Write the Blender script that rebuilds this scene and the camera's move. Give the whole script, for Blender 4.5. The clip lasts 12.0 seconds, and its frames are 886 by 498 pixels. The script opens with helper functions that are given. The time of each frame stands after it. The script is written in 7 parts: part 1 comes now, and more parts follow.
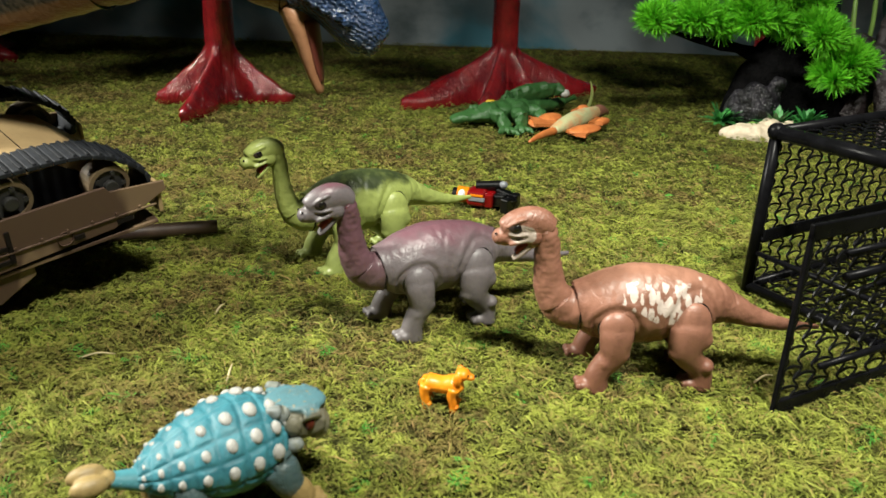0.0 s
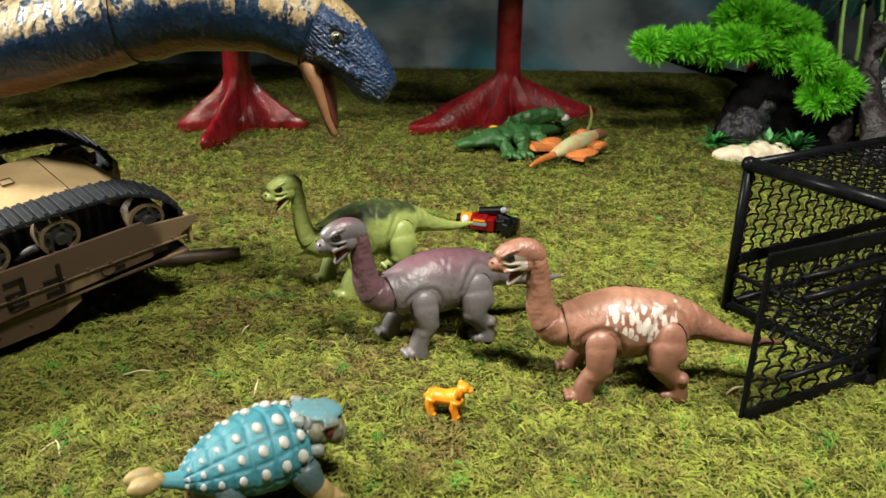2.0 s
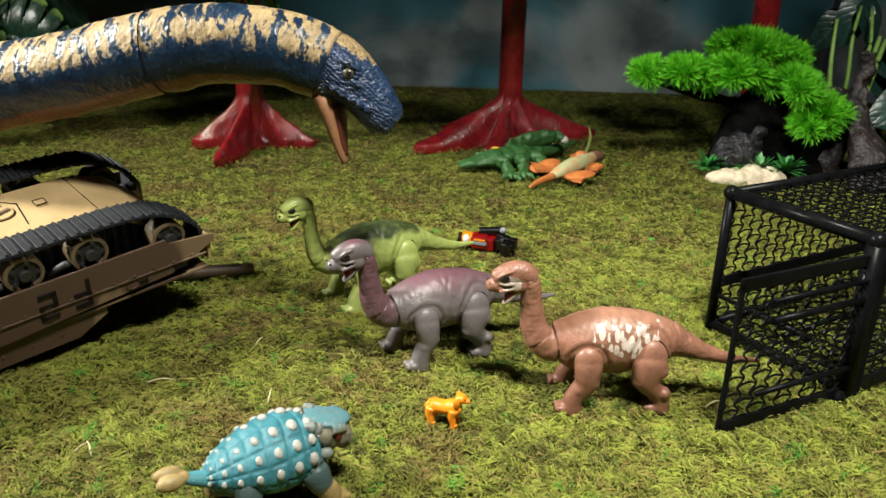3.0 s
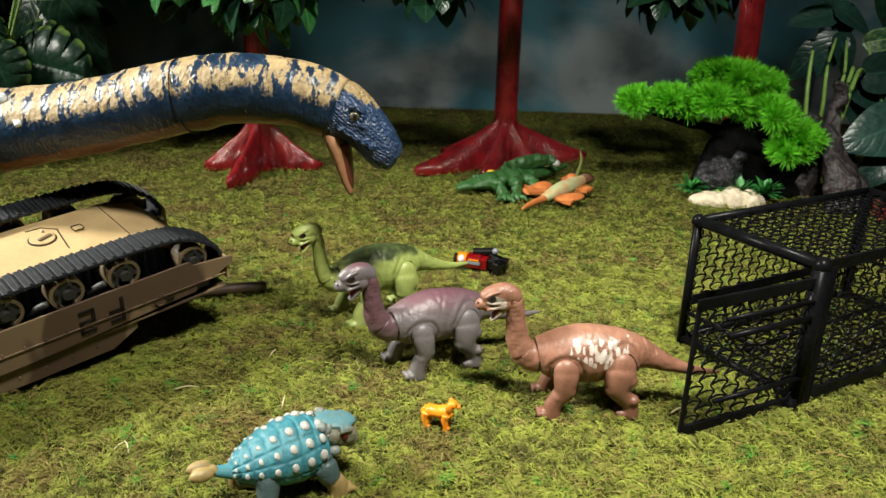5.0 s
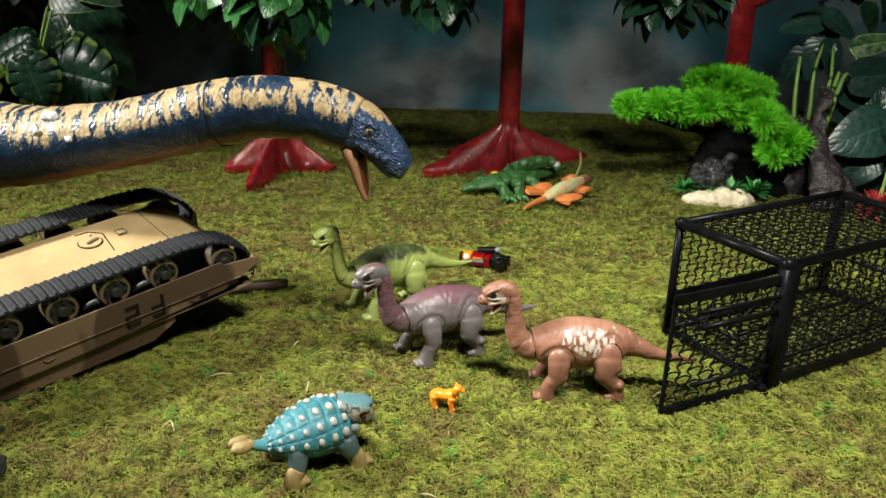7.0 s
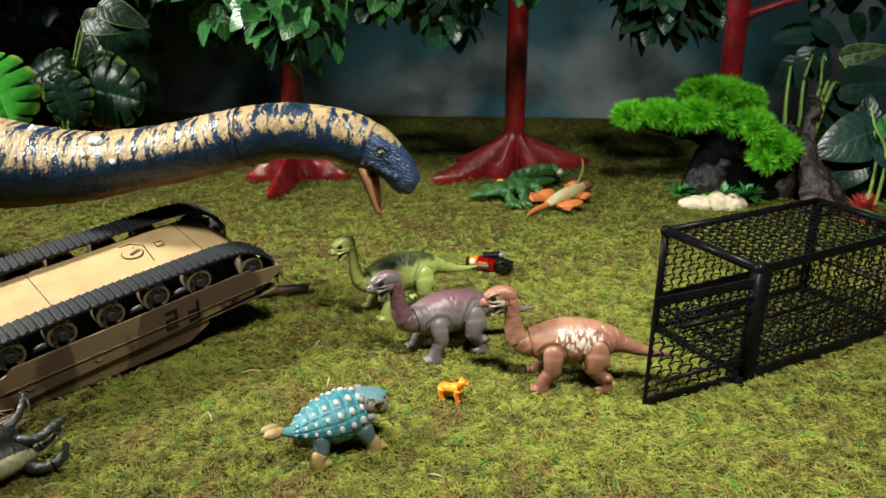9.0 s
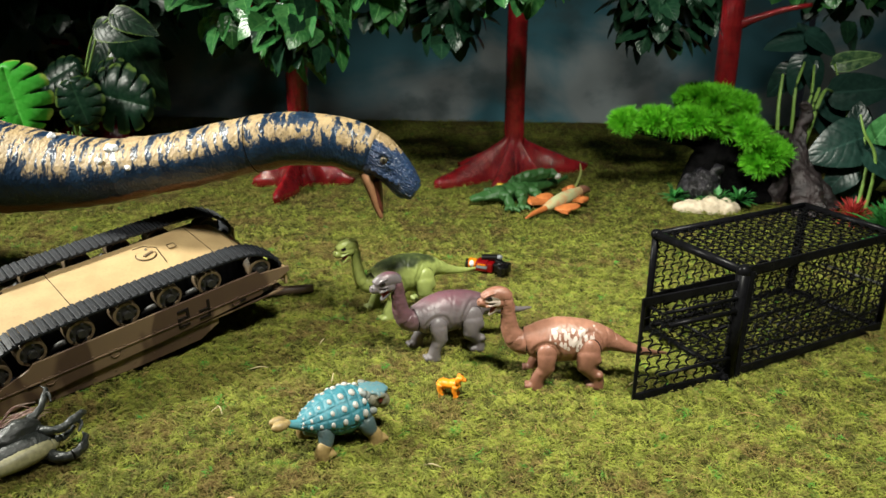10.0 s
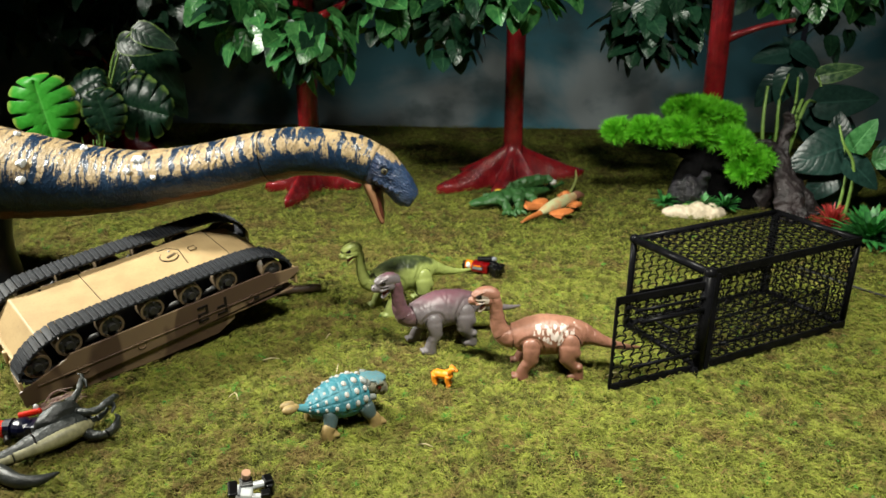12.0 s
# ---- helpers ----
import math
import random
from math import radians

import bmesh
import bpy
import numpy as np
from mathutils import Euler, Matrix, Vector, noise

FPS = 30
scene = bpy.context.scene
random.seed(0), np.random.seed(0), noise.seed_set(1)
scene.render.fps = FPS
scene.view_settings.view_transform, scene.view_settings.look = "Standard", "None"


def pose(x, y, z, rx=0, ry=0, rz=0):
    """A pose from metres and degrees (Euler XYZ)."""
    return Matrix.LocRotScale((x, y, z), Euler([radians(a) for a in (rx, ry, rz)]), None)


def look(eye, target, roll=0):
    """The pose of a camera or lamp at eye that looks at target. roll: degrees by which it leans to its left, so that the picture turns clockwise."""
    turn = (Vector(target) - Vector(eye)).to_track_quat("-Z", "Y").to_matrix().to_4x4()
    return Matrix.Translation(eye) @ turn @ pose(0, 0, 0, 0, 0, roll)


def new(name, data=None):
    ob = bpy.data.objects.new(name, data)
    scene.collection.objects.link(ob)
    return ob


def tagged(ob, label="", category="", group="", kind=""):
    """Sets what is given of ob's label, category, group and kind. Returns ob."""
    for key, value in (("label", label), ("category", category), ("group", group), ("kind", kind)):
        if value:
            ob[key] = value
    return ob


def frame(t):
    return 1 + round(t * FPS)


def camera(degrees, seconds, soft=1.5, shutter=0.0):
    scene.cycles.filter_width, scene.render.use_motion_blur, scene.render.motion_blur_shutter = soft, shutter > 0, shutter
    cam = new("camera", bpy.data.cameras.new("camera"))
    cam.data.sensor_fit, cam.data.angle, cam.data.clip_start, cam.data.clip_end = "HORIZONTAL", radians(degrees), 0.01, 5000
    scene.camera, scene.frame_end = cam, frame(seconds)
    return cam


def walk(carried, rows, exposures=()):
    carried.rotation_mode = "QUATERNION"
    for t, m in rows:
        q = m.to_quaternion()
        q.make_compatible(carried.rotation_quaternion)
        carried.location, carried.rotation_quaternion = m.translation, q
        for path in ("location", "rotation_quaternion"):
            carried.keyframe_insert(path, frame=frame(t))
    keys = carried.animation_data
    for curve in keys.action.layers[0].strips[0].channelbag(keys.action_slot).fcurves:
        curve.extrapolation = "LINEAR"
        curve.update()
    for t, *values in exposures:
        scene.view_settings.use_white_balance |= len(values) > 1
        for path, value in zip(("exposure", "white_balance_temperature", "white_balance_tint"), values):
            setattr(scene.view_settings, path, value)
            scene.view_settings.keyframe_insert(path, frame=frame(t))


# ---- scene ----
cam = camera(58.0, 12.0)
PATH = [
    (0, (0.081, 0.056, 0.237), (-0.116, 1.898, -0.517), 2.3),
    (0.5, (0.081, 0.049, 0.242), (-0.124, 1.89, -0.51), 2.4),
    (1, (0.084, 0.038, 0.249), (-0.132, 1.879, -0.501), 2.0),
    (1.5, (0.086, 0.025, 0.257), (-0.136, 1.87, -0.484), 1.7),
    (2, (0.091, 0.01, 0.267), (-0.135, 1.859, -0.462), 1.5),
    (2.5, (0.094, -0.007, 0.276), (-0.134, 1.846, -0.441), 1.7),
    (3, (0.097, -0.026, 0.288), (-0.14, 1.831, -0.414), 2.1),
    (5, (0.11, -0.087, 0.321), (-0.134, 1.779, -0.355), 2.2),
    (5.5, (0.113, -0.102, 0.329), (-0.134, 1.766, -0.341), 2.2),
    (6, (0.116, -0.118, 0.335), (-0.136, 1.747, -0.34), 2.1),
    (6.5, (0.118, -0.134, 0.344), (-0.136, 1.726, -0.345), 1.8),
    (7, (0.12, -0.153, 0.353), (-0.142, 1.705, -0.341), 1.8),
    (9, (0.138, -0.221, 0.39), (-0.159, 1.629, -0.31), 0.9),
    (9.5, (0.144, -0.239, 0.398), (-0.159, 1.613, -0.294), 0.6),
    (10, (0.148, -0.255, 0.404), (-0.158, 1.595, -0.292), 0.9),
    (10.5, (0.156, -0.273, 0.413), (-0.163, 1.574, -0.284), 0.8),
    (11, (0.162, -0.291, 0.421), (-0.163, 1.556, -0.274), 0.9),
    (11.5, (0.171, -0.31, 0.429), (-0.162, 1.535, -0.267), 0.9),
    (12, (0.178, -0.327, 0.436), (-0.155, 1.518, -0.26), 0.8),
]
cam.data.dof.use_dof, cam.data.dof.focus_distance, cam.data.dof.aperture_fstop = True, 0.64, 17.0
walk(cam, [(t, look(eye, target, roll)) for t, eye, target, roll in PATH])

# ---- world and lamps ----
world = bpy.data.worlds.new("room_air")
scene.world = world
world.use_nodes = True
world.node_tree.nodes["Background"].inputs["Color"].default_value = (0.55, 0.62, 0.75, 1)
world.node_tree.nodes["Background"].inputs["Strength"].default_value = 0.008


def area_lamp(name, eye, target, size, watts, colour):
    data = bpy.data.lights.new(name, "AREA")
    data.shape, data.size, data.energy, data.color = "DISK", size, watts, colour
    lamp = new(name, data)
    lamp.matrix_world = look(eye, target)
    return lamp


lamp = area_lamp("lamp_right_light", (0.27, -0.02, 1.24), (0.24, 0.62, 0.0), 0.20, 7.7, (0.98, 0.97, 0.85))
lamp.data.spread = radians(76)
lamp = area_lamp("lamp_left_light", (-1.30, 0.38, 1.00), (-0.04, 0.56, 0.0), 0.22, 12.5, (0.98, 0.97, 0.86))
lamp.data.spread = radians(84)


# ---- material helpers ----
class Nodes:
    def __init__(self, name):
        self.m = bpy.data.materials.new(name)
        self.m.use_nodes = True
        self.t = self.m.node_tree
        self.b = self.t.nodes["Principled BSDF"]

    def put(self, target, value):
        if isinstance(value, bpy.types.NodeSocket):
            self.t.links.new(value, target)
        elif value is not None:
            target.default_value = value

    def coord(self, which="Object"):
        return self.t.nodes.new("ShaderNodeTexCoord").outputs[which]

    def scaled(self, vec, s):
        n = self.t.nodes.new("ShaderNodeMapping")
        self.put(n.inputs["Vector"], vec)
        n.inputs["Scale"].default_value = s
        return n.outputs[0]

    def noise(self, scale, detail=4, rough=0.6, vec=None, distort=0.0):
        n = self.t.nodes.new("ShaderNodeTexNoise")
        n.inputs["Scale"].default_value, n.inputs["Detail"].default_value = scale, detail
        n.inputs["Roughness"].default_value, n.inputs["Distortion"].default_value = rough, distort
        self.put(n.inputs["Vector"], vec if vec is not None else self.coord())
        return n.outputs["Fac"]

    def voronoi(self, scale, vec=None, feature="F1"):
        n = self.t.nodes.new("ShaderNodeTexVoronoi")
        n.feature = feature
        n.inputs["Scale"].default_value = scale
        self.put(n.inputs["Vector"], vec if vec is not None else self.coord())
        return n.outputs["Distance"]

    def math(self, op, a, b=None, clamp=False):
        n = self.t.nodes.new("ShaderNodeMath")
        n.operation, n.use_clamp = op, clamp
        self.put(n.inputs[0], a)
        self.put(n.inputs[1], b)
        return n.outputs[0]

    def step(self, value, lo, hi):
        n = self.t.nodes.new("ShaderNodeMapRange")
        n.interpolation_type = "SMOOTHSTEP"
        self.put(n.inputs["Value"], value)
        n.inputs["From Min"].default_value, n.inputs["From Max"].default_value = lo, hi
        return n.outputs["Result"]

    def mix(self, fac, a, b):
        n = self.t.nodes.new("ShaderNodeMix")
        n.data_type = "RGBA"
        self.put(n.inputs["Factor"], fac)
        for key, v in (("A", a), ("B", b)):
            sock = [s for s in n.inputs if s.name == key and s.type == "RGBA"][0]
            self.put(sock, (*v, 1) if isinstance(v, tuple) and len(v) == 3 else v)
        return [s for s in n.outputs if s.type == "RGBA"][0]

    def axes(self, vec=None):
        n = self.t.nodes.new("ShaderNodeSeparateXYZ")
        self.put(n.inputs[0], vec if vec is not None else self.coord())
        return n.outputs

    def bump(self, height, strength=0.3, dist=0.001, under=None):
        n = self.t.nodes.new("ShaderNodeBump")
        n.inputs["Strength"].default_value, n.inputs["Distance"].default_value = strength, dist
        self.put(n.inputs["Height"], height)
        if under is not None:
            self.put(n.inputs["Normal"], under)
        return n.outputs[0]

    def done(self, colour, rough=0.5, normal=None, metal=0.0, spec=0.5, coat=0.0):
        self.put(self.b.inputs["Base Color"], (*colour, 1) if isinstance(colour, tuple) else colour)
        self.put(self.b.inputs["Roughness"], rough)
        self.put(self.b.inputs["Metallic"], metal)
        self.put(self.b.inputs["Specular IOR Level"], spec)
        self.put(self.b.inputs["Coat Weight"], coat)
        if normal is not None:
            self.put(self.b.inputs["Normal"], normal)
        return self.m


def plain(name, c1, c2=None, scale=60, rough=0.45, grain=500, bump=0.15, dist=0.0005, metal=0.0, spec=0.5, coat=0.0):
    """Two tones mixed by large noise, speckled by a fine one, with fine relief and uneven gloss."""
    k = Nodes(name)
    c2 = c2 or tuple(v * 0.72 for v in c1)
    fine = k.noise(grain, 3)
    col = k.mix(k.step(k.noise(scale, 5), 0.35, 0.65), c1, c2)
    col = k.mix(k.math("MULTIPLY", k.step(fine, 0.52, 0.8), 0.35), col, tuple(v * 0.5 for v in c1))
    r = k.math("ADD", rough - 0.1, k.math("MULTIPLY", k.noise(scale * 2.3, 3), 0.2))
    return k.done(col, r, k.bump(fine, bump, dist), metal, spec, coat)


def creases(k):
    """Height of long wandering skin folds: thin valleys where two noises cross their middle."""
    a = k.math("ABSOLUTE", k.math("SUBTRACT", k.noise(58, 3, 0.5, k.scaled(k.coord(), (1.5, 1, 0.8)), 1.4), 0.5))
    b = k.math("ABSOLUTE", k.math("SUBTRACT", k.noise(96, 3, 0.5, k.scaled(k.coord(), (0.7, 1, 1.5)), 1.0), 0.5))
    return k.math("MULTIPLY", k.step(a, 0.0, 0.060), k.step(b, 0.0, 0.055))


def skin(name, top, low, z0, z1, rough=0.45, wrinkle=620, bump=0.5, speckle=None, coat=0.0):
    """Moulded toy skin: a sprayed back colour that fades into the lower colour."""
    k = Nodes(name)
    x, y, z = k.axes()
    soft = k.math("ADD", z, k.math("MULTIPLY", k.math("SUBTRACT", k.noise(70, 4), 0.5), 0.014))
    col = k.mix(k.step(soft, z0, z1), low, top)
    col = k.mix(k.math("MULTIPLY", k.step(k.noise(160, 5), 0.45, 0.7), 0.3), col, tuple(v * 0.55 for v in low))
    if speckle:
        col = k.mix(k.step(k.noise(260, 4), 0.6, 0.68), col, speckle)
    cells = k.voronoi(wrinkle, k.scaled(k.coord(), (0.8, 0.8, 1.2)))
    n = k.bump(creases(k), bump * 0.22, 0.0006)
    n = k.bump(k.noise(190, 5, 0.65, None, 0.9), bump * 0.45, 0.0008, n)
    n = k.bump(cells, bump * 0.4, 0.0003, n)
    n = k.bump(k.noise(900, 4, 0.7), bump * 0.4, 0.0003, n)
    r = k.math("ADD", rough - 0.08, k.math("MULTIPLY", k.noise(90, 3), 0.16))
    return k.done(col, r, n, 0.0, 0.5, coat)


# ---- mesh helpers ----
def part(name, bm, material, parent, label="", smooth=True, kind=""):
    bmesh.ops.recalc_face_normals(bm, faces=bm.faces)
    me = bpy.data.meshes.new(name)
    bm.to_mesh(me)
    bm.free()
    if smooth:
        me.shade_smooth()
    me.materials.append(material)
    ob = new(name, me)
    ob.parent = parent
    if label or kind:
        tagged(ob, label, kind=kind)
    return ob


def shared(name, me, parent, m=None, label=""):
    ob = new(name, me)
    ob.parent = parent
    if m is not None:
        ob.matrix_basis = m
    if label:
        tagged(ob, label)
    return ob


def mesh_of(name, bm, material, smooth=True):
    bmesh.ops.recalc_face_normals(bm, faces=bm.faces)
    me = bpy.data.meshes.new(name)
    bm.to_mesh(me)
    bm.free()
    if smooth:
        me.shade_smooth()
    me.materials.append(material)
    return me


def thing(name, m, label, category, group="", kind=""):
    ob = new(name)
    ob.empty_display_size = 0.01
    ob.matrix_basis = m
    return tagged(ob, label, category, group, kind)


def melt(ob, voxel=0.0009, rounds=4):
    r = ob.modifiers.new("melt", "REMESH")
    r.mode, r.voxel_size, r.use_smooth_shade = "VOXEL", voxel, True
    s = ob.modifiers.new("soften", "SMOOTH")
    s.factor, s.iterations = 0.5, rounds
    return ob


def spline(rows, per=6):
    """Rows of numbers, smoothed by a Catmull-Rom curve."""
    p = np.array(rows, float)
    p = np.vstack([2 * p[0] - p[1], p, 2 * p[-1] - p[-2]])
    out = []
    for i in range(1, len(p) - 2):
        for j in range(per):
            s = j / per
            a, b, c, d = p[i - 1], p[i], p[i + 1], p[i + 2]
            out.append(0.5 * (2 * b + (c - a) * s + (2 * a - 5 * b + 4 * c - d) * s * s + (3 * b - a - 3 * c + d) * s ** 3))
    out.append(p[-2])
    return np.array(out)


def tube(bm, rows, seg=14, per=5, side=(0, 1, 0), smooth=True, squash=0.0):
    """A swept body along rows of (x, y, z, half width, half height), closed at both ends, with a uv map (length, angle)."""
    rows = [(*r, r[3]) if len(r) == 4 else r for r in rows]
    p = spline(rows, per) if smooth else np.array(rows, float)
    uv = bm.loops.layers.uv.verify()
    rings, far, total = [], [], 0.0
    sd = Vector(side)
    for i, r in enumerate(p):
        a, b = p[max(i - 1, 0)], p[min(i + 1, len(p) - 1)]
        tan = Vector(b[:3] - a[:3]).normalized()
        s = (sd - tan * sd.dot(tan))
        s = s.normalized() if s.length > 1e-4 else tan.orthogonal().normalized()
        up = s.cross(tan) if s.cross(tan).z >= 0 or abs(tan.z) > 0.8 else tan.cross(s)
        sd = s
        if i:
            total += float(np.linalg.norm(r[:3] - p[i - 1][:3]))
        far.append(total)
        ring = []
        for j in range(seg):
            t = 2 * math.pi * j / seg
            w = 1 + squash * math.cos(2 * t)
            ring.append(bm.verts.new(Vector(r[:3]) + s * math.cos(t) * max(r[3], 1e-5) * w + up * math.sin(t) * max(r[4], 1e-5)))
        rings.append(ring)
    for i in range(len(rings) - 1):
        for j in range(seg):
            f = bm.faces.new((rings[i][j], rings[i][(j + 1) % seg], rings[i + 1][(j + 1) % seg], rings[i + 1][j]))
            for loop, (u, v) in zip(f.loops, ((far[i], j), (far[i], j + 1), (far[i + 1], j + 1), (far[i + 1], j))):
                loop[uv].uv = (u, v / seg)
    for ring, u in ((rings[0], far[0]), (rings[-1], far[-1])):
        f = bm.faces.new(ring)
        for j, loop in enumerate(f.loops):
            loop[uv].uv = (u, j / seg)
    return bm


def ball(bm, c, r, seg=14, m=None):
    """An ellipsoid of half axes r at c; m turns it first."""
    r = r if isinstance(r, tuple) else (r, r, r)
    t = Matrix.Translation(c) @ (m or Matrix()) @ Matrix.Diagonal((*r, 1))
    bmesh.ops.create_uvsphere(bm, u_segments=seg, v_segments=max(6, seg * 2 // 3), radius=1, matrix=t)
    return bm


def box(bm, c, s, m=None, bevel=0.0):
    """A box of size s at c, with its edges broken."""
    t = (m or Matrix()) @ Matrix.Translation(c) @ Matrix.Diagonal((*s, 1))
    made = bmesh.ops.create_cube(bm, size=1, matrix=t)
    if bevel:
        edges = list({e for v in made["verts"] for e in v.link_edges})
        bmesh.ops.bevel(bm, geom=edges, offset=bevel, segments=2, profile=0.5, affect="EDGES")
    return bm


def rod(bm, a, b, r, r2=None, seg=8):
    a, b = Vector(a), Vector(b)
    side = (0, 1, 0) if abs((b - a).normalized().y) < 0.8 else (1, 0, 0)
    return tube(bm, [(*a, r), (*b, r2 if r2 is not None else r)], seg, 1, side, False)


def disc(bm, c, r, depth, axis="Y", seg=20, bevel=0.0):
    turn = {"Y": pose(0, 0, 0, 90), "X": pose(0, 0, 0, 0, 90), "Z": Matrix()}[axis]
    made = bmesh.ops.create_cone(bm, cap_ends=True, segments=seg, radius1=r, radius2=r, depth=depth, matrix=Matrix.Translation(c) @ turn)
    if bevel:
        edges = [e for e in {e for v in made["verts"] for e in v.link_edges} if len(e.link_faces) == 2 and any(len(f.verts) > 4 for f in e.link_faces)]
        bmesh.ops.bevel(bm, geom=edges, offset=bevel, segments=2, profile=0.5, affect="EDGES")
    return bm


def ring(bm, r0, r1, depth, seg=28):
    """A flat ring about the y axis."""
    loops = [[bm.verts.new((r * math.cos(2 * math.pi * i / seg), y, r * math.sin(2 * math.pi * i / seg))) for i in range(seg)] for r, y in ((r0, -depth / 2), (r1, -depth / 2), (r1, depth / 2), (r0, depth / 2))]
    for a, b in zip(loops, loops[1:] + loops[:1]):
        for i in range(seg):
            bm.faces.new((a[i], a[(i + 1) % seg], b[(i + 1) % seg], b[i]))
    return bm


def extruded(bm, outline, y0, y1, bevel=0.0):
    """A prism of an outline of (x, z) from y0 to y1."""
    near = [bm.verts.new((x, y0, z)) for x, z in outline]
    back = [bm.verts.new((x, y1, z)) for x, z in outline]
    n = len(outline)
    faces = [bm.faces.new(near), bm.faces.new(back[::-1])]
    faces += [bm.faces.new((near[i], back[i], back[(i + 1) % n], near[(i + 1) % n])) for i in range(n)]
    if bevel:
        bmesh.ops.bevel(bm, geom=list({e for f in faces for e in f.edges}), offset=bevel, segments=2, profile=0.5, affect="EDGES")
    return bm

# ---- materials ----
def moss_material(name, fibre):
    k = Nodes(name)
    geo = k.t.nodes.new("ShaderNodeNewGeometry")
    pos = geo.outputs["Position"]
    # clumps of yellow-green and olive, brown dead patches, shade of hollows painted as dark noise
    clump = k.noise(62, 4, 0.62, k.scaled(pos, (1, 1, 0.3)), 0.6)
    col = k.mix(k.step(clump, 0.38, 0.60), (0.078, 0.082, 0.018), (0.240, 0.270, 0.042))
    wide = k.noise(15, 5, 0.62, pos, 0.8)
    dead = k.math("ADD", wide, k.math("MULTIPLY", k.math("SUBTRACT", k.noise(85, 4, 0.7, pos), 0.5), 0.55))
    dead = k.math("SUBTRACT", dead, k.math("MULTIPLY", k.math("MINIMUM", k.math("MAXIMUM", k.axes(pos)[0], -0.30), 0.40), 0.13))
    col = k.mix(k.math("MULTIPLY", k.step(dead, 0.49, 0.60), 0.80), col, (0.150, 0.096, 0.036))
    col = k.mix(k.math("MULTIPLY", k.step(k.noise(27, 5, 0.7, pos, 0.6), 0.52, 0.64), 0.55), col, (0.040, 0.044, 0.012))
    col = k.mix(k.math("MULTIPLY", k.step(k.noise(6, 3, 0.5, pos), 0.44, 0.62), 0.40), col, (0.235, 0.275, 0.040))
    tiny = k.noise(170, 4, 0.65, pos)
    col = k.mix(k.math("MULTIPLY", k.step(tiny, 0.54, 0.68), 0.50), col, (0.022, 0.025, 0.006))
    col = k.mix(k.math("MULTIPLY", k.step(tiny, 0.44, 0.32), 0.30), col, (0.37, 0.40, 0.085))
    if fibre:
        rnd = geo.outputs["Random Per Island"]
        col = k.mix(k.math("MULTIPLY", k.step(rnd, 0.60, 1.0), 0.30), col, (0.34, 0.36, 0.085))
        col = k.mix(k.math("MULTIPLY", k.step(k.math("FRACT", k.math("MULTIPLY", rnd, 7.31)), 0.60, 0.98), 0.25), col, (0.05, 0.055, 0.012))
        col = k.mix(k.math("MULTIPLY", k.step(k.math("FRACT", k.math("MULTIPLY", rnd, 17.7)), 0.84, 0.96), 0.8), col, (0.25, 0.165, 0.065))
        green = k.math("MULTIPLY", k.step(k.noise(40, 2, 0.5, pos), 0.63, 0.68), k.step(k.math("FRACT", k.math("MULTIPLY", rnd, 41.3)), 0.40, 0.55))
        col = k.mix(green, col, (0.065, 0.225, 0.030))
        vivid = k.math("MULTIPLY", k.step(k.noise(55, 1, 0.5, k.scaled(pos, (1, 1.1, 1))), 0.770, 0.785), k.step(k.math("FRACT", k.math("MULTIPLY", rnd, 23.9)), 0.30, 0.40))
        col = k.mix(vivid, col, (0.015, 0.230, 0.045))
        return k.done(col, 0.85, None, 0.0, 0.15)
    fine = k.noise(600, 5, 0.7, pos)
    # near-black grain paints the shade of the gaps under the strands
    col = k.mix(k.step(fine, 0.35, 0.7), tuple(v * 0.16 for v in (0.10, 0.10, 0.02)), col)
    n = k.bump(k.noise(260, 6, 0.75, pos), 1.0, 0.004)
    return k.done(col, 0.9, n, 0.0, 0.1)


def backdrop_material():
    k = Nodes("painted_sky_cloth")
    x, y, z = k.axes()
    v = k.scaled(k.coord(), (1.0, 1.0, 1.35))
    puffs = k.noise(3.0, 6, 0.5, v, 0.4)
    low = k.math("ADD", puffs, k.math("MULTIPLY", k.step(z, 0.42, 0.02), 0.17))
    sky = k.mix(k.step(z, 0.0, 0.8), (0.068, 0.195, 0.255), (0.038, 0.14, 0.195))
    col = k.mix(k.step(low, 0.52, 0.72), sky, (0.275, 0.315, 0.34))
    col = k.mix(k.math("MULTIPLY", k.step(k.noise(5.5, 6, 0.55, v), 0.50, 0.70), 0.7), col, (0.065, 0.098, 0.11))
    return k.done(col, 0.75, k.bump(k.noise(900, 2), 0.1, 0.0004), 0.0, 0.2)


def bark_red():
    k = Nodes("glossy_red_trunk_paint")
    col = k.mix(k.step(k.noise(45, 5), 0.35, 0.7), (0.215, 0.010, 0.013), (0.115, 0.005, 0.008))
    col = k.mix(k.step(k.noise(180, 4), 0.62, 0.78), col, (0.22, 0.018, 0.020))
    n = k.bump(k.noise(75, 5, 0.6, k.scaled(k.coord(), (1, 1, 0.35)), 1.2), 0.7, 0.005)
    n = k.bump(k.noise(210, 4, 0.6, k.scaled(k.coord(), (1, 1, 0.6)), 0.8), 0.5, 0.0018, n)
    return k.done(col, 0.13, n, 0.0, 0.75)


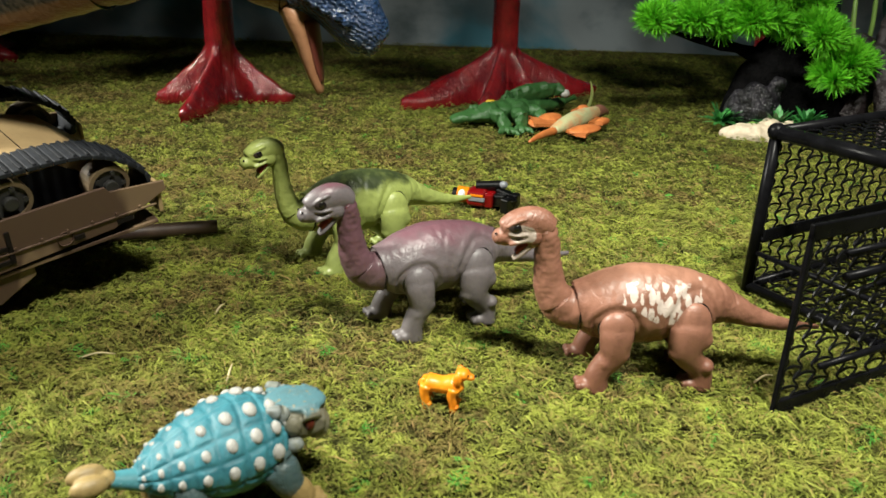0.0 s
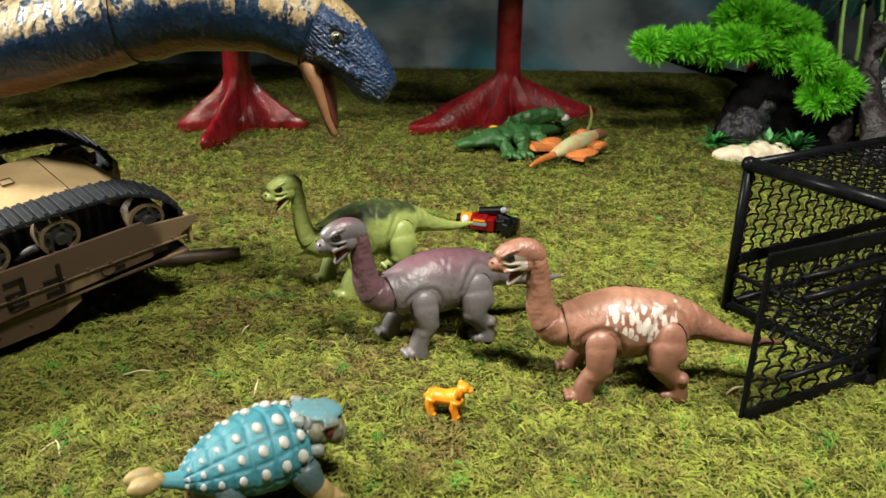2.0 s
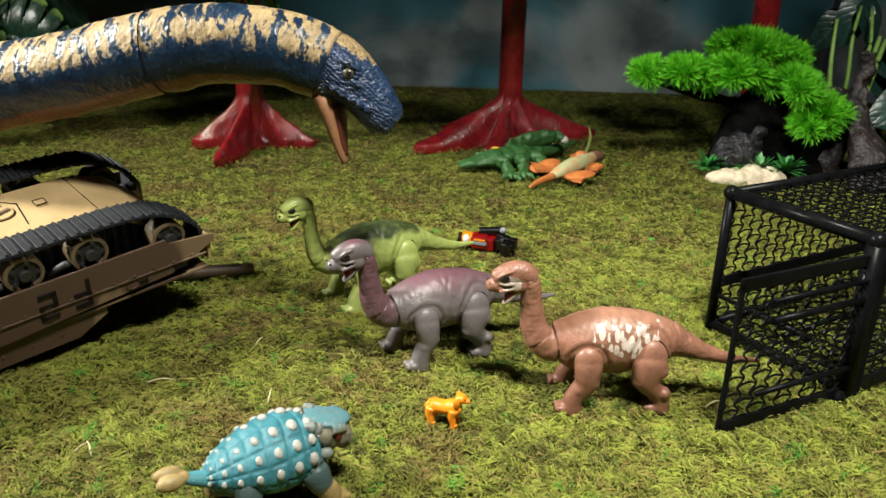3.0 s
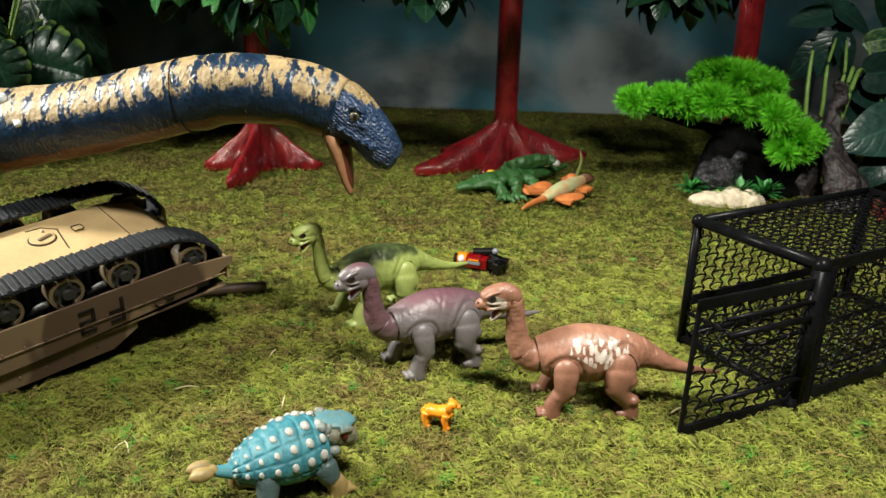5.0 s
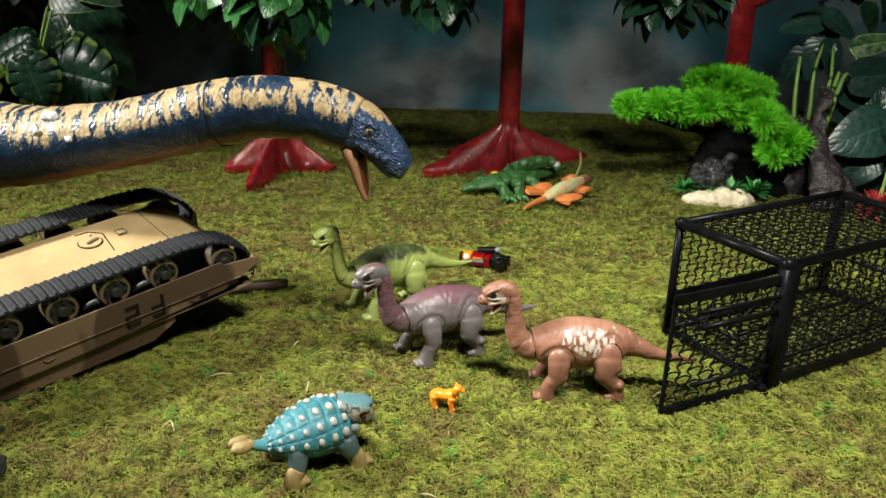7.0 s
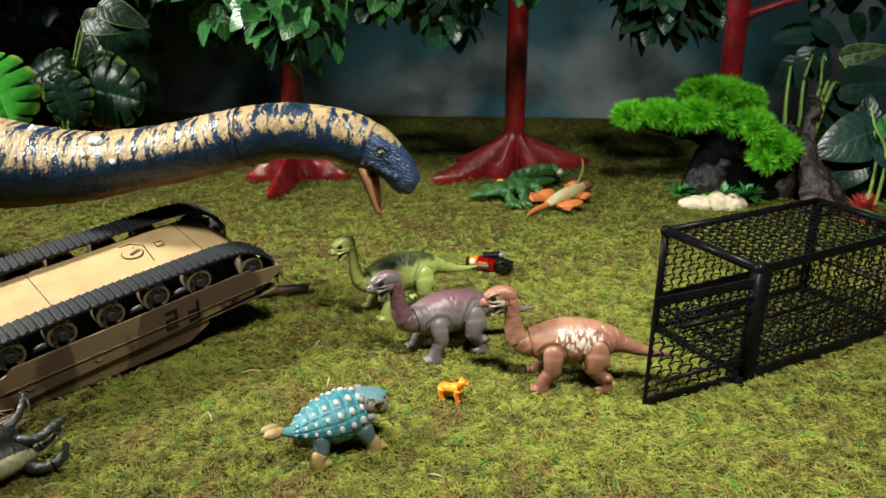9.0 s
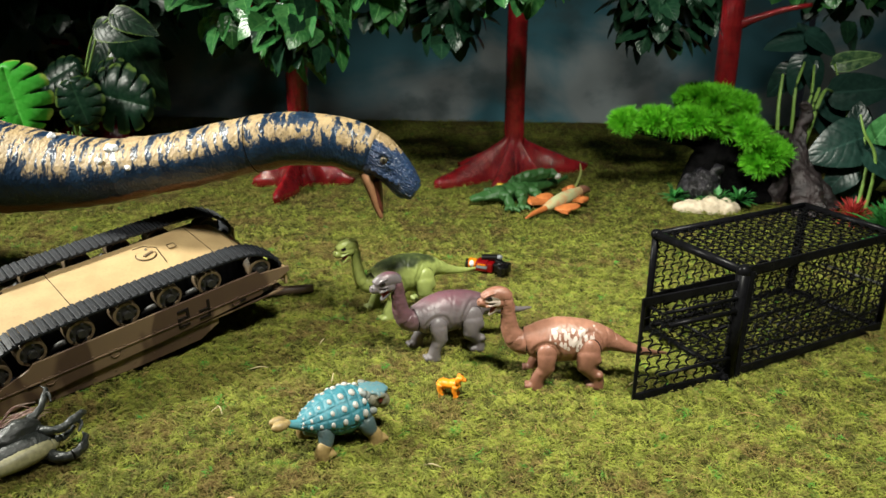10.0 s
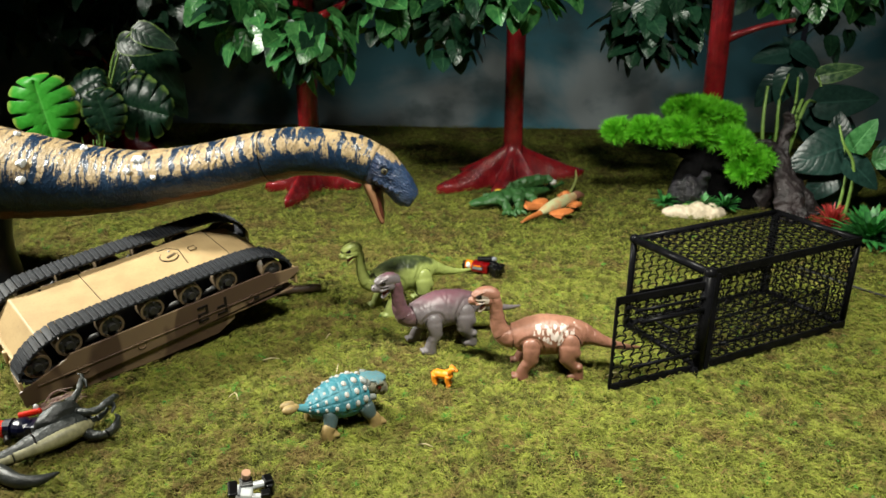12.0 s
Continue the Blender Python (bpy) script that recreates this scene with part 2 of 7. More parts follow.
def leaf_material(name, base, pale, edge=None, rough=0.35):
    """Glossy plastic leaf with veins along the uv's middle and ribs."""
    k = Nodes(name)
    uv = k.coord("UV")
    u, v, _ = k.axes(uv)
    mid = k.math("ABSOLUTE", k.math("SUBTRACT", v, 0.5))
    ribs = k.math("ABSOLUTE", k.math("SINE", k.math("MULTIPLY", k.math("SUBTRACT", u, k.math("MULTIPLY", mid, 0.7)), 19.0)))
    info = k.t.nodes.new("ShaderNodeObjectInfo")
    col = k.mix(info.outputs["Random"], base, tuple(c * 0.55 for c in base))
    col = k.mix(k.math("MULTIPLY", k.step(k.noise(90, 4), 0.4, 0.7), 0.5), col, pale)
    col = k.mix(k.math("MULTIPLY", k.step(ribs, 0.22, 0.0), 0.20), col, pale)
    col = k.mix(k.step(mid, 0.035, 0.012), col, pale)
    if edge:
        col = k.mix(k.step(k.math("ADD", mid, k.math("MULTIPLY", k.noise(60), 0.2)), 0.52, 0.60), col, edge)
    n = k.bump(k.step(ribs, 0.0, 0.9), 0.20, 0.0012)
    n = k.bump(k.noise(70, 3, 0.5), 0.30, 0.003, n)
    return k.done(col, rough, n, 0.0, 0.32)


def big_skin():
    """Dark blue hide with a ragged sandy back that is crossed by dark bands, and a brown throat."""
    k = Nodes("sauropod_hide")
    u, v, _ = k.axes(k.coord("UV"))
    x, y, z = k.axes()
    top = k.math("SINE", k.math("MULTIPLY", v, 2 * math.pi))
    grit = k.noise(130, 5, 0.65)
    fine = k.math("SUBTRACT", k.noise(330, 5, 0.8), 0.5)
    lim = k.math("ADD", top, k.math("MULTIPLY", k.math("SUBTRACT", k.noise(48, 5, 0.75, k.scaled(k.coord(), (1.6, 0.6, 0.6))), 0.5), 1.1))
    lim = k.math("ADD", lim, k.math("MULTIPLY", fine, 0.9))
    sand_mask = k.step(lim, 0.10, 0.34)
    warp = k.math("ADD", u, k.math("MULTIPLY", k.math("SUBTRACT", k.noise(55, 4, 0.7), 0.5), 0.014))
    line = k.t.nodes.new("ShaderNodeCombineXYZ")
    k.put(line.inputs[0], k.math("MULTIPLY", k.math("ADD", warp, k.math("MULTIPLY", v, 0.020)), 125.0))
    k.put(line.inputs[1], k.math("MULTIPLY", v, 5.0))
    bars = k.math("ADD", k.noise(1.0, 3, 0.60, line.outputs[0]), k.math("MULTIPLY", fine, 0.16))
    col = k.mix(k.step(k.noise(60, 4), 0.35, 0.7), (0.005, 0.014, 0.032), (0.012, 0.031, 0.064))
    sand = k.mix(k.step(grit, 0.35, 0.65), (0.215, 0.148, 0.070), (0.335, 0.240, 0.120))
    mask = k.math("MULTIPLY", sand_mask, k.step(bars, 0.540, 0.500))
    col = k.mix(mask, col, sand)
    under = k.math("ADD", top, k.math("MULTIPLY", k.math("SUBTRACT", k.noise(50, 3), 0.5), 0.25))
    col = k.mix(k.step(under, -0.62, -0.74), col, (0.16, 0.075, 0.035))
    cells = k.voronoi(260, k.scaled(k.coord(), (1.2, 0.9, 0.9)))
    n = k.bump(k.noise(90, 5, 0.6, None, 1.0), 0.45, 0.003)
    n = k.bump(cells, 0.32, 0.0016, n)
    r = k.math("ADD", 0.30, k.math("MULTIPLY", mask, 0.28))
    return k.done(col, r, n, 0.0, 0.4)


def face_skin():
    """Wet-looking navy hide of small scales and creases, with sand paint running on to the crown."""
    k = Nodes("sauropod_face_hide")
    x, y, z = k.axes()
    col = k.mix(k.step(k.noise(70, 4), 0.35, 0.7), (0.011, 0.028, 0.074), (0.020, 0.046, 0.108))
    crown = k.math("ADD", k.math("SUBTRACT", z, k.math("ADD", 0.2195, k.math("MULTIPLY", k.math("ADD", x, 0.040), -0.55))), k.math("MULTIPLY", k.math("SUBTRACT", k.noise(140, 5, 0.7), 0.5), 0.012))
    col = k.mix(k.step(crown, -0.0005, 0.0008), col, (0.33, 0.232, 0.115))
    along = k.math("ADD", k.math("MULTIPLY", z, 1900.0), k.math("ADD", k.math("MULTIPLY", x, 1500.0), k.math("MULTIPLY", k.noise(90, 3), 14.0)))
    n = k.bump(k.voronoi(480, k.scaled(k.coord(), (0.8, 1, 1.1))), 0.9, 0.0014)
    n = k.bump(k.math("SINE", along), 0.40, 0.0010, n)
    n = k.bump(k.noise(160, 5, 0.65, None, 1.2), 0.8, 0.0024, n)
    return k.done(col, 0.27, n, 0.0, 0.6)


def striped_neck():
    """Lime neck and head with a dark stripe down the back of the neck."""
    k = Nodes("green_toy_skin_dark_nape")
    x, y, z = k.axes()
    nape = k.math("SUBTRACT", x, k.math("ADD", 0.0474, k.math("MULTIPLY", k.math("SUBTRACT", z, 0.048), 0.22)))
    nape = k.math("ADD", nape, k.math("MULTIPLY", k.math("SUBTRACT", k.noise(110, 4), 0.5), 0.006))
    col = k.mix(k.step(k.noise(90, 4), 0.35, 0.7), (0.34, 0.39, 0.11), (0.28, 0.33, 0.09))
    dark = k.math("MULTIPLY", k.step(nape, -0.0005, -0.0045), k.step(z, 0.046, 0.052))
    col = k.mix(dark, col, (0.040, 0.050, 0.018))
    n = k.bump(k.noise(150, 5, 0.6, None, 0.9), 0.5, 0.0013)
    n = k.bump(k.voronoi(620), 0.4, 0.0004, n)
    return k.done(col, 0.38, n, 0.0, 0.5)


def brown_body():
    k = Nodes("brown_toy_skin_with_white_flecks")
    x, y, z = k.axes()
    col = k.mix(k.step(k.noise(90, 5), 0.35, 0.7), (0.245, 0.112, 0.074), (0.175, 0.076, 0.048))
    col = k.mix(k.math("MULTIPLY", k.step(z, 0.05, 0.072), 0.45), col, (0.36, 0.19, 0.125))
    # rows of upright brushed dabs that narrow towards the belly
    wob = k.math("MULTIPLY", k.math("SUBTRACT", k.noise(140, 3), 0.5), 1.0)
    dab = k.voronoi(1.0, k.scaled(k.coord(), (265, 40, 118)))
    ink = k.step(k.math("ADD", dab, k.math("MULTIPLY", k.math("SUBTRACT", k.noise(420, 3), 0.5), 0.50)), 0.57, 0.49)
    edge = k.math("ADD", 0.0375, k.math("MULTIPLY", k.math("ABSOLUTE", k.math("ADD", x, 0.0120)), 0.50))
    room = k.math("MINIMUM", k.math("SUBTRACT", 0.0618, z), k.math("SUBTRACT", z, edge))
    room = k.math("MINIMUM", room, k.math("SUBTRACT", 0.0235, k.math("ABSOLUTE", k.math("ADD", x, 0.0090))))
    room = k.math("ADD", room, k.math("MULTIPLY", wob, 0.008))
    white = k.math("MULTIPLY", k.math("MULTIPLY", k.step(room, 0.0, 0.0010), ink), k.step(k.noise(300, 4, 0.7), 0.26, 0.40))
    col = k.mix(k.math("MULTIPLY", white, 0.85), col, (0.56, 0.48, 0.43))
    n = k.bump(creases(k), 0.16, 0.0006)
    n = k.bump(k.noise(190, 5, 0.65, None, 0.8), 0.28, 0.0008, n)
    n = k.bump(k.voronoi(620), 0.2, 0.0003, n)
    return k.done(col, 0.42, n, 0.0, 0.5)


def pale_cheeks():
    """Brown head with pale paint brushed round the eye and over the cheek."""
    k = Nodes("brown_face_pale_cheeks")
    x, y, z = k.axes()
    col = k.mix(k.step(k.noise(90, 5), 0.35, 0.7), (0.255, 0.117, 0.078), (0.18, 0.077, 0.049))
    rag = k.math("MULTIPLY", k.math("SUBTRACT", k.noise(170, 4, 0.7), 0.5), 0.9)
    dx = k.math("POWER", k.math("DIVIDE", k.math("SUBTRACT", x, 0.0705), 0.0078), 2.0)
    dz = k.math("POWER", k.math("DIVIDE", k.math("SUBTRACT", z, 0.0860), 0.0058), 2.0)
    col = k.mix(k.step(k.math("ADD", k.math("ADD", dx, dz), rag), 1.0, 0.8), col, (0.38, 0.31, 0.26))
    n = k.bump(creases(k), 0.35, 0.0007)
    n = k.bump(k.noise(260, 4, 0.6), 0.35, 0.0008, n)
    return k.done(col, 0.42, n, 0.0, 0.5)


def shell_material():
    """Teal rubber with a darker wash in its grain."""
    k = Nodes("teal_plated_shell")
    c = k.mix(k.step(k.noise(110, 4), 0.35, 0.7), (0.042, 0.190, 0.235), (0.028, 0.135, 0.172))
    c = k.mix(k.math("MULTIPLY", k.step(k.noise(420, 4), 0.5, 0.75), 0.5), c, (0.062, 0.235, 0.28))
    n = k.bump(k.noise(330, 5, 0.7), 0.5, 0.0008)
    return k.done(c, 0.48, n, 0.0, 0.4)


MOSS_BASE, MOSS_FIBRE = moss_material("moss_mat", False), moss_material("moss_strands", True)
SKY = backdrop_material()
PLASTER = plain("dark_room_plaster", (0.07, 0.07, 0.075), scale=4, rough=0.8, grain=90)
BARK_RED = bark_red()
LEAF_DARK = leaf_material("glossy_dark_green_leaf", (0.022, 0.115, 0.030), (0.085, 0.24, 0.070), rough=0.26)
# darker leaf green; in the tree clumps it carries their shade as colour
LEAF_SHADE = leaf_material("deep_green_shaded_leaf", (0.006, 0.028, 0.014), (0.018, 0.055, 0.026), rough=0.28)
LEAF_BIG = leaf_material("blue_green_broad_leaf", (0.014, 0.046, 0.036), (0.026, 0.070, 0.056), rough=0.30)
LEAF_MID = leaf_material("mid_green_leaf", (0.05, 0.21, 0.06), (0.12, 0.33, 0.12))
LEAF_MONSTERA = leaf_material("bright_monstera_leaf", (0.05, 0.42, 0.035), (0.10, 0.50, 0.07), (0.36, 0.52, 0.09), 0.4)
LEAF_EDGED = leaf_material("dark_leaf_with_pale_edge", (0.006, 0.028, 0.015), (0.018, 0.055, 0.028), (0.12, 0.20, 0.04), 0.34)
LEAF_VARIEGATED = leaf_material("mottled_green_leaf", (0.016, 0.060, 0.026), (0.22, 0.34, 0.13), (0.16, 0.27, 0.10), 0.32)
STEM = plain("light_green_stem", (0.22, 0.38, 0.08), scale=80, rough=0.5)
NEEDLE = Nodes("bright_green_needles")
_g = NEEDLE.t.nodes.new("ShaderNodeNewGeometry")
NEEDLE = NEEDLE.done(NEEDLE.mix(_g.outputs["Random Per Island"], (0.060, 0.33, 0.010), (0.18, 0.62, 0.026)), 0.5, None, 0.0, 0.3)
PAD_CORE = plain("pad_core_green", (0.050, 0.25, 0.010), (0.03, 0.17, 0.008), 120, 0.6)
BLACK_ROCK = plain("black_resin_rock", (0.004, 0.0038, 0.004), (0.002, 0.002, 0.0022), 60, 0.8, 240, 0.9, 0.003, spec=0.03)
GREY_ROCK = plain("dark_grey_stone", (0.022, 0.020, 0.026), (0.004, 0.004, 0.005), 90, 0.30, 160, 1.0, 0.008)
DRIFT = plain("dark_driftwood", (0.036, 0.026, 0.028), (0.010, 0.007, 0.008), 40, 0.50, 150, 0.9, 0.004)
SHELL_STONE = plain("cream_sand_base", (0.68, 0.58, 0.44), (0.55, 0.45, 0.32), 120, 0.8, 700, 0.6, 0.001)
RED_PLANT = plain("red_water_plant", (0.55, 0.06, 0.05), (0.36, 0.03, 0.03), 90, 0.5)
FERN = plain("green_plastic_fern", (0.05, 0.26, 0.05), (0.02, 0.12, 0.03), 120, 0.45)
BIG = big_skin()
BIG_BLUE = face_skin()
BIG_LEG = skin("sauropod_leg_dark", (0.010, 0.016, 0.034), (0.006, 0.008, 0.014), 0.0, 0.1, 0.4)
JAW = skin("sauropod_jaw_brown", (0.34, 0.17, 0.09), (0.26, 0.12, 0.06), 0.15, 0.19, 0.4)
MOUTH = plain("mouth_red", (0.30, 0.03, 0.03), rough=0.35)
THROAT = plain("dark_red_throat", (0.13, 0.030, 0.022), rough=0.4)
SOCKET = plain("dark_eye_socket", (0.040, 0.024, 0.022), (0.024, 0.015, 0.014), 200, 0.5)
EYE = plain("glossy_black_eye", (0.012, 0.010, 0.010), rough=0.15, bump=0.0)
DARK_RED = plain("dark_red_eye", (0.09, 0.012, 0.010), rough=0.2, bump=0.0)
EYE_AMBER = plain("amber_eye", (0.060, 0.055, 0.035), rough=0.2, bump=0.0)
FLAKE = plain("white_foam", (0.80, 0.82, 0.84), (0.7, 0.72, 0.76), rough=0.7)
BROWN_BODY = brown_body()
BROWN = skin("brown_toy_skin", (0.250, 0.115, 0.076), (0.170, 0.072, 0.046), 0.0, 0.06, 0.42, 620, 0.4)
BROWN_FACE = pale_cheeks()
PALE_FACE = plain("pale_face_paint", (0.40, 0.33, 0.28), (0.30, 0.22, 0.18), 200, 0.45)
GREY_BODY = skin("grey_toy_skin_purple_back", (0.130, 0.058, 0.074), (0.142, 0.120, 0.126), 0.049, 0.066, 0.42, 620, 0.55)
GREY_NECK = skin("purple_neck_skin", (0.115, 0.055, 0.068), (0.105, 0.068, 0.072), 0.03, 0.06, 0.40)
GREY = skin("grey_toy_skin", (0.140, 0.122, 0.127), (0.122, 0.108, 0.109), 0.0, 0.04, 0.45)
GREY_FACE = skin("grey_face_purple_crown", (0.115, 0.052, 0.066), (0.130, 0.112, 0.117), 0.094, 0.101, 0.38)
GREEN_NECK = striped_neck()
GREEN_BODY = skin("green_toy_skin_dark_back", (0.030, 0.042, 0.015), (0.30, 0.355, 0.10), 0.0535, 0.0600, 0.40)
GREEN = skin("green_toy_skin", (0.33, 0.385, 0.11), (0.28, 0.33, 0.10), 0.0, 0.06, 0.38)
TAN = plain("tan_tank_paint", (0.43, 0.305, 0.155), (0.36, 0.25, 0.125), 25, 0.48, 400, 0.05, spec=0.35)
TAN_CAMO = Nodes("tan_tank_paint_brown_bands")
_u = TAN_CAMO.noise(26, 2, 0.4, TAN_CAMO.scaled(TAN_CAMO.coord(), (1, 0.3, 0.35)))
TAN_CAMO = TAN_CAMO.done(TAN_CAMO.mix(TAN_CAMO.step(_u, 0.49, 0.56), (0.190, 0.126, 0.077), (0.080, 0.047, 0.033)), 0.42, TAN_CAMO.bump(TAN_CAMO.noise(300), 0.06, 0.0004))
TRACK = plain("black_rubber_track", (0.019, 0.021, 0.026), (0.012, 0.013, 0.016), 60, 0.6, 300, 0.3, spec=0.22)
WHEEL = plain("tan_wheel", (0.15, 0.105, 0.06), (0.09, 0.062, 0.036), 60, 0.5)
TYRE = plain("dark_wheel_rubber", (0.022, 0.021, 0.020), rough=0.6)
INK = plain("dark_brown_marking", (0.010, 0.007, 0.006), rough=0.6, bump=0.0, spec=0.2)
BARREL = plain("tan_brown_barrel", (0.085, 0.052, 0.034), (0.034, 0.018, 0.014), 30, 0.55)
SILVER = plain("silver_pin", (0.6, 0.6, 0.6), rough=0.3, metal=1.0)
TEAL = skin("teal_shell", (0.075, 0.27, 0.32), (0.06, 0.22, 0.26), 0.02, 0.05, 0.5, 500, 0.3)
SHELL = shell_material()
STUD = plain("pale_shell_stud", (0.44, 0.43, 0.40), (0.33, 0.32, 0.30), 300, 0.5, 700, 0.4)
ANK_SKIN = skin("blue_grey_scaly_skin", (0.045, 0.078, 0.082), (0.14, 0.115, 0.065), 0.006, 0.016, 0.5, 420, 1.0)
ANK_HEAD = skin("ankylosaur_head_skin", (0.075, 0.175, 0.205), (0.165, 0.155, 0.110), 0.0455, 0.0490, 0.5, 500, 0.8, (0.26, 0.20, 0.10))
CHEEK = plain("grey_horn", (0.20, 0.225, 0.225), (0.15, 0.16, 0.13), 200, 0.5)
OCHRE = skin("ochre_horn", (0.33, 0.235, 0.095), (0.27, 0.185, 0.07), 0.0, 0.03, 0.5)
ORANGE = plain("orange_plastic", (0.80, 0.27, 0.012), (0.72, 0.21, 0.01), 120, 0.35, 500, 0.1)
BLACK = plain("black_painted_steel", (0.0030, 0.0030, 0.0034), (0.005, 0.005, 0.006), 80, 0.30, 400, 0.05, spec=0.06)
BLACK_DULL = plain("black_plastic", (0.015, 0.015, 0.016), (0.03, 0.03, 0.032), 80, 0.4)
RAPTOR = skin("dark_grey_raptor_skin", (0.020, 0.024, 0.0225), (0.018, 0.020, 0.019), 0.0, 0.03, 0.42, 450, 1.3)
CREAM = plain("cream_belly", (0.30, 0.28, 0.155), (0.20, 0.185, 0.10), 150, 0.5)
CROC = skin("green_crocodile_skin", (0.020, 0.074, 0.017), (0.032, 0.105, 0.026), 0.0, 0.03, 0.5, 300, 0.9, (0.010, 0.035, 0.010))
PTERO = plain("orange_wing", (0.52, 0.17, 0.045), (0.40, 0.115, 0.03), 80, 0.5)
PTERO_BODY = plain("pale_green_belly", (0.40, 0.41, 0.22), (0.46, 0.27, 0.13), 60, 0.5)
THREAD = plain("frayed_brown_thread", (0.20, 0.105, 0.085), (0.34, 0.26, 0.22), 90, 0.8)
STRAW = plain("dry_straw", (0.50, 0.42, 0.24), rough=0.8)

# one mesh with several colours, for the small toy figures
FIG = Nodes("figure_plastic")
_c = FIG.t.nodes.new("ShaderNodeVertexColor")
_c.layer_name = "paint"
FIG = FIG.done(_c.outputs["Color"], 0.3, FIG.bump(FIG.noise(300), 0.05, 0.0003))


# ---- setting ----
GROUND = (-1.9, 1.7, -1.3, 2.05)


def ground_height(x, y):
    return -0.0045 + 0.0022 * noise.noise((x * 16, y * 16, 3)) + 0.0013 * noise.noise((x * 55, y * 55, 9))


def ground():
    bm = bmesh.new()
    nx, ny = 200, 190
    x0, x1, y0, y1 = GROUND
    grid = [[bm.verts.new((x, y, ground_height(x, y))) for x in np.linspace(x0, x1, nx)] for y in np.linspace(y0, y1, ny)]
    for j in range(ny - 1):
        for i in range(nx - 1):
            bm.faces.new((grid[j][i], grid[j][i + 1], grid[j + 1][i + 1], grid[j + 1][i]))
    ob = part("ground", bm, MOSS_BASE, None)
    return tagged(ob, "uneven mat of yellow-green and brown dried moss", "moss ground", kind="structure")


def strands(name, count, spots, length, width, seed):
    """Loose curled moss strands, lying at all angles on the mat."""
    rng = np.random.default_rng(seed)
    x, y = spots(rng, count)
    keep = rng.random(len(x)) < 0.72 + 0.40 * np.sin(x * 61 + 2 * np.sin(y * 47)) * np.sin(y * 53 + 2 * np.sin(x * 39)) + 0.45 * np.sin(x * 310 + 3 * np.sin(y * 210)) * np.sin(y * 290 + 3 * np.sin(x * 230))
    x, y = x[keep], y[keep]
    n = len(x)
    a = 3.0 * np.sin(x * 52 + 2.1 * np.sin(y * 41)) + 2.6 * np.sin(y * 67 + 1.9 * np.sin(x * 58)) + 2.2 * np.sin(x * 150 + y * 118 + 2 * np.sin(y * 96)) + rng.normal(0, 0.75, n)
    ln = length * (0.45 + 1.1 * rng.random(n))
    w = width * (0.6 + 0.8 * rng.random(n))
    rise = rng.normal(0.04, 0.11, n)
    bend = rng.normal(0, 1.15, n)
    mound = 0.0022 * np.sin(x * 95 + 1.7 * np.sin(y * 80)) * np.sin(y * 88 + 1.3 * np.sin(x * 61)) + 0.0022 * np.sin(x * 262 + 2 * np.sin(y * 190)) * np.sin(y * 240 + 2 * np.sin(x * 170))
    mound += 0.0009 * np.sin(x * 560 + 2.4 * np.sin(y * 330)) * np.sin(y * 510 + 2.4 * np.sin(x * 370))
    z0 = -0.0046 + 0.0046 * rng.random(n) ** 1.5 + mound
    v = np.zeros((n, 5, 3))
    d1 = np.stack([np.cos(a), np.sin(a)], 1)
    d2 = np.stack([np.cos(a + bend), np.sin(a + bend)], 1)
    nrm = np.stack([-d1[:, 1], d1[:, 0]], 1)
    nrm2 = np.stack([-d2[:, 1], d2[:, 0]], 1)
    base = np.stack([x, y], 1)
    mid = base + d1 * (ln * 0.5)[:, None]
    tip = mid + d2 * (ln * 0.5)[:, None]
    tilt = rng.normal(0, 0.6, n)
    v[:, 0, :2], v[:, 1, :2] = base - nrm * (w * 0.35)[:, None], base + nrm * (w * 0.35)[:, None]
    v[:, 2, :2], v[:, 3, :2] = mid + nrm2 * (w * 0.5)[:, None], mid - nrm2 * (w * 0.5)[:, None]
    v[:, 4, :2] = tip
    v[:, 0, 2] = z0 - tilt * w * 0.3
    v[:, 1, 2] = z0 + tilt * w * 0.3
    zm = np.maximum(z0 + rise * ln * 0.5, -0.005) + 0.0012
    v[:, 2, 2], v[:, 3, 2] = zm + tilt * w * 0.4, zm - tilt * w * 0.4
    v[:, 4, 2] = np.maximum(zm + (rise - 0.45) * ln * 0.5, -0.006)
    me = bpy.data.meshes.new(name)
    me.vertices.add(n * 5)
    me.vertices.foreach_set("co", v.reshape(-1))
    k = np.arange(n)[:, None] * 5
    loops = (k + np.array([0, 1, 2, 3, 3, 2, 4])).reshape(-1)
    me.loops.add(n * 7)
    me.loops.foreach_set("vertex_index", loops.astype(np.int32))
    me.polygons.add(n * 2)
    me.polygons.foreach_set("loop_start", (np.arange(n)[:, None] * 7 + np.array([0, 4])).reshape(-1).astype(np.int32))
    me.update(calc_edges=True)
    me.validate()
    me.materials.append(MOSS_FIBRE)
    return tagged(new(name, me), "tangled curly strands of yellow-green moss", "moss", kind="stuff")


def near_spots(rng, n):
    y = 0.08 + 0.72 * rng.random(n)
    half = 0.30 + 0.62 * (y - 0.05)
    return 0.03 + (rng.random(n) * 2 - 1) * half, y


def far_spots(rng, n):
    y = 0.78 + 1.05 * rng.random(n) ** 1.15
    half = 0.72 + 0.62 * (y - 0.78)
    return -0.02 + (rng.random(n) * 2 - 1) * half, y


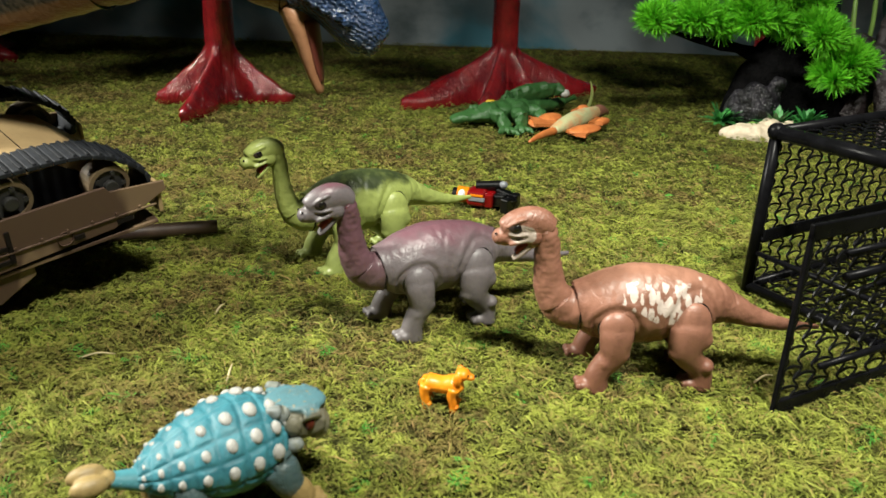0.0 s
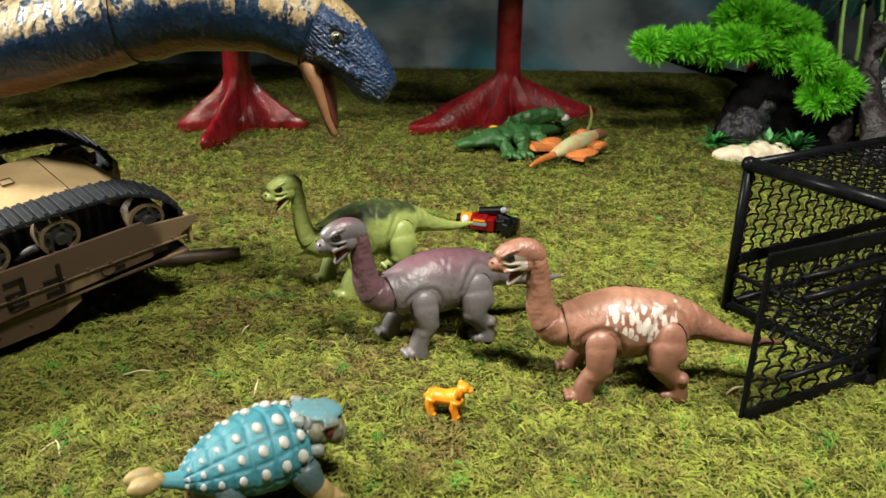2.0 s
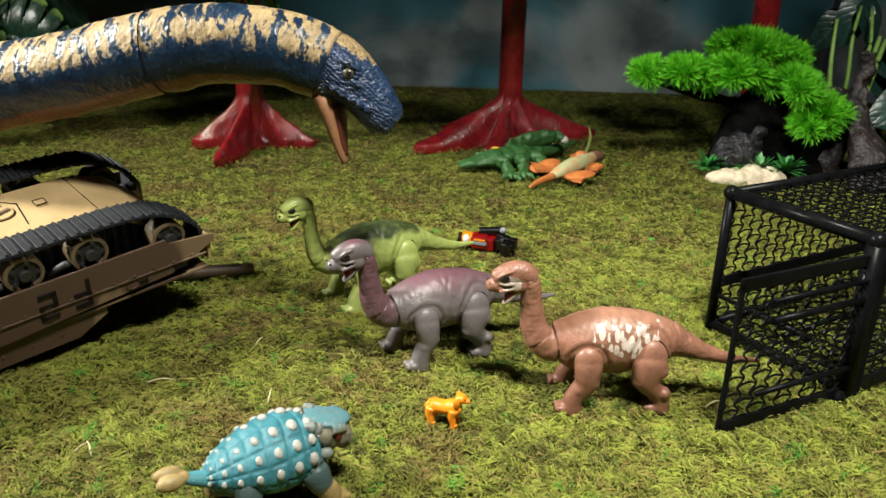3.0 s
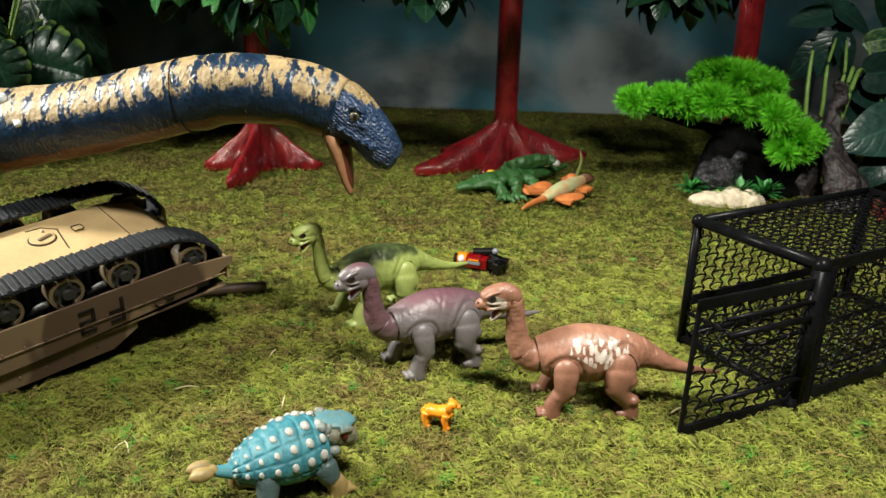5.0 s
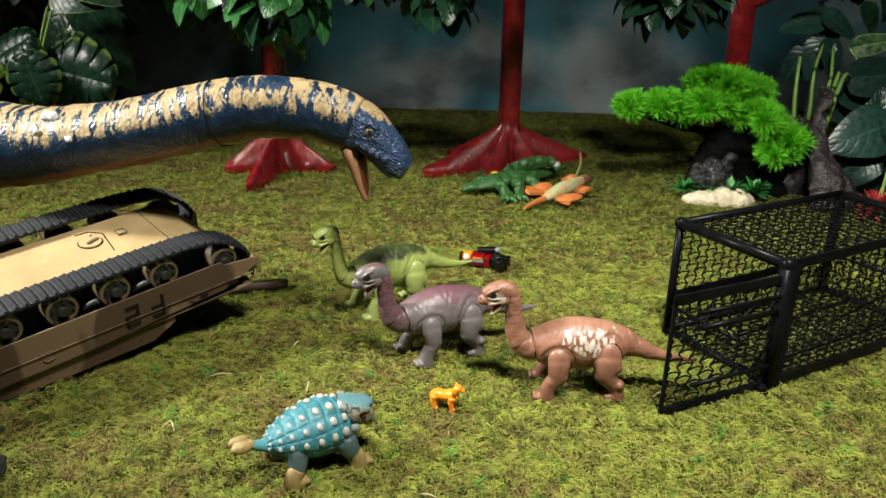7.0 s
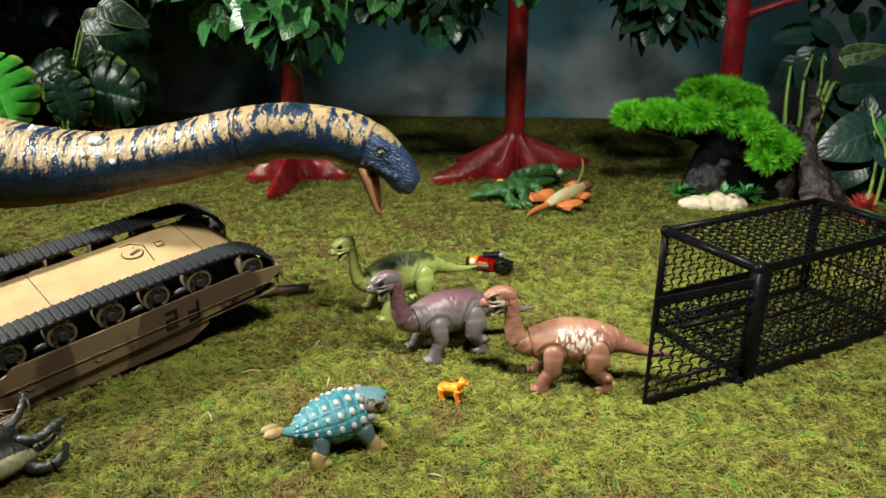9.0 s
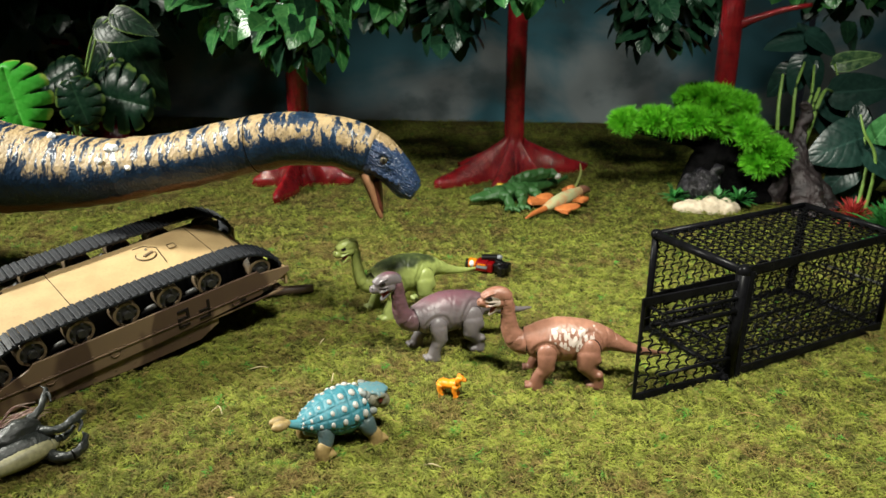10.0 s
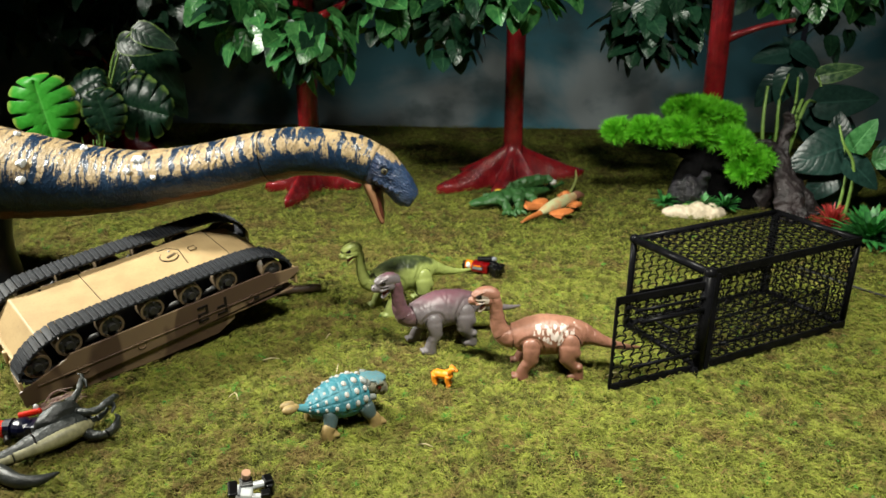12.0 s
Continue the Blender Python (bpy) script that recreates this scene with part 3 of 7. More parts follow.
def slab(name, a, b, z0, z1, thick, material, label, category):
    """An upright panel from a to b (x, y), thick on its right hand."""
    a, b = Vector((*a, 0)), Vector((*b, 0))
    d = (b - a).normalized()
    n = Vector((d.y, -d.x, 0)) * thick
    bm = bmesh.new()
    lo = [bm.verts.new(p + Vector((0, 0, z0))) for p in (a, b, b + n, a + n)]
    hi = [bm.verts.new(p + Vector((0, 0, z1))) for p in (a, b, b + n, a + n)]
    bm.faces.new(lo), bm.faces.new(hi)
    for i in range(4):
        bm.faces.new((lo[i], lo[(i + 1) % 4], hi[(i + 1) % 4], hi[i]))
    return tagged(part(name, bm, material, None, smooth=False), label, category, kind="structure")


ground()
strands("moss_strands", 600000, near_spots, 0.0066, 0.00062, 1)
strands("moss_strands", 70000, near_spots, 0.0150, 0.00055, 3)
strands("moss_strands", 280000, far_spots, 0.0070, 0.00090, 2)
slab("backdrop", (0.70, 1.925), (-1.9, 1.47), -0.01, 1.7, 0.02, SKY, "dark teal painted sky cloth with grey clouds", "backdrop")
slab("backdrop", (1.7, 1.70), (0.715, 1.923), -0.01, 1.7, 0.02, SKY, "dark teal painted sky cloth with grey clouds", "backdrop")
slab("wall_west", (-1.9, 1.45), (-1.9, -1.3), -0.01, 1.7, 0.05, PLASTER, "plain dark grey wall", "wall")
slab("wall_south", (-1.9, -1.3), (1.7, -1.3), -0.01, 1.7, 0.05, PLASTER, "plain dark grey wall", "wall")
slab("wall_east", (1.7, -1.3), (1.7, 1.68), -0.01, 1.7, 0.05, PLASTER, "plain dark grey wall", "wall")
tagged(part("ceiling", box(bmesh.new(), (-0.1, 0.3, 1.73), (3.8, 3.5, 0.05)), PLASTER, None, smooth=False), "plain dark grey ceiling", "ceiling", kind="structure")


# ---- toy animals ----
def sculpt(bm, rows, folds, rings=(), deep=0.0012, wide=0.0009, crumple=0.0003):
    """Presses skin folds into a swept body: folds are (x, z, half width, half height, tilt) ovals, rings are (x, lean) lines across it."""
    centre = spline(rows, 10)
    for v in bm.verts:
        r = centre[np.argmin(np.abs(centre[:, 0] - v.co.x) + np.abs(centre[:, 2] - v.co.z) * 0.2)]
        out = Vector((0, v.co.y - r[1], v.co.z - r[2]))
        if out.length < 1e-6:
            continue
        out.normalize()
        wob = 0.0011 * noise.noise(v.co * 120)
        dent = 0.0
        for x, z, a, b, tilt in folds:
            dx, dz = v.co.x - x, v.co.z - z
            c, q = math.cos(radians(tilt)), math.sin(radians(tilt))
            far = math.hypot((dx * c + dz * q) / a, (dz * c - dx * q) / b)
            dent -= deep * math.exp(-(((far - 1) * min(a, b) + wob) / wide) ** 2)
            dent += deep * 0.5 * math.exp(-(((far - 1.25) * min(a, b) + wob) / (2.2 * wide)) ** 2)
        for x, lean in rings:
            off = v.co.x - x - lean * (v.co.z - r[2]) + 1.6 * wob
            strong = 0.5 + 0.5 * noise.noise(Vector((x * 400, v.co.z * 60, v.co.y * 60)))
            dent -= deep * 0.75 * strong * math.exp(-(off / wide) ** 2)
        ridge = 1 - abs(noise.noise(Vector((v.co.x * 130, v.co.y * 90, v.co.z * 170))))
        dent += crumple * (ridge ** 3 - 0.4) + crumple * 0.6 * noise.noise(v.co * 420)
        v.co += out * dent
    return bm


def long_neck(m, label, body_mat, neck_mat, limb_mat, face_mat, jaw_mat, swing=(0, 0, 0, 0), slim=1.0, small=1.0):
    """A young long-necked toy dinosaur, nose along +x, with jointed legs and neck."""
    toy = thing("toy_dinosaur", m, label, "toy dinosaur", "young long-necked dinosaurs")
    rows = [(-0.109, 0, 0.0305, 0.0012, 0.0012), (-0.088, 0, 0.0315, 0.0036, 0.0038), (-0.068, 0, 0.0365, 0.0060, 0.0064), (-0.053, 0, 0.0420, 0.0092, 0.0098), (-0.041, 0, 0.0450, 0.0136, 0.0146), (-0.022, 0, 0.0446, 0.0186, 0.0206),
            (0, 0, 0.0436, 0.0205, 0.0236), (0.020, 0, 0.0420, 0.0188, 0.0204), (0.033, 0, 0.0415, 0.0148, 0.0152), (0.0358, 0, 0.0412, 0.0128, 0.0132)]
    bm = tube(bmesh.new(), rows, 88, 18)
    sculpt(bm, rows, ((-0.0265, 0.0400, 0.0132, 0.0180, 12), (0.0150, 0.0355, 0.0128, 0.0125, 0)), ((0.0235, -0.35), (0.0045, -0.5), (-0.0075, 0.35), (-0.0400, 0.3), (-0.0480, 0.2), (-0.0560, 0.2)))
    part("body", bm, body_mat, toy)
    rows = [(0.0345, 0, 0.0396, 0.0126, 0.0132), (0.0405, 0, 0.0398, 0.0117, 0.0123), (0.0465, 0, 0.0432, 0.0107, 0.0112), (0.0508, 0, 0.0500, 0.0094, 0.0099),
            (0.0534, 0, 0.0595, 0.0082, 0.0086), (0.0550, 0, 0.0710, 0.0071, 0.0075), (0.0562, 0, 0.0820, 0.0067, 0.0070), (0.0590, 0, 0.0880, 0.0064, 0.0068), (0.0640, 0, 0.0905, 0.0058, 0.0060)]
    rows = [(x, y, z, a * (1 - (1 - slim) * min(1, (i / 3))), b * (1 - (1 - slim) * min(1, (i / 3)))) for i, (x, y, z, a, b) in enumerate(rows)]
    bm = tube(bmesh.new(), rows, 44, 16)
    bm.normal_update()
    for v in bm.verts:
        up = min(max((v.co.z - 0.052) / 0.02, 0), 1)
        nape = 0.35 + 0.65 * min(max((0.0555 - v.co.x) / 0.006, 0), 1)
        v.co += v.normal * (0.00013 * up * nape * math.sin(v.co.z * 1500 + v.co.x * 500 + 5 * noise.noise(v.co * 140)) + 0.0006 * noise.noise(v.co * 160) + 0.0003 * noise.noise(v.co * 420))
    part("neck", bm, neck_mat, toy)
    part("neck_joint", disc(bmesh.new(), (0.0354, 0, 0.0402), 0.0137, 0.0007, "X", 40), EYE, toy, "dark joint line")
    # domed head that slopes to a bulb of a muzzle, with deep eye sockets and an open mouth
    pin = Matrix.Translation((0.060, 0, 0.0890)) @ Matrix.Scale(small, 4) @ Matrix.Translation((-0.060, 0, -0.0890))

    def face(name, bm, material, parent, label=""):
        bmesh.ops.transform(bm, matrix=pin, verts=bm.verts)
        return part(name, bm, material, parent, label)

    head = tube(bmesh.new(), [(0.0535, 0, 0.0880, 0.0056, 0.0052), (0.0590, 0, 0.0905, 0.0068, 0.0080), (0.0655, 0, 0.0915, 0.0076, 0.0088), (0.0720, 0, 0.0902, 0.0075, 0.0084), (0.0775, 0, 0.0878, 0.0062, 0.0072), (0.0802, 0, 0.0858, 0.0048, 0.0056)], 24, 6)
    ball(head, (0.0828, 0, 0.0822), (0.0042, 0.0053, 0.0046), 16)
    ball(head, (0.0790, 0, 0.0828), (0.0064, 0.0057, 0.0058), 14)
    ball(head, (0.0757, 0, 0.0813), (0.0070, 0.0060, 0.0040), 14)
    for y in (-1, 1):
        tube(head, [(0.0690, y * 0.0066, 0.0952, 0.0014, 0.0012), (0.0740, y * 0.0066, 0.0935, 0.0018, 0.0013), (0.0790, y * 0.0050, 0.0895, 0.0014, 0.0011)], 8, 4)
        tube(head, [(0.0680, y * 0.0070, 0.0862, 0.0014, 0.0011), (0.0740, y * 0.0063, 0.0852, 0.0013, 0.0010), (0.0790, y * 0.0046, 0.0858, 0.0010, 0.0009)], 8, 4)
        tube(head, [(0.0640, y * 0.0060, 0.0850, 0.0018, 0.0020), (0.0700, y * 0.0060, 0.0820, 0.0016, 0.0015), (0.0775, y * 0.0055, 0.0795, 0.0014, 0.0013)], 8, 4)
        ball(head, (0.0645, y * 0.0056, 0.0840), (0.0052, 0.0024, 0.0046), 10)
    head = melt(face("head", head, face_mat, toy), 0.0006, 5)
    for y in (-1, 1):
        face("eye_socket", ball(bmesh.new(), (0.0738, y * 0.0060, 0.0896), (0.0046, 0.0018, 0.0032), 16), SOCKET, head, "dark eye socket")
        face("eye", ball(bmesh.new(), (0.0738, y * 0.0066, 0.0898), (0.0027, 0.0017, 0.0024), 14), EYE, head, "glossy black eye")
        face("nostril", ball(bmesh.new(), (0.0850, y * 0.0036, 0.0850), (0.0009, 0.0009, 0.0007), 8), EYE, head)
    jaw = tube(bmesh.new(), [(0.0625, 0, 0.0815, 0.0060, 0.0034), (0.0672, 0, 0.0765, 0.0054, 0.0024), (0.0715, 0, 0.0718, 0.0045, 0.0018), (0.0742, 0, 0.0692, 0.0028, 0.0012)], 14, 4)
    face("lower_jaw", jaw, jaw_mat, toy, "open lower jaw")
    face("mouth", tube(bmesh.new(), [(0.0645, 0, 0.0822, 0.0048, 0.0030), (0.0695, 0, 0.0776, 0.0046, 0.0022), (0.0730, 0, 0.0732, 0.0034, 0.0013)], 12, 3), MOUTH, toy, "red mouth")
    for i, (front, y) in enumerate(((1, -1), (1, 1), (0, -1), (0, 1))):
        s = swing[i]
        bm = bmesh.new()
        if front:
            top = (0.0150, 0.0172, 0.0358, 0.0102, 0.0108)
            rows = [(0.0150, 0.0188, 0.0330, 0.0068, 0.0098), (0.0152 + s * 0.3, 0.0192, 0.0250, 0.0070, 0.0090), (0.0158 + s * 0.5, 0.0190, 0.0190, 0.0066, 0.0082),
                    (0.0205 + s * 0.8, 0.0186, 0.0120, 0.0060, 0.0072), (0.0238 + s, 0.0188, 0.0055, 0.0062, 0.0070), (0.0242 + s, 0.0188, -0.0035, 0.0070, 0.0080)]
            toe = 0.0296 + s
            swell = ((0.0122 + s * 0.4, 0.0205, 0.0060), (0.0205 + s * 0.7, 0.0150, 0.0052), (0.0180 + s * 0.2, 0.0275, 0.0062))
        else:
            top = (-0.0272, 0.0158, 0.0372, 0.0118, 0.0148)
            rows = [(-0.0270, 0.0172, 0.0360, 0.0076, 0.0122), (-0.0258 + s * 0.3, 0.0176, 0.0265, 0.0076, 0.0108), (-0.0275 + s * 0.5, 0.0172, 0.0195, 0.0070, 0.0086),
                    (-0.0335 + s * 0.8, 0.0160, 0.0125, 0.0060, 0.0070), (-0.0375 + s, 0.0150, 0.0070, 0.0060, 0.0068), (-0.0375 + s, 0.0146, -0.0030, 0.0068, 0.0078)]
            toe = -0.0322 + s
            swell = ((-0.0215 + s * 0.4, 0.0215, 0.0062), (-0.0385 + s * 0.8, 0.0130, 0.0050), (-0.0330, 0.0300, 0.0075))
        rows = [(rows[0][0], rows[0][1] - 0.003, rows[0][2] + 0.0085, 0.0010, 0.0015), (rows[0][0], rows[0][1] - 0.001, rows[0][2] + 0.0060, 0.0045, 0.0070)] + rows
        tube(bm, [(x, y * w, z, a, b) for x, w, z, a, b in rows], 18, 5, (0, 1, 0))
        ball(bm, (top[0], y * top[1], top[2]), (top[3], 0.0072, top[4]), 22)
        for x, z, r in swell:
            ball(bm, (x, y * (rows[4][1] + 0.0006), z), (r, 0.0058, r * 0.9), 12)
        ball(bm, (toe, y * rows[-1][1], 0.0002), (0.0056, 0.0066, 0.0044), 12)
        for j in (-1, 0, 1):
            ball(bm, (toe + 0.0046, y * rows[-1][1] + j * 0.0042, 0.0006), (0.0022, 0.0021, 0.0028), 8)
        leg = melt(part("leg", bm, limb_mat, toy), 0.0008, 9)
        part("joint", ball(bmesh.new(), (top[0], y * (top[1] - 0.0016), top[2] + 0.0002), (top[3] + 0.0006, 0.0050, top[4] + 0.0006), 28), EYE, leg, "dark joint line")
    return toy


def heading(x, y, deg, z=0.0):
    return pose(x, y, z, 0, 0, deg)


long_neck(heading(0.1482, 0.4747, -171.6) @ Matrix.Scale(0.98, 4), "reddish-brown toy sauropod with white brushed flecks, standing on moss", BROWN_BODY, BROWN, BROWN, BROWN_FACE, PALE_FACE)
long_neck(heading(0.0234, 0.5174, -147.4) @ Matrix.Scale(0.97, 4), "grey toy sauropod with a purple back, standing on moss", GREY_BODY, GREY_NECK, GREY, GREY_FACE, GREY, (0.002, -0.004, -0.007, 0.002))
long_neck(heading(-0.0476, 0.6079, -139.6), "lime-green toy sauropod with a dark back, standing on moss", GREEN_BODY, GREEN_NECK, GREEN, GREEN_NECK, GREEN, (0, 0, 0, 0), 0.78, 0.88)


def armoured(m):
    """A small armoured toy dinosaur with a studded teal shell and a tail club, snout along +x."""
    toy = thing("toy_dinosaur", m, "teal toy ankylosaur with pale studs and a tail club", "toy dinosaur")
    rows = [(-0.0400, 0, 0.0265, 0.0065, 0.0050), (-0.0300, 0, 0.0280, 0.0162, 0.0112), (-0.0120, 0, 0.0295, 0.0245, 0.0188),
            (0.0060, 0, 0.0305, 0.0265, 0.0225), (0.0210, 0, 0.0320, 0.0235, 0.0200), (0.0305, 0, 0.0335, 0.0150, 0.0140), (0.0320, 0, 0.0335, 0.010, 0.010)]
    # plates swell between the seams: seven columns of six
    seams = (-0.0400, -0.0335, -0.0260, -0.0165, -0.0055, 0.0070, 0.0185, 0.0285, 0.0330)
    fan = (-14, 24, 52, 90, 128, 156, 194)
    bm = tube(bmesh.new(), rows, 132, 16)
    centre = spline(rows, 12)
    for v in bm.verts:
        r = centre[np.argmin(abs(centre[:, 0] - v.co.x))]
        deg = math.degrees(math.atan2((v.co.z - r[2]) / r[4], v.co.y / r[3]))
        deg += 360 if deg < -90 else 0
        lean = v.co.x + 0.000045 * abs(deg - 90) - 0.001 + 0.0007 * noise.noise(v.co * 130)
        gap = min(abs(lean - s) for s in seams)
        side = min(abs(deg + 3 * noise.noise(v.co * 90) - f) for f in fan) * 0.0174 * r[3]
        near = min(gap, side)
        dent = -0.0010 * math.exp(-(near / 0.0007) ** 2) + 0.0006 * min(near / 0.003, 1)
        v.co += Vector((0, math.cos(radians(deg)), math.sin(radians(deg)))) * dent
    shell = part("shell", bm, SHELL, toy, "teal plated shell")
    stud = mesh_of("stud", ball(bmesh.new(), (0, 0, 0), (1.25, 0.95, 0.70), 12), STUD)
    for col, x in enumerate((-0.0365, -0.0298, -0.0212, -0.0110, 0.0008, 0.0128, 0.0235, 0.0300)):
        for deg in (6, 38, 70, 110, 142, 174):
            low = deg in (6, 174)
            at_x = x - 0.000045 * abs(deg - 90) + 0.001
            r = centre[np.argmin(abs(centre[:, 0] - at_x))]
            size = (0.0013, 0.0018, 0.0021, 0.0024, 0.0029, 0.0031, 0.0028, 0.0017)[col] * (1.15 if deg in (70, 110) and col in (3, 4, 5) else 1.0)
            size *= 1.3 if low and col == 6 else 1.0
            if low and col == 7:
                continue
            a = radians(deg)
            out = Vector((0, math.cos(a) / r[3], math.sin(a) / r[4])).normalized()
            at = Vector((at_x, math.cos(a) * r[3], r[2] + math.sin(a) * r[4])) + out * 0.0005
            turn = out.to_track_quat("Z", "Y").to_matrix().to_4x4()
            shared("stud", stud, shell, Matrix.Translation(at) @ turn @ pose(0, 0, 0, 0, 0, 90) @ Matrix.Diagonal((size, size, size, 1)))
    bm = tube(bmesh.new(), [(-0.036, 0, 0.0200, 0.006, 0.006), (-0.02, 0, 0.0210, 0.016, 0.012), (0.005, 0, 0.0220, 0.020, 0.0135), (0.025, 0, 0.0240, 0.016, 0.013), (0.036, 0, 0.0300, 0.010, 0.011)], 20, 4)
    melt(part("body", bm, ANK_SKIN, toy), 0.001)
    tail = tube(bmesh.new(), [(-0.034, 0, 0.0245, 0.0070, 0.0058), (-0.043, 0, 0.0280, 0.0056, 0.0046), (-0.055, 0, 0.0325, 0.0036, 0.0030)], 20, 5)
    for i in range(5):
        for y in (-2, -1, 0, 1, 2):
            a = radians(90 - y * 38)
            s = 0.0050 - i * 0.0004
            ball(tail, (-0.0385 - i * 0.0031, math.cos(a) * s, 0.0260 + i * 0.0012 + math.sin(a) * s * 0.82), (0.0015, 0.0014, 0.0010), 8)
    part("tail", tail, TEAL, toy, "ringed teal tail")
    club = ball(bmesh.new(), (-0.0605, 0.0036, 0.0348), (0.0088, 0.0046, 0.0050))
    ball(club, (-0.0605, -0.0036, 0.0332), (0.0088, 0.0050, 0.0050))
    ball(club, (-0.0530, 0, 0.0322), (0.005, 0.0048, 0.004))
    melt(part("tail_club", club, OCHRE, toy, "ochre two-lobed tail club"), 0.0006, 1)
    # head: flat shield over a wedge of a face
    t = pose(0.0275, 0, 0.0350, 0, 4, -22) @ Matrix.Scale(1.14, 4)
    bm = extruded(bmesh.new(), [(-0.004, 0.0125), (0.006, 0.0140), (0.0175, 0.0120), (0.0235, 0.0070), (0.0225, 0.0005), (0.014, -0.0030), (0.0, 0.0)], -0.0098, 0.0098, 0.002)
    ball(bm, (0.0100, 0, 0.0030), (0.0115, 0.0115, 0.0105), 16)
    ball(bm, (0.0095, 0, 0.0118), (0.0140, 0.0104, 0.0028), 16)
    ball(bm, (0.0060, 0, 0.0040), (0.0100, 0.0122, 0.0090), 16)
    ball(bm, (0.0195, 0, -0.0005), (0.0062, 0.0082, 0.0070), 14)
    for y in (-1, 1):
        tube(bm, [(0.0125, y * 0.0105, 0.0100, 0.0032, 0.0030), (0.0200, y * 0.0080, 0.0095, 0.0024, 0.0022)], 8, 2)
        ball(bm, (0.0085, y * 0.0112, 0.0050), (0.0040, 0.0030, 0.0050), 12)
    bmesh.ops.transform(bm, matrix=t, verts=bm.verts)
    head = melt(part("head", bm, ANK_HEAD, toy, "blue-grey shielded head"), 0.0008, 2)
    for y in (-1, 1):
        eye = ball(bmesh.new(), (0.0158, y * 0.0102, 0.0052), (0.0022, 0.0014, 0.0032), 12)
        bmesh.ops.transform(eye, matrix=t, verts=eye.verts)
        part("eye", eye, DARK_RED, head, "dark red eye")
        horn = ball(bmesh.new(), (0.0095, y * 0.0125, -0.0035), (0.0042, 0.0034, 0.0036), 12)
        bmesh.ops.transform(horn, matrix=t, verts=horn.verts)
        part("cheek_horn", horn, CHEEK, head, "grey cheek horn")
        horn = tube(bmesh.new(), [(0.0050, y * 0.0080, 0.0090, 0.0044, 0.0040), (0.0005, y * 0.0098, 0.0112, 0.0034, 0.0032), (-0.0030, y * 0.0108, 0.0130, 0.0014, 0.0014)], 14, 4, (0, 0, 1))
        bmesh.ops.transform(horn, matrix=t, verts=horn.verts)
        part("brow_horn", horn, CHEEK, head, "blunt grey brow horn")
    for x, fx, y, fore in ((0.020, 0.032, -1, 1), (0.021, 0.032, 1, 1), (-0.017, -0.025, -1.0, 0), (-0.016, -0.026, 1.0, 0)):
        bm = tube(bmesh.new(), [(x, y * (0.0150 if fore else 0.0125), 0.0270, 0.0060, 0.0080), (x + (fx - x) * 0.2, y * (0.0200 if fore else 0.0160), 0.0220, 0.0074, 0.0094), (x + (fx - x) * 0.45, y * (0.0222 if fore else 0.0200), 0.0140, 0.0068, 0.0082),
                                (x + (fx - x) * 0.75, y * 0.0226, 0.0085, 0.0060, 0.0068)], 14, 4)
        leg = melt(part("leg", bm, ANK_SKIN, toy, "scaly blue-grey leg"), 0.0009, 2)
        bm = tube(bmesh.new(), [(x + (fx - x) * 0.60, y * 0.0226, 0.0115, 0.0062, 0.0070), (fx - 0.001, y * 0.0232, 0.0050, 0.0068, 0.0078), (fx, y * 0.0232, -0.0035, 0.0072, 0.0085)], 14, 4)
        ball(bm, (fx + 0.0062, y * 0.0232, 0.0005), (0.0052, 0.0062, 0.0045), 12)
        for j in (-1, 0, 1):
            ball(bm, (fx + 0.0100, y * 0.0232 + j * 0.0038, 0.0000), (0.0028, 0.0020, 0.0026), 8)
        melt(part("foot", bm, OCHRE, leg, "ochre foot"), 0.0007, 2)
    return toy


armoured(heading(-0.0406, 0.328, 40.8) @ Matrix.Scale(0.872, 4))


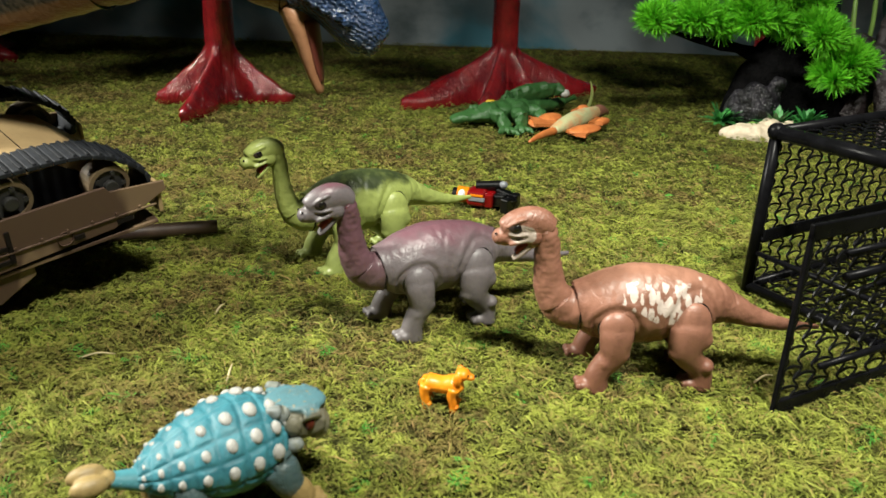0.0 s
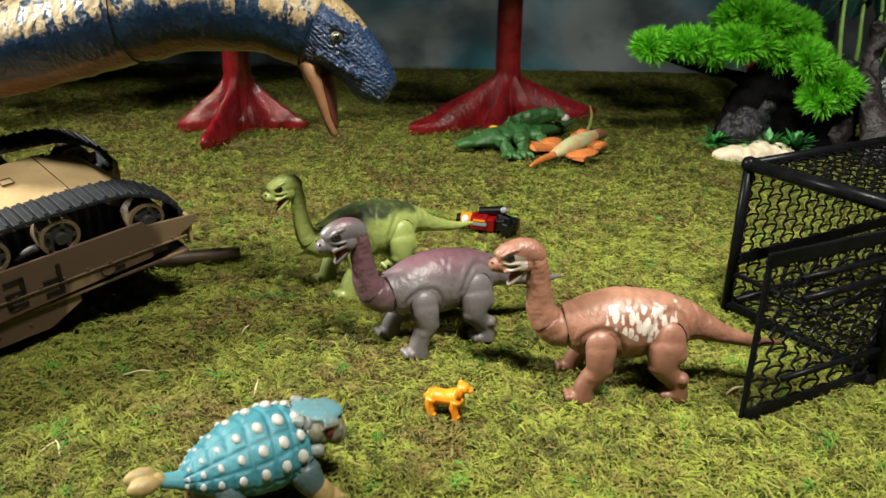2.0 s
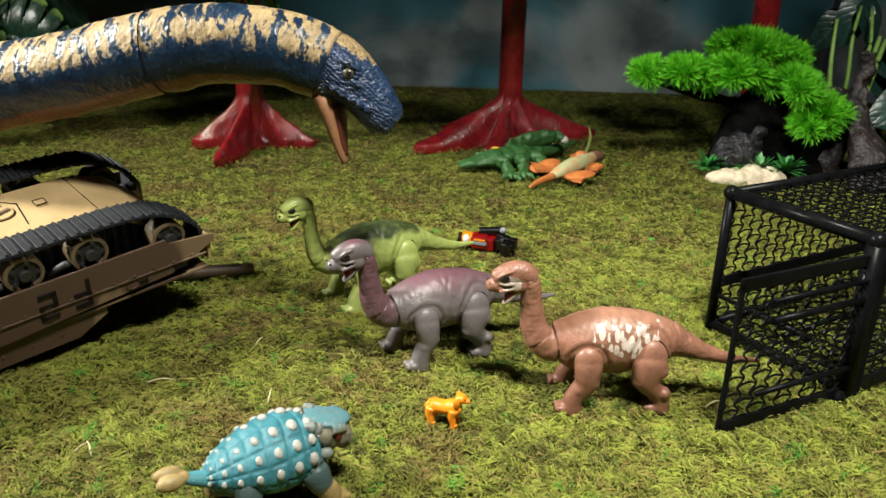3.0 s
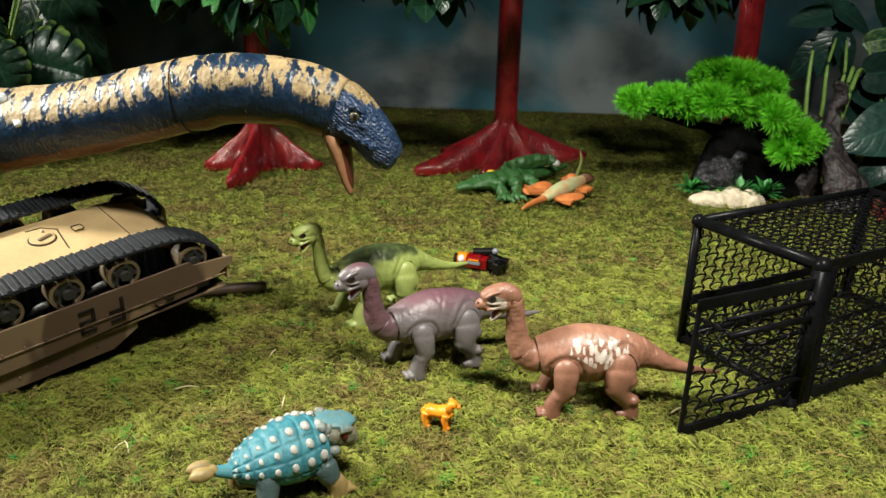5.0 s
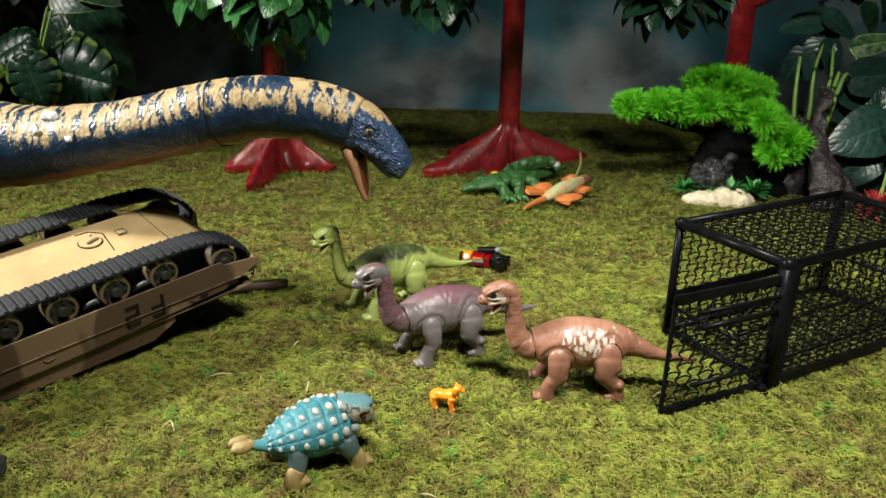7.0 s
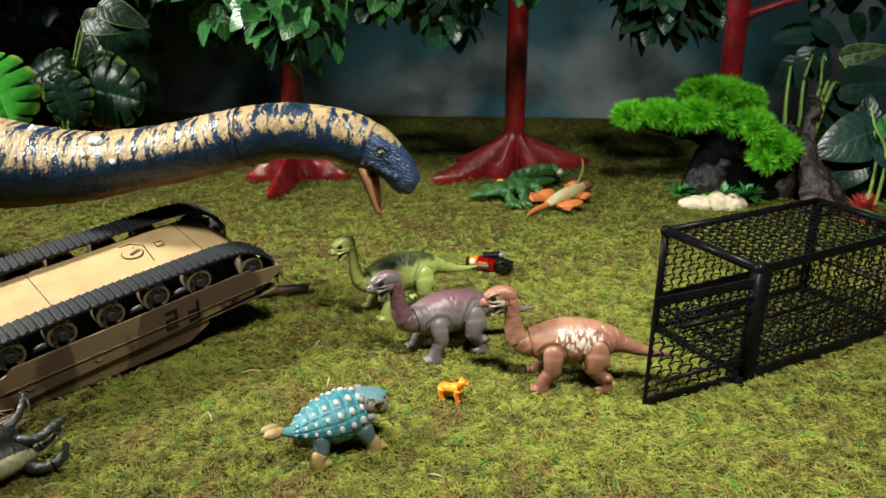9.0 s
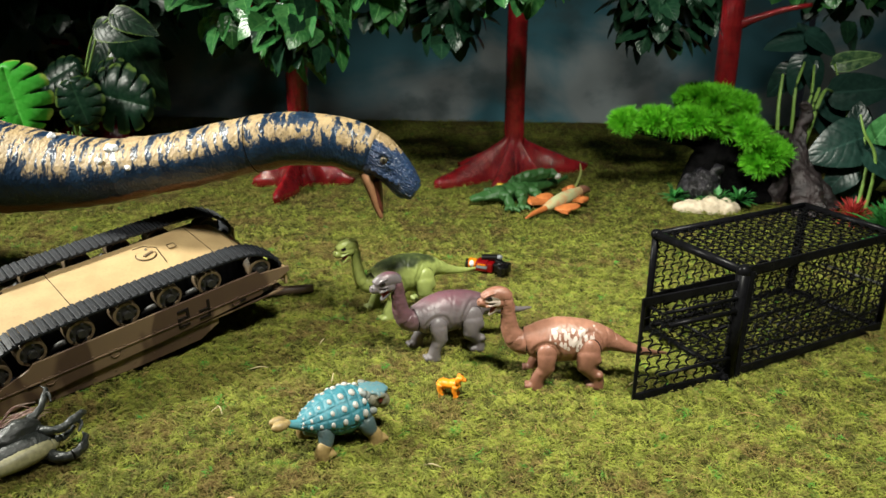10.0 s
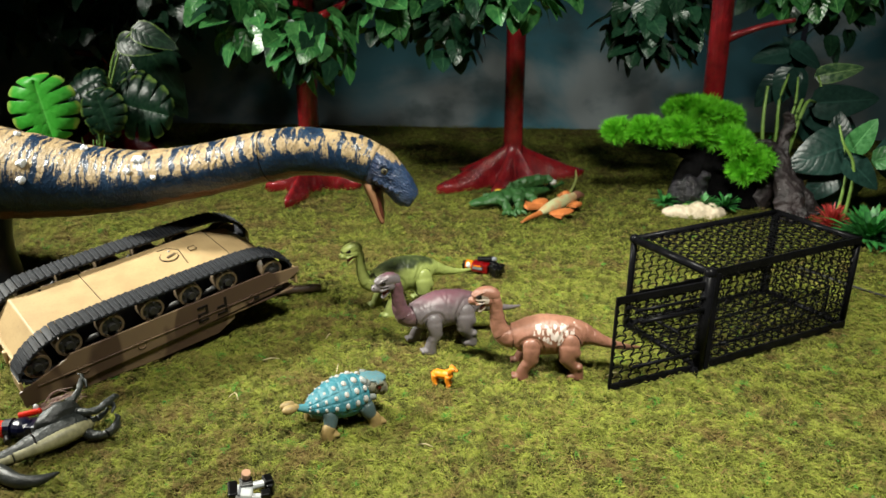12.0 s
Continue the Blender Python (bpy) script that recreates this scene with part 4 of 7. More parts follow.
def dog(m):
    toy = thing("toy_dog", m, "small orange plastic dog standing on the moss", "toy dog")
    bm = tube(bmesh.new(), [(-0.0100, 0, 0.0125, 0.0030, 0.0030), (-0.0080, 0, 0.0118, 0.0044, 0.0052), (0.0, 0, 0.0112, 0.0042, 0.0050), (0.0070, 0, 0.0124, 0.0048, 0.0060), (0.0095, 0, 0.0145, 0.003, 0.0035)], 14, 4)
    tube(bm, [(0.0070, 0, 0.0140, 0.0034, 0.0036), (0.0100, 0, 0.0180, 0.0028, 0.0030)], 12, 2)
    melt(part("body", bm, ORANGE, toy), 0.0006, 2)
    bm = ball(bmesh.new(), (0.0110, 0, 0.0195), (0.0042, 0.0036, 0.0036), 12)
    ball(bm, (0.0150, 0, 0.0182), (0.0030, 0.0022, 0.0020), 10)
    head = melt(part("head", bm, ORANGE, toy), 0.0005, 2)
    part("nose", ball(bmesh.new(), (0.0178, 0, 0.0190), 0.0009, 8), EYE, head, "black nose")
    for y in (-1, 1):
        part("ear", ball(bmesh.new(), (0.0090, y * 0.0038, 0.0180), (0.0024, 0.0013, 0.0042), 10), ORANGE, head)
        part("eye", ball(bmesh.new(), (0.0142, y * 0.0020, 0.0203), 0.0005, 8), EYE, head)
        for x in (-0.0080, 0.0070):
            bm = tube(bmesh.new(), [(x, y * 0.0028, 0.0120, 0.0026, 0.0038), (x - 0.0010, y * 0.0030, 0.0065, 0.0021, 0.0027), (x, y * 0.0030, 0.0015, 0.0020, 0.0022), (x, y * 0.0030, -0.0035, 0.0020, 0.0022)], 10, 3)
            ball(bm, (x + 0.0014, y * 0.0030, -0.0002), (0.0020, 0.0017, 0.0014), 8)
            part("leg", bm, ORANGE, toy)
    part("tail", tube(bmesh.new(), [(-0.0095, 0, 0.0135, 0.0015), (-0.0120, 0, 0.0110, 0.0012), (-0.0128, 0, 0.0085, 0.0007)], 8, 3), ORANGE, toy)
    return toy


dog(heading(0.0445, 0.4205, -4) @ Matrix.Diagonal((0.98, 1.25, 0.93, 1)))


def giant():
    """The great blue sauropod: neck, head with hanging jaw, and the body that stands beside the table's edge of view."""
    toy = thing("toy_dinosaur", Matrix(), "large dark-blue toy sauropod with a sand-coloured banded back, mouth open", "toy dinosaur")
    Y = 0.53
    rows = [(-0.058, Y, 0.2075, 0.020, 0.0255), (-0.085, Y, 0.2165, 0.023, 0.0265), (-0.118, Y, 0.2200, 0.025, 0.0275), (-0.150, Y, 0.2185, 0.027, 0.0280), (-0.195, Y, 0.2090, 0.030, 0.0300),
            (-0.255, Y, 0.1925, 0.034, 0.0300), (-0.310, Y, 0.1805, 0.038, 0.0320), (-0.370, Y, 0.1700, 0.042, 0.0370), (-0.430, Y, 0.1675, 0.046, 0.0440), (-0.490, Y, 0.1680, 0.051, 0.0520),
            (-0.560, Y, 0.1690, 0.060, 0.0600), (-0.640, Y, 0.172, 0.076, 0.072)]
    bm = tube(bmesh.new(), rows, 48, 12)
    for v in bm.verts:
        v.co += Vector((0, 0, 1)) * 0.0016 * noise.noise(v.co * 70) + Vector((0.3, 0, 1)) * 0.0007 * noise.noise(v.co * 190)
    part("neck", bm, BIG, toy)
    for x, z, ry, rz in ((-0.1840, 0.2115, 0.0294, 0.0298), (-0.0600, 0.2075, 0.0206, 0.0258)):
        part("joint", ball(bmesh.new(), (0, 0, 0), (0.0008, ry + (0.0013 if x < -0.1 else 0.0006), rz + (0.0010 if x < -0.1 else 0.0006)), 40), EYE, toy, "thin dark joint line").matrix_basis = pose(x, Y, z, 0, -12 if x < -0.1 else 24)
    bm = tube(bmesh.new(), [(-0.60, Y, 0.170, 0.066, 0.066), (-0.70, Y, 0.178, 0.092, 0.088), (-0.84, Y, 0.185, 0.100, 0.094), (-0.98, Y, 0.180, 0.082, 0.080), (-1.08, Y, 0.165, 0.048, 0.048),
                            (-1.22, Y, 0.120, 0.026, 0.026), (-1.40, Y, 0.06, 0.012, 0.012), (-1.52, Y, 0.04, 0.004, 0.004)], 36, 8)
    part("body", bm, BIG, toy)
    for x, w in ((-0.640, -0.055), (-0.603, 0.030), (-0.95, -0.060), (-0.93, 0.060)):
        bm = tube(bmesh.new(), [(x, Y + w * 0.8, 0.165, 0.030, 0.038), (x, Y + w, 0.11, 0.030, 0.036), (x + 0.004, Y + w, 0.06, 0.023, 0.026), (x + 0.006, Y + w, 0.025, 0.026, 0.029), (x + 0.008, Y + w, -0.004, 0.029, 0.034)], 20, 5)
        for j in (-1, 0, 1):
            ball(bm, (x + 0.038, Y + w + j * 0.017, 0.004), (0.010, 0.008, 0.009), 10)
        part("leg", bm, BIG_LEG, toy)
    # head: skull, brow, blunt snout that droops
    bm = tube(bmesh.new(), [(-0.066, Y, 0.2060, 0.019, 0.0250), (-0.054, Y, 0.2080, 0.0200, 0.0240), (-0.040, Y, 0.2010, 0.0200, 0.0215), (-0.027, Y, 0.1900, 0.0185, 0.0195), (-0.0160, Y, 0.1790, 0.0165, 0.0180), (-0.0085, Y, 0.1735, 0.0140, 0.0145), (-0.0040, Y, 0.1690, 0.0090, 0.0090)], 28, 6)
    for w in (-1, 1):
        ball(bm, (-0.0385, Y + w * 0.0165, 0.2140), (0.0115, 0.0062, 0.0042), 12, pose(0, 0, 0, 0, 26))
        ball(bm, (-0.0330, Y + w * 0.0172, 0.2005), (0.0085, 0.0038, 0.0036), 12, pose(0, 0, 0, 0, 30))
        ball(bm, (-0.0265, Y + w * 0.0075, 0.2045), (0.0085, 0.0070, 0.0060), 14)
        ball(bm, (-0.0105, Y + w * 0.0055, 0.1745), (0.0085, 0.0085, 0.0120), 14)
        ball(bm, (-0.0150, Y + w * 0.0080, 0.1930), (0.0070, 0.0050, 0.0042), 12, pose(0, 0, 0, 0, 40))
        ball(bm, (-0.0100, Y + w * 0.0060, 0.1700), (0.0060, 0.0060, 0.0050), 12)
        for i in range(12):
            a = 2 * math.pi * i / 12
            ball(bm, (-0.0375 + 0.0070 * math.cos(a), Y + w * 0.0182, 0.2068 + 0.0058 * math.sin(a)), (0.0024, 0.0026, 0.0020), 8)
        for i in range(5):
            ball(bm, (-0.032 + i * 0.0050, Y + w * (0.0158 - i * 0.0010), 0.1895 - i * 0.0042), (0.0034, 0.0028, 0.0028), 10)
            ball(bm, (-0.050 + i * 0.0070, Y + w * 0.0178, 0.1960 - i * 0.0032), (0.0044, 0.0030, 0.0034), 10)
    for v in bm.verts:
        v.co.x = -0.058 + (v.co.x + 0.058) * (0.85 if v.co.x > -0.058 else 1.0)
    head = melt(part("head", bm, BIG_BLUE, toy, "glossy dark blue scaly head"), 0.0009, 2)
    for w in (-1, 1):
        eye = part("eye", ball(bmesh.new(), (-0.0405, Y + w * 0.0200, 0.2068), (0.0040, 0.0026, 0.0037), 14), EYE_AMBER, head, "dull amber eye")
        part("pupil", ball(bmesh.new(), (-0.0398, Y + w * 0.0220, 0.2070), (0.0018, 0.0012, 0.0021), 10), EYE, head)
        part("nostril", ball(bmesh.new(), (-0.0235, Y + w * 0.0070, 0.1955), (0.0020, 0.0012, 0.0012), 8), EYE, head)
    bm = tube(bmesh.new(), [(-0.0640, Y, 0.1900, 0.0140, 0.0080), (-0.0600, Y, 0.1810, 0.0150, 0.0084), (-0.0560, Y, 0.1670, 0.0125, 0.0062), (-0.0525, Y, 0.1530, 0.0100, 0.0042), (-0.0490, Y, 0.1415, 0.0062, 0.0026), (-0.0478, Y, 0.1385, 0.003, 0.0013)], 18, 5)
    jaw = melt(part("lower_jaw", bm, JAW, toy, "brown hanging lower jaw"), 0.0010, 2)
    part("mouth", tube(bmesh.new(), [(-0.0545, Y, 0.1820, 0.0112, 0.0054), (-0.0512, Y, 0.1680, 0.0094, 0.0036), (-0.0490, Y, 0.1540, 0.0068, 0.0022), (-0.0472, Y, 0.1450, 0.003, 0.001)], 14, 4), THROAT, jaw, "dark red inside of the mouth")
    rng = random.Random(5)
    for x, up, size, spots in ((-0.335, 0.80, 0.0090, 7), (-0.345, 0.52, 0.0060, 6), (-0.312, 0.22, 0.0046, 5), (-0.415, 0.98, 0.0075, 5), (-0.478, 0.55, 0.0078, 6), (-0.476, 0.18, 0.0076, 6), (-0.505, 0.99, 0.0060, 4), (-0.52, 0.85, 0.005, 3)):
        p = spline(rows, 12)
        r = p[np.argmin(abs(p[:, 0] - x))]
        bm = bmesh.new()
        for _ in range(spots):
            a = math.asin(up) + rng.uniform(-0.03, 0.03)
            c = Vector((x + rng.uniform(-1, 1) * size * 0.5, Y - math.cos(a) * (r[3] + 0.0005), r[2] + math.sin(a) * (r[4] + 0.0005)))
            ball(bm, c, (size * rng.uniform(0.3, 0.7), size * rng.uniform(0.25, 0.5), size * rng.uniform(0.3, 0.7)), 8)
        for v in bm.verts:
            v.co += Vector((1, 0.3, 0.7)) * 0.0016 * noise.noise(v.co * 420)
        melt(part("white_fleck", bm, FLAKE, toy, "crumb of white foam stuck on", smooth=False), 0.0006, 1)
    return toy


giant()


# ---- the overturned tank: belly up, nose along +x ----
def tank(m):
    toy = thing("toy_tank", m, "tan toy tank lying upside down with black tracks up", "toy tank")
    HW = 0.0425
    hull = extruded(bmesh.new(), [(-0.166, 0.020), (-0.166, 0.048), (-0.143, 0.077), (0.100, 0.077), (0.130, 0.068), (0.156, 0.042), (0.150, 0.022), (-0.150, 0.020)], -HW, HW, 0.0015)
    part("hull", hull, TAN, toy, "smooth tan belly hull", smooth=False)
    def groove(points, wide=0.0007, z=0.0772):
        bm = bmesh.new()
        for (x0, y0), (x1, y1) in zip(points, points[1:]):
            box(bm, (0, 0, 0), (math.hypot(x1 - x0, y1 - y0) + wide, wide, 0.0006), pose((x0 + x1) / 2, (y0 + y1) / 2, z, 0, 0, math.degrees(math.atan2(y1 - y0, x1 - x0))))
        return part("panel_line", bm, INK, toy, "fine dark panel line", smooth=False)

    groove([(-0.0640, 0.0420), (-0.0640, -0.0420)])
    groove([(0.097, 0.0420), (0.097, -0.0420)], 0.0005)
    groove([(0.0300, 0.0300), (0.0420, 0.0295), (0.0520, 0.0190), (0.0475, -0.0160)], 0.0010)
    groove([(0.0620, 0.0050), (0.0705, 0.0050), (0.0705, 0.0136), (0.0620, 0.0136), (0.0620, 0.0050)], 0.0005, 0.0788)
    for x, y in ((-0.110, 0.036), (-0.113, -0.031), (-0.060, -0.038), (0.104, 0.038)):
        part("screw_hole", disc(bmesh.new(), (x, y, 0.0772), 0.0019, 0.0008, "Z", 10), INK, toy, "dark screw hole", smooth=False)
    bm = disc(bmesh.new(), (0.036, 0.0100, 0.0776), 0.0105, 0.0022, "Z", 26, 0.0006)
    part("hatch", bm, TAN, toy, "small round belly hatch", smooth=False)
    part("hatch_gap", disc(bmesh.new(), (0.036, 0.0100, 0.0771), 0.0116, 0.0008, "Z", 26), INK, toy, "dark gap round the hatch", smooth=False)
    part("handle", box(bmesh.new(), (0, 0, 0), (0.013, 0.0034, 0.0022), pose(0.038, 0.0085, 0.0792, 0, 0, 20), 0.0006), WHEEL, toy, "small dark hatch handle", smooth=False)
    part("square_plate", box(bmesh.new(), (0.0663, 0.0093, 0.0777), (0.008, 0.008, 0.0020), None, 0.0004), TAN, toy, smooth=False)
    part("pin", ball(bmesh.new(), (0.0400, 0.0190, 0.0790), 0.0016, 8), SILVER, toy, "bright screw head")
    # added black sheets stand in for the deep shade between the wheels
    for y in (-1, 1):
        side = extruded(bmesh.new(), [(-0.150, 0.022), (-0.146, 0.066), (0.110, 0.069), (0.142, 0.046), (0.140, 0.024)], y * 0.0436 - 0.0006, y * 0.0436 + 0.0006, 0.0003)
        part("wheel_gap_shade", side, TRACK, toy, "black sheet standing in for the shade behind the wheels", smooth=False)
    # tracks, wheels
    wheel = bmesh.new()
    disc(wheel, (0, 0, 0), 0.0126, 0.012, "Y", 26, 0.001)
    disc(wheel, (0, -0.0090, 0), 0.0046, 0.004, "Y", 16, 0.0006)
    disc(wheel, (0, 0.0090, 0), 0.0046, 0.004, "Y", 16, 0.0006)
    for i in range(5):
        a = 2 * math.pi * i / 5
        disc(wheel, (0.0095 * math.cos(a), -0.0082, 0.0095 * math.sin(a)), 0.0016, 0.001, "Y", 8)
    wheel = mesh_of("wheel", wheel, TYRE, False)
    rim = bmesh.new()
    ring(rim, 0.0112, 0.0140, 0.0150)
    rim = mesh_of("rim", rim, WHEEL, False)
    shoe = box(bmesh.new(), (0, 0, 0), (0.0076, 0.0264, 0.0032), None, 0.0006)
    box(shoe, (0.0012, 0, 0.0020), (0.0022, 0.0250, 0.0018), None, 0.0004)
    shoe = mesh_of("track_link", shoe, TRACK, False)
    loop = [(-0.125, 0.0850), (-0.06, 0.0865), (0.02, 0.0865), (0.10, 0.0850), (0.130, 0.0790), (0.152, 0.0640), (0.158, 0.0500), (0.148, 0.0400), (0.10, 0.0380),
            (0.0, 0.037), (-0.10, 0.038), (-0.155, 0.0380), (-0.172, 0.0460), (-0.167, 0.0600), (-0.148, 0.0760)]
    p = spline([(*q,) for q in loop + loop[:1]], 14)
    d = np.r_[0, np.cumsum(np.linalg.norm(np.diff(p, axis=0), axis=1))]
    n = int(d[-1] / 0.0081)
    for y in (-1, 1):
        track = thing("track", Matrix.Translation((0, y * 0.0557, 0)), "", "")
        track.parent = toy
        for key in ("label", "category", "group", "kind"):
            if key in track:
                del track[key]
        tagged(track, "black ribbed rubber track")
        for i in range(n):
            s = d[-1] * i / n
            x, z = np.interp(s, d, p[:, 0]), np.interp(s, d, p[:, 1])
            x2, z2 = np.interp((s + 0.002) % d[-1], d, p[:, 0]), np.interp((s + 0.002) % d[-1], d, p[:, 1])
            a = math.degrees(math.atan2(z2 - z, x2 - x))
            shared("track_link", shoe, track, pose(x, 0, z, 0, -a, 0))
        for x, z in ((-0.118, 0.0665), (-0.071, 0.0680), (-0.024, 0.0680), (0.023, 0.0675), (0.070, 0.0660), (0.132, 0.0560), (-0.153, 0.0545)):
            w = shared("wheel", wheel, toy, Matrix.Translation((x, y * 0.0588, z)), "dark road wheel with a tan rim")
            shared("rim", rim, w, None, "tan rim")
        for x in (-0.094, 0.0, 0.047):
            bm = tube(bmesh.new(), [(x - 0.006, y * 0.052, 0.050, 0.0030), (x + 0.003, y * 0.061, 0.0600, 0.0032), (x + 0.008, y * 0.064, 0.0630, 0.0026)], 10, 3)
            part("suspension_arm", bm, TYRE, toy)
        # side skirt with a fold, rivets and cut-outs
        out = [(-0.176, 0.010), (-0.178, 0.034), (-0.125, 0.0530), (-0.121, 0.0580), (0.126, 0.0590), (0.129, 0.0540), (0.167, 0.0500), (0.168, 0.0430), (0.128, 0.0255), (0.0, 0.0195), (-0.090, 0.0180), (-0.170, 0.0130)]
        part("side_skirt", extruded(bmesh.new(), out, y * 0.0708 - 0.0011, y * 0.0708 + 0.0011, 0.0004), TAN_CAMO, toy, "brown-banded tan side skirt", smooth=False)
        bm = bmesh.new()
        box(bm, (0.0, y * 0.0725, 0.0345), (0.318, 0.0012, 0.0014), None, 0.0003)
        for i in range(19):
            disc(bm, (-0.150 + i * 0.0165, y * 0.0725, 0.0368), 0.0010, 0.0016, "Y", 8)
        for x in (-0.11, -0.045, 0.03, 0.095):
            bmesh.ops.create_cone(bm, cap_ends=False, segments=16, radius1=0.0052, radius2=0.0052, depth=0.0012, matrix=Matrix.Translation((x, y * 0.0725, 0.0315)) @ pose(0, 0, 0, 90))
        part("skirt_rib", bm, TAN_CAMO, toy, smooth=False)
        for x, z, w in ((-0.126, 0.0330, 0.0115), (0.136, 0.0300, 0.0115), (0.104, 0.0290, 0.007)):
            part("slot", box(bmesh.new(), (x, y * 0.0721, z), (w, 0.0014, 0.0032)), INK, toy, "dark slot in the skirt", smooth=False)
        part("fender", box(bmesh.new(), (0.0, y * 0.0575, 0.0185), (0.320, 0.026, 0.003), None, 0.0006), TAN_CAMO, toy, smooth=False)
        lower = extruded(bmesh.new(), [(-0.150, 0.004), (-0.02, -0.003), (0.050, -0.004), (0.074, 0.009), (0.074, 0.0165), (-0.150, 0.0175)], y * 0.0595 - 0.0085, y * 0.0595 + 0.0085, 0.0008)
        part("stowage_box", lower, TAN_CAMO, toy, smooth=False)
        bm = bmesh.new()
        for i in range(8):
            disc(bm, (-0.110 + i * 0.021, y * 0.0682, 0.0065), 0.0009, 0.0014, "Y", 8)
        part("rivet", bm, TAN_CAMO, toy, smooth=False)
        part("mud_flap", box(bmesh.new(), (0.164, y * 0.0575, 0.036), (0.003, 0.024, 0.024), None, 0.0008), TAN, toy, smooth=False)
        part("mud_flap", box(bmesh.new(), (-0.174, y * 0.0575, 0.037), (0.003, 0.024, 0.016), None, 0.0008), TAN, toy, smooth=False)
    # rear plate with ribs and tow hooks
    bm = box(bmesh.new(), (-0.167, 0, 0.038), (0.004, 0.086, 0.022), None, 0.0008)
    for y in (-0.034, -0.012, 0.012, 0.034):
        box(bm, (-0.1705, y, 0.041), (0.004, 0.006, 0.016), None, 0.0008)
    part("rear_plate", bm, TAN, toy, smooth=False)
    # markings, as they stand on the upturned skirt
    bm = bmesh.new()
    for x, z, w, h in ((0, 0.008, 0.009, 0.0022), (0.0036, 0.004, 0.0022, 0.010), (0, 0, 0.009, 0.0022), (-0.0036, -0.004, 0.0022, 0.010), (0, -0.008, 0.009, 0.0022),
                       (0.0205, 0, 0.0022, 0.018), (0.0165, 0.0, 0.008, 0.0022), (0.0165, -0.008, 0.008, 0.0022)):
        box(bm, (0.032 + x * 1.45, -0.0724, 0.0385 + z * 1.25), (w * 1.4, 0.0012, h * 1.3))
    part("marking", bm, INK, toy, "dark two-character unit marking, upside down", smooth=False)
    # squat turret pressed into the moss, with the gun
    bm = extruded(bmesh.new(), [(-0.045, 0.020), (0.075, 0.020), (0.084, 0.0), (0.070, -0.032), (0.010, -0.026), (-0.050, -0.012)], -0.034, 0.034, 0.003)
    part("turret", bm, BARREL, toy, smooth=False)
    return toy


tank(pose(-0.3125, 0.4614, 0.0198, 9.3, -7.0, 52.4) @ Matrix.Diagonal((0.953, 0.98, 0.92, 1)))
bm = tube(bmesh.new(), [(-0.262, 0.576, 0.008, 0.0080), (-0.236, 0.592, 0.007, 0.0080), (-0.232, 0.5945, 0.007, 0.0060), (-0.200, 0.612, 0.006, 0.0056), (-0.164, 0.632, 0.005, 0.0052)], 14, 3, (0, 0, 1))
tagged(part("gun_barrel", bm, BARREL, None), "tan and brown toy gun barrel lying on the moss", "gun barrel")


# ---- wire cage ----
def wavy_panel(w, h, cell=0.0122, r=0.00062, sway=0.0022):
    """A sheet of pressed wire in the x-z plane: upright strands that sway side by side, tied by sagging links set like bricks; w wide and h high."""
    bm = bmesh.new()

    def strand(points):
        last = None
        for q, (x, z) in enumerate(points):
            x0, z0 = points[max(q - 1, 0)]
            x1, z1 = points[min(q + 1, len(points) - 1)]
            ln = math.hypot(x1 - x0, z1 - z0) or 1.0
            nx, nz = -(z1 - z0) / ln * r, (x1 - x0) / ln * r
            x, z = min(max(x, 0), w), min(max(z, 0), h)
            ring = [bm.verts.new(p) for p in ((x + nx, -r * 0.7, z + nz), (x + nx, r * 0.7, z + nz), (x - nx, r * 0.7, z - nz), (x - nx, -r * 0.7, z - nz))]
            if last:
                for k in range(4):
                    bm.faces.new((last[k], last[(k + 1) % 4], ring[(k + 1) % 4], ring[k]))
            last = ring

    def sway_at(z):
        return sway * math.sin(2 * math.pi * z / cell)

    steps = int(h / cell * 8) + 1
    for i in range(int(w / cell) + 1):
        x0 = (i + 0.5) * cell
        strand([(x0 + sway_at(z + 0.5 * cell * (i % 2)), z) for z in np.linspace(0, h, steps)])
        for j in range(-1, int(h / cell) + 1):
            z0 = (j + 0.5 * ((i + 1) % 2) + 0.25) * cell
            if 0 < z0 < h:
                strand([(x0 + sway_at(z0 + 0.5 * cell * (i % 2)) + (t / 5) * (cell + sway_at(z0 + 0.5 * cell * ((i + 1) % 2)) - sway_at(z0 + 0.5 * cell * (i % 2))), z0 + 0.0022 * math.sin(math.pi * t / 5)) for t in range(6)])
    return bm


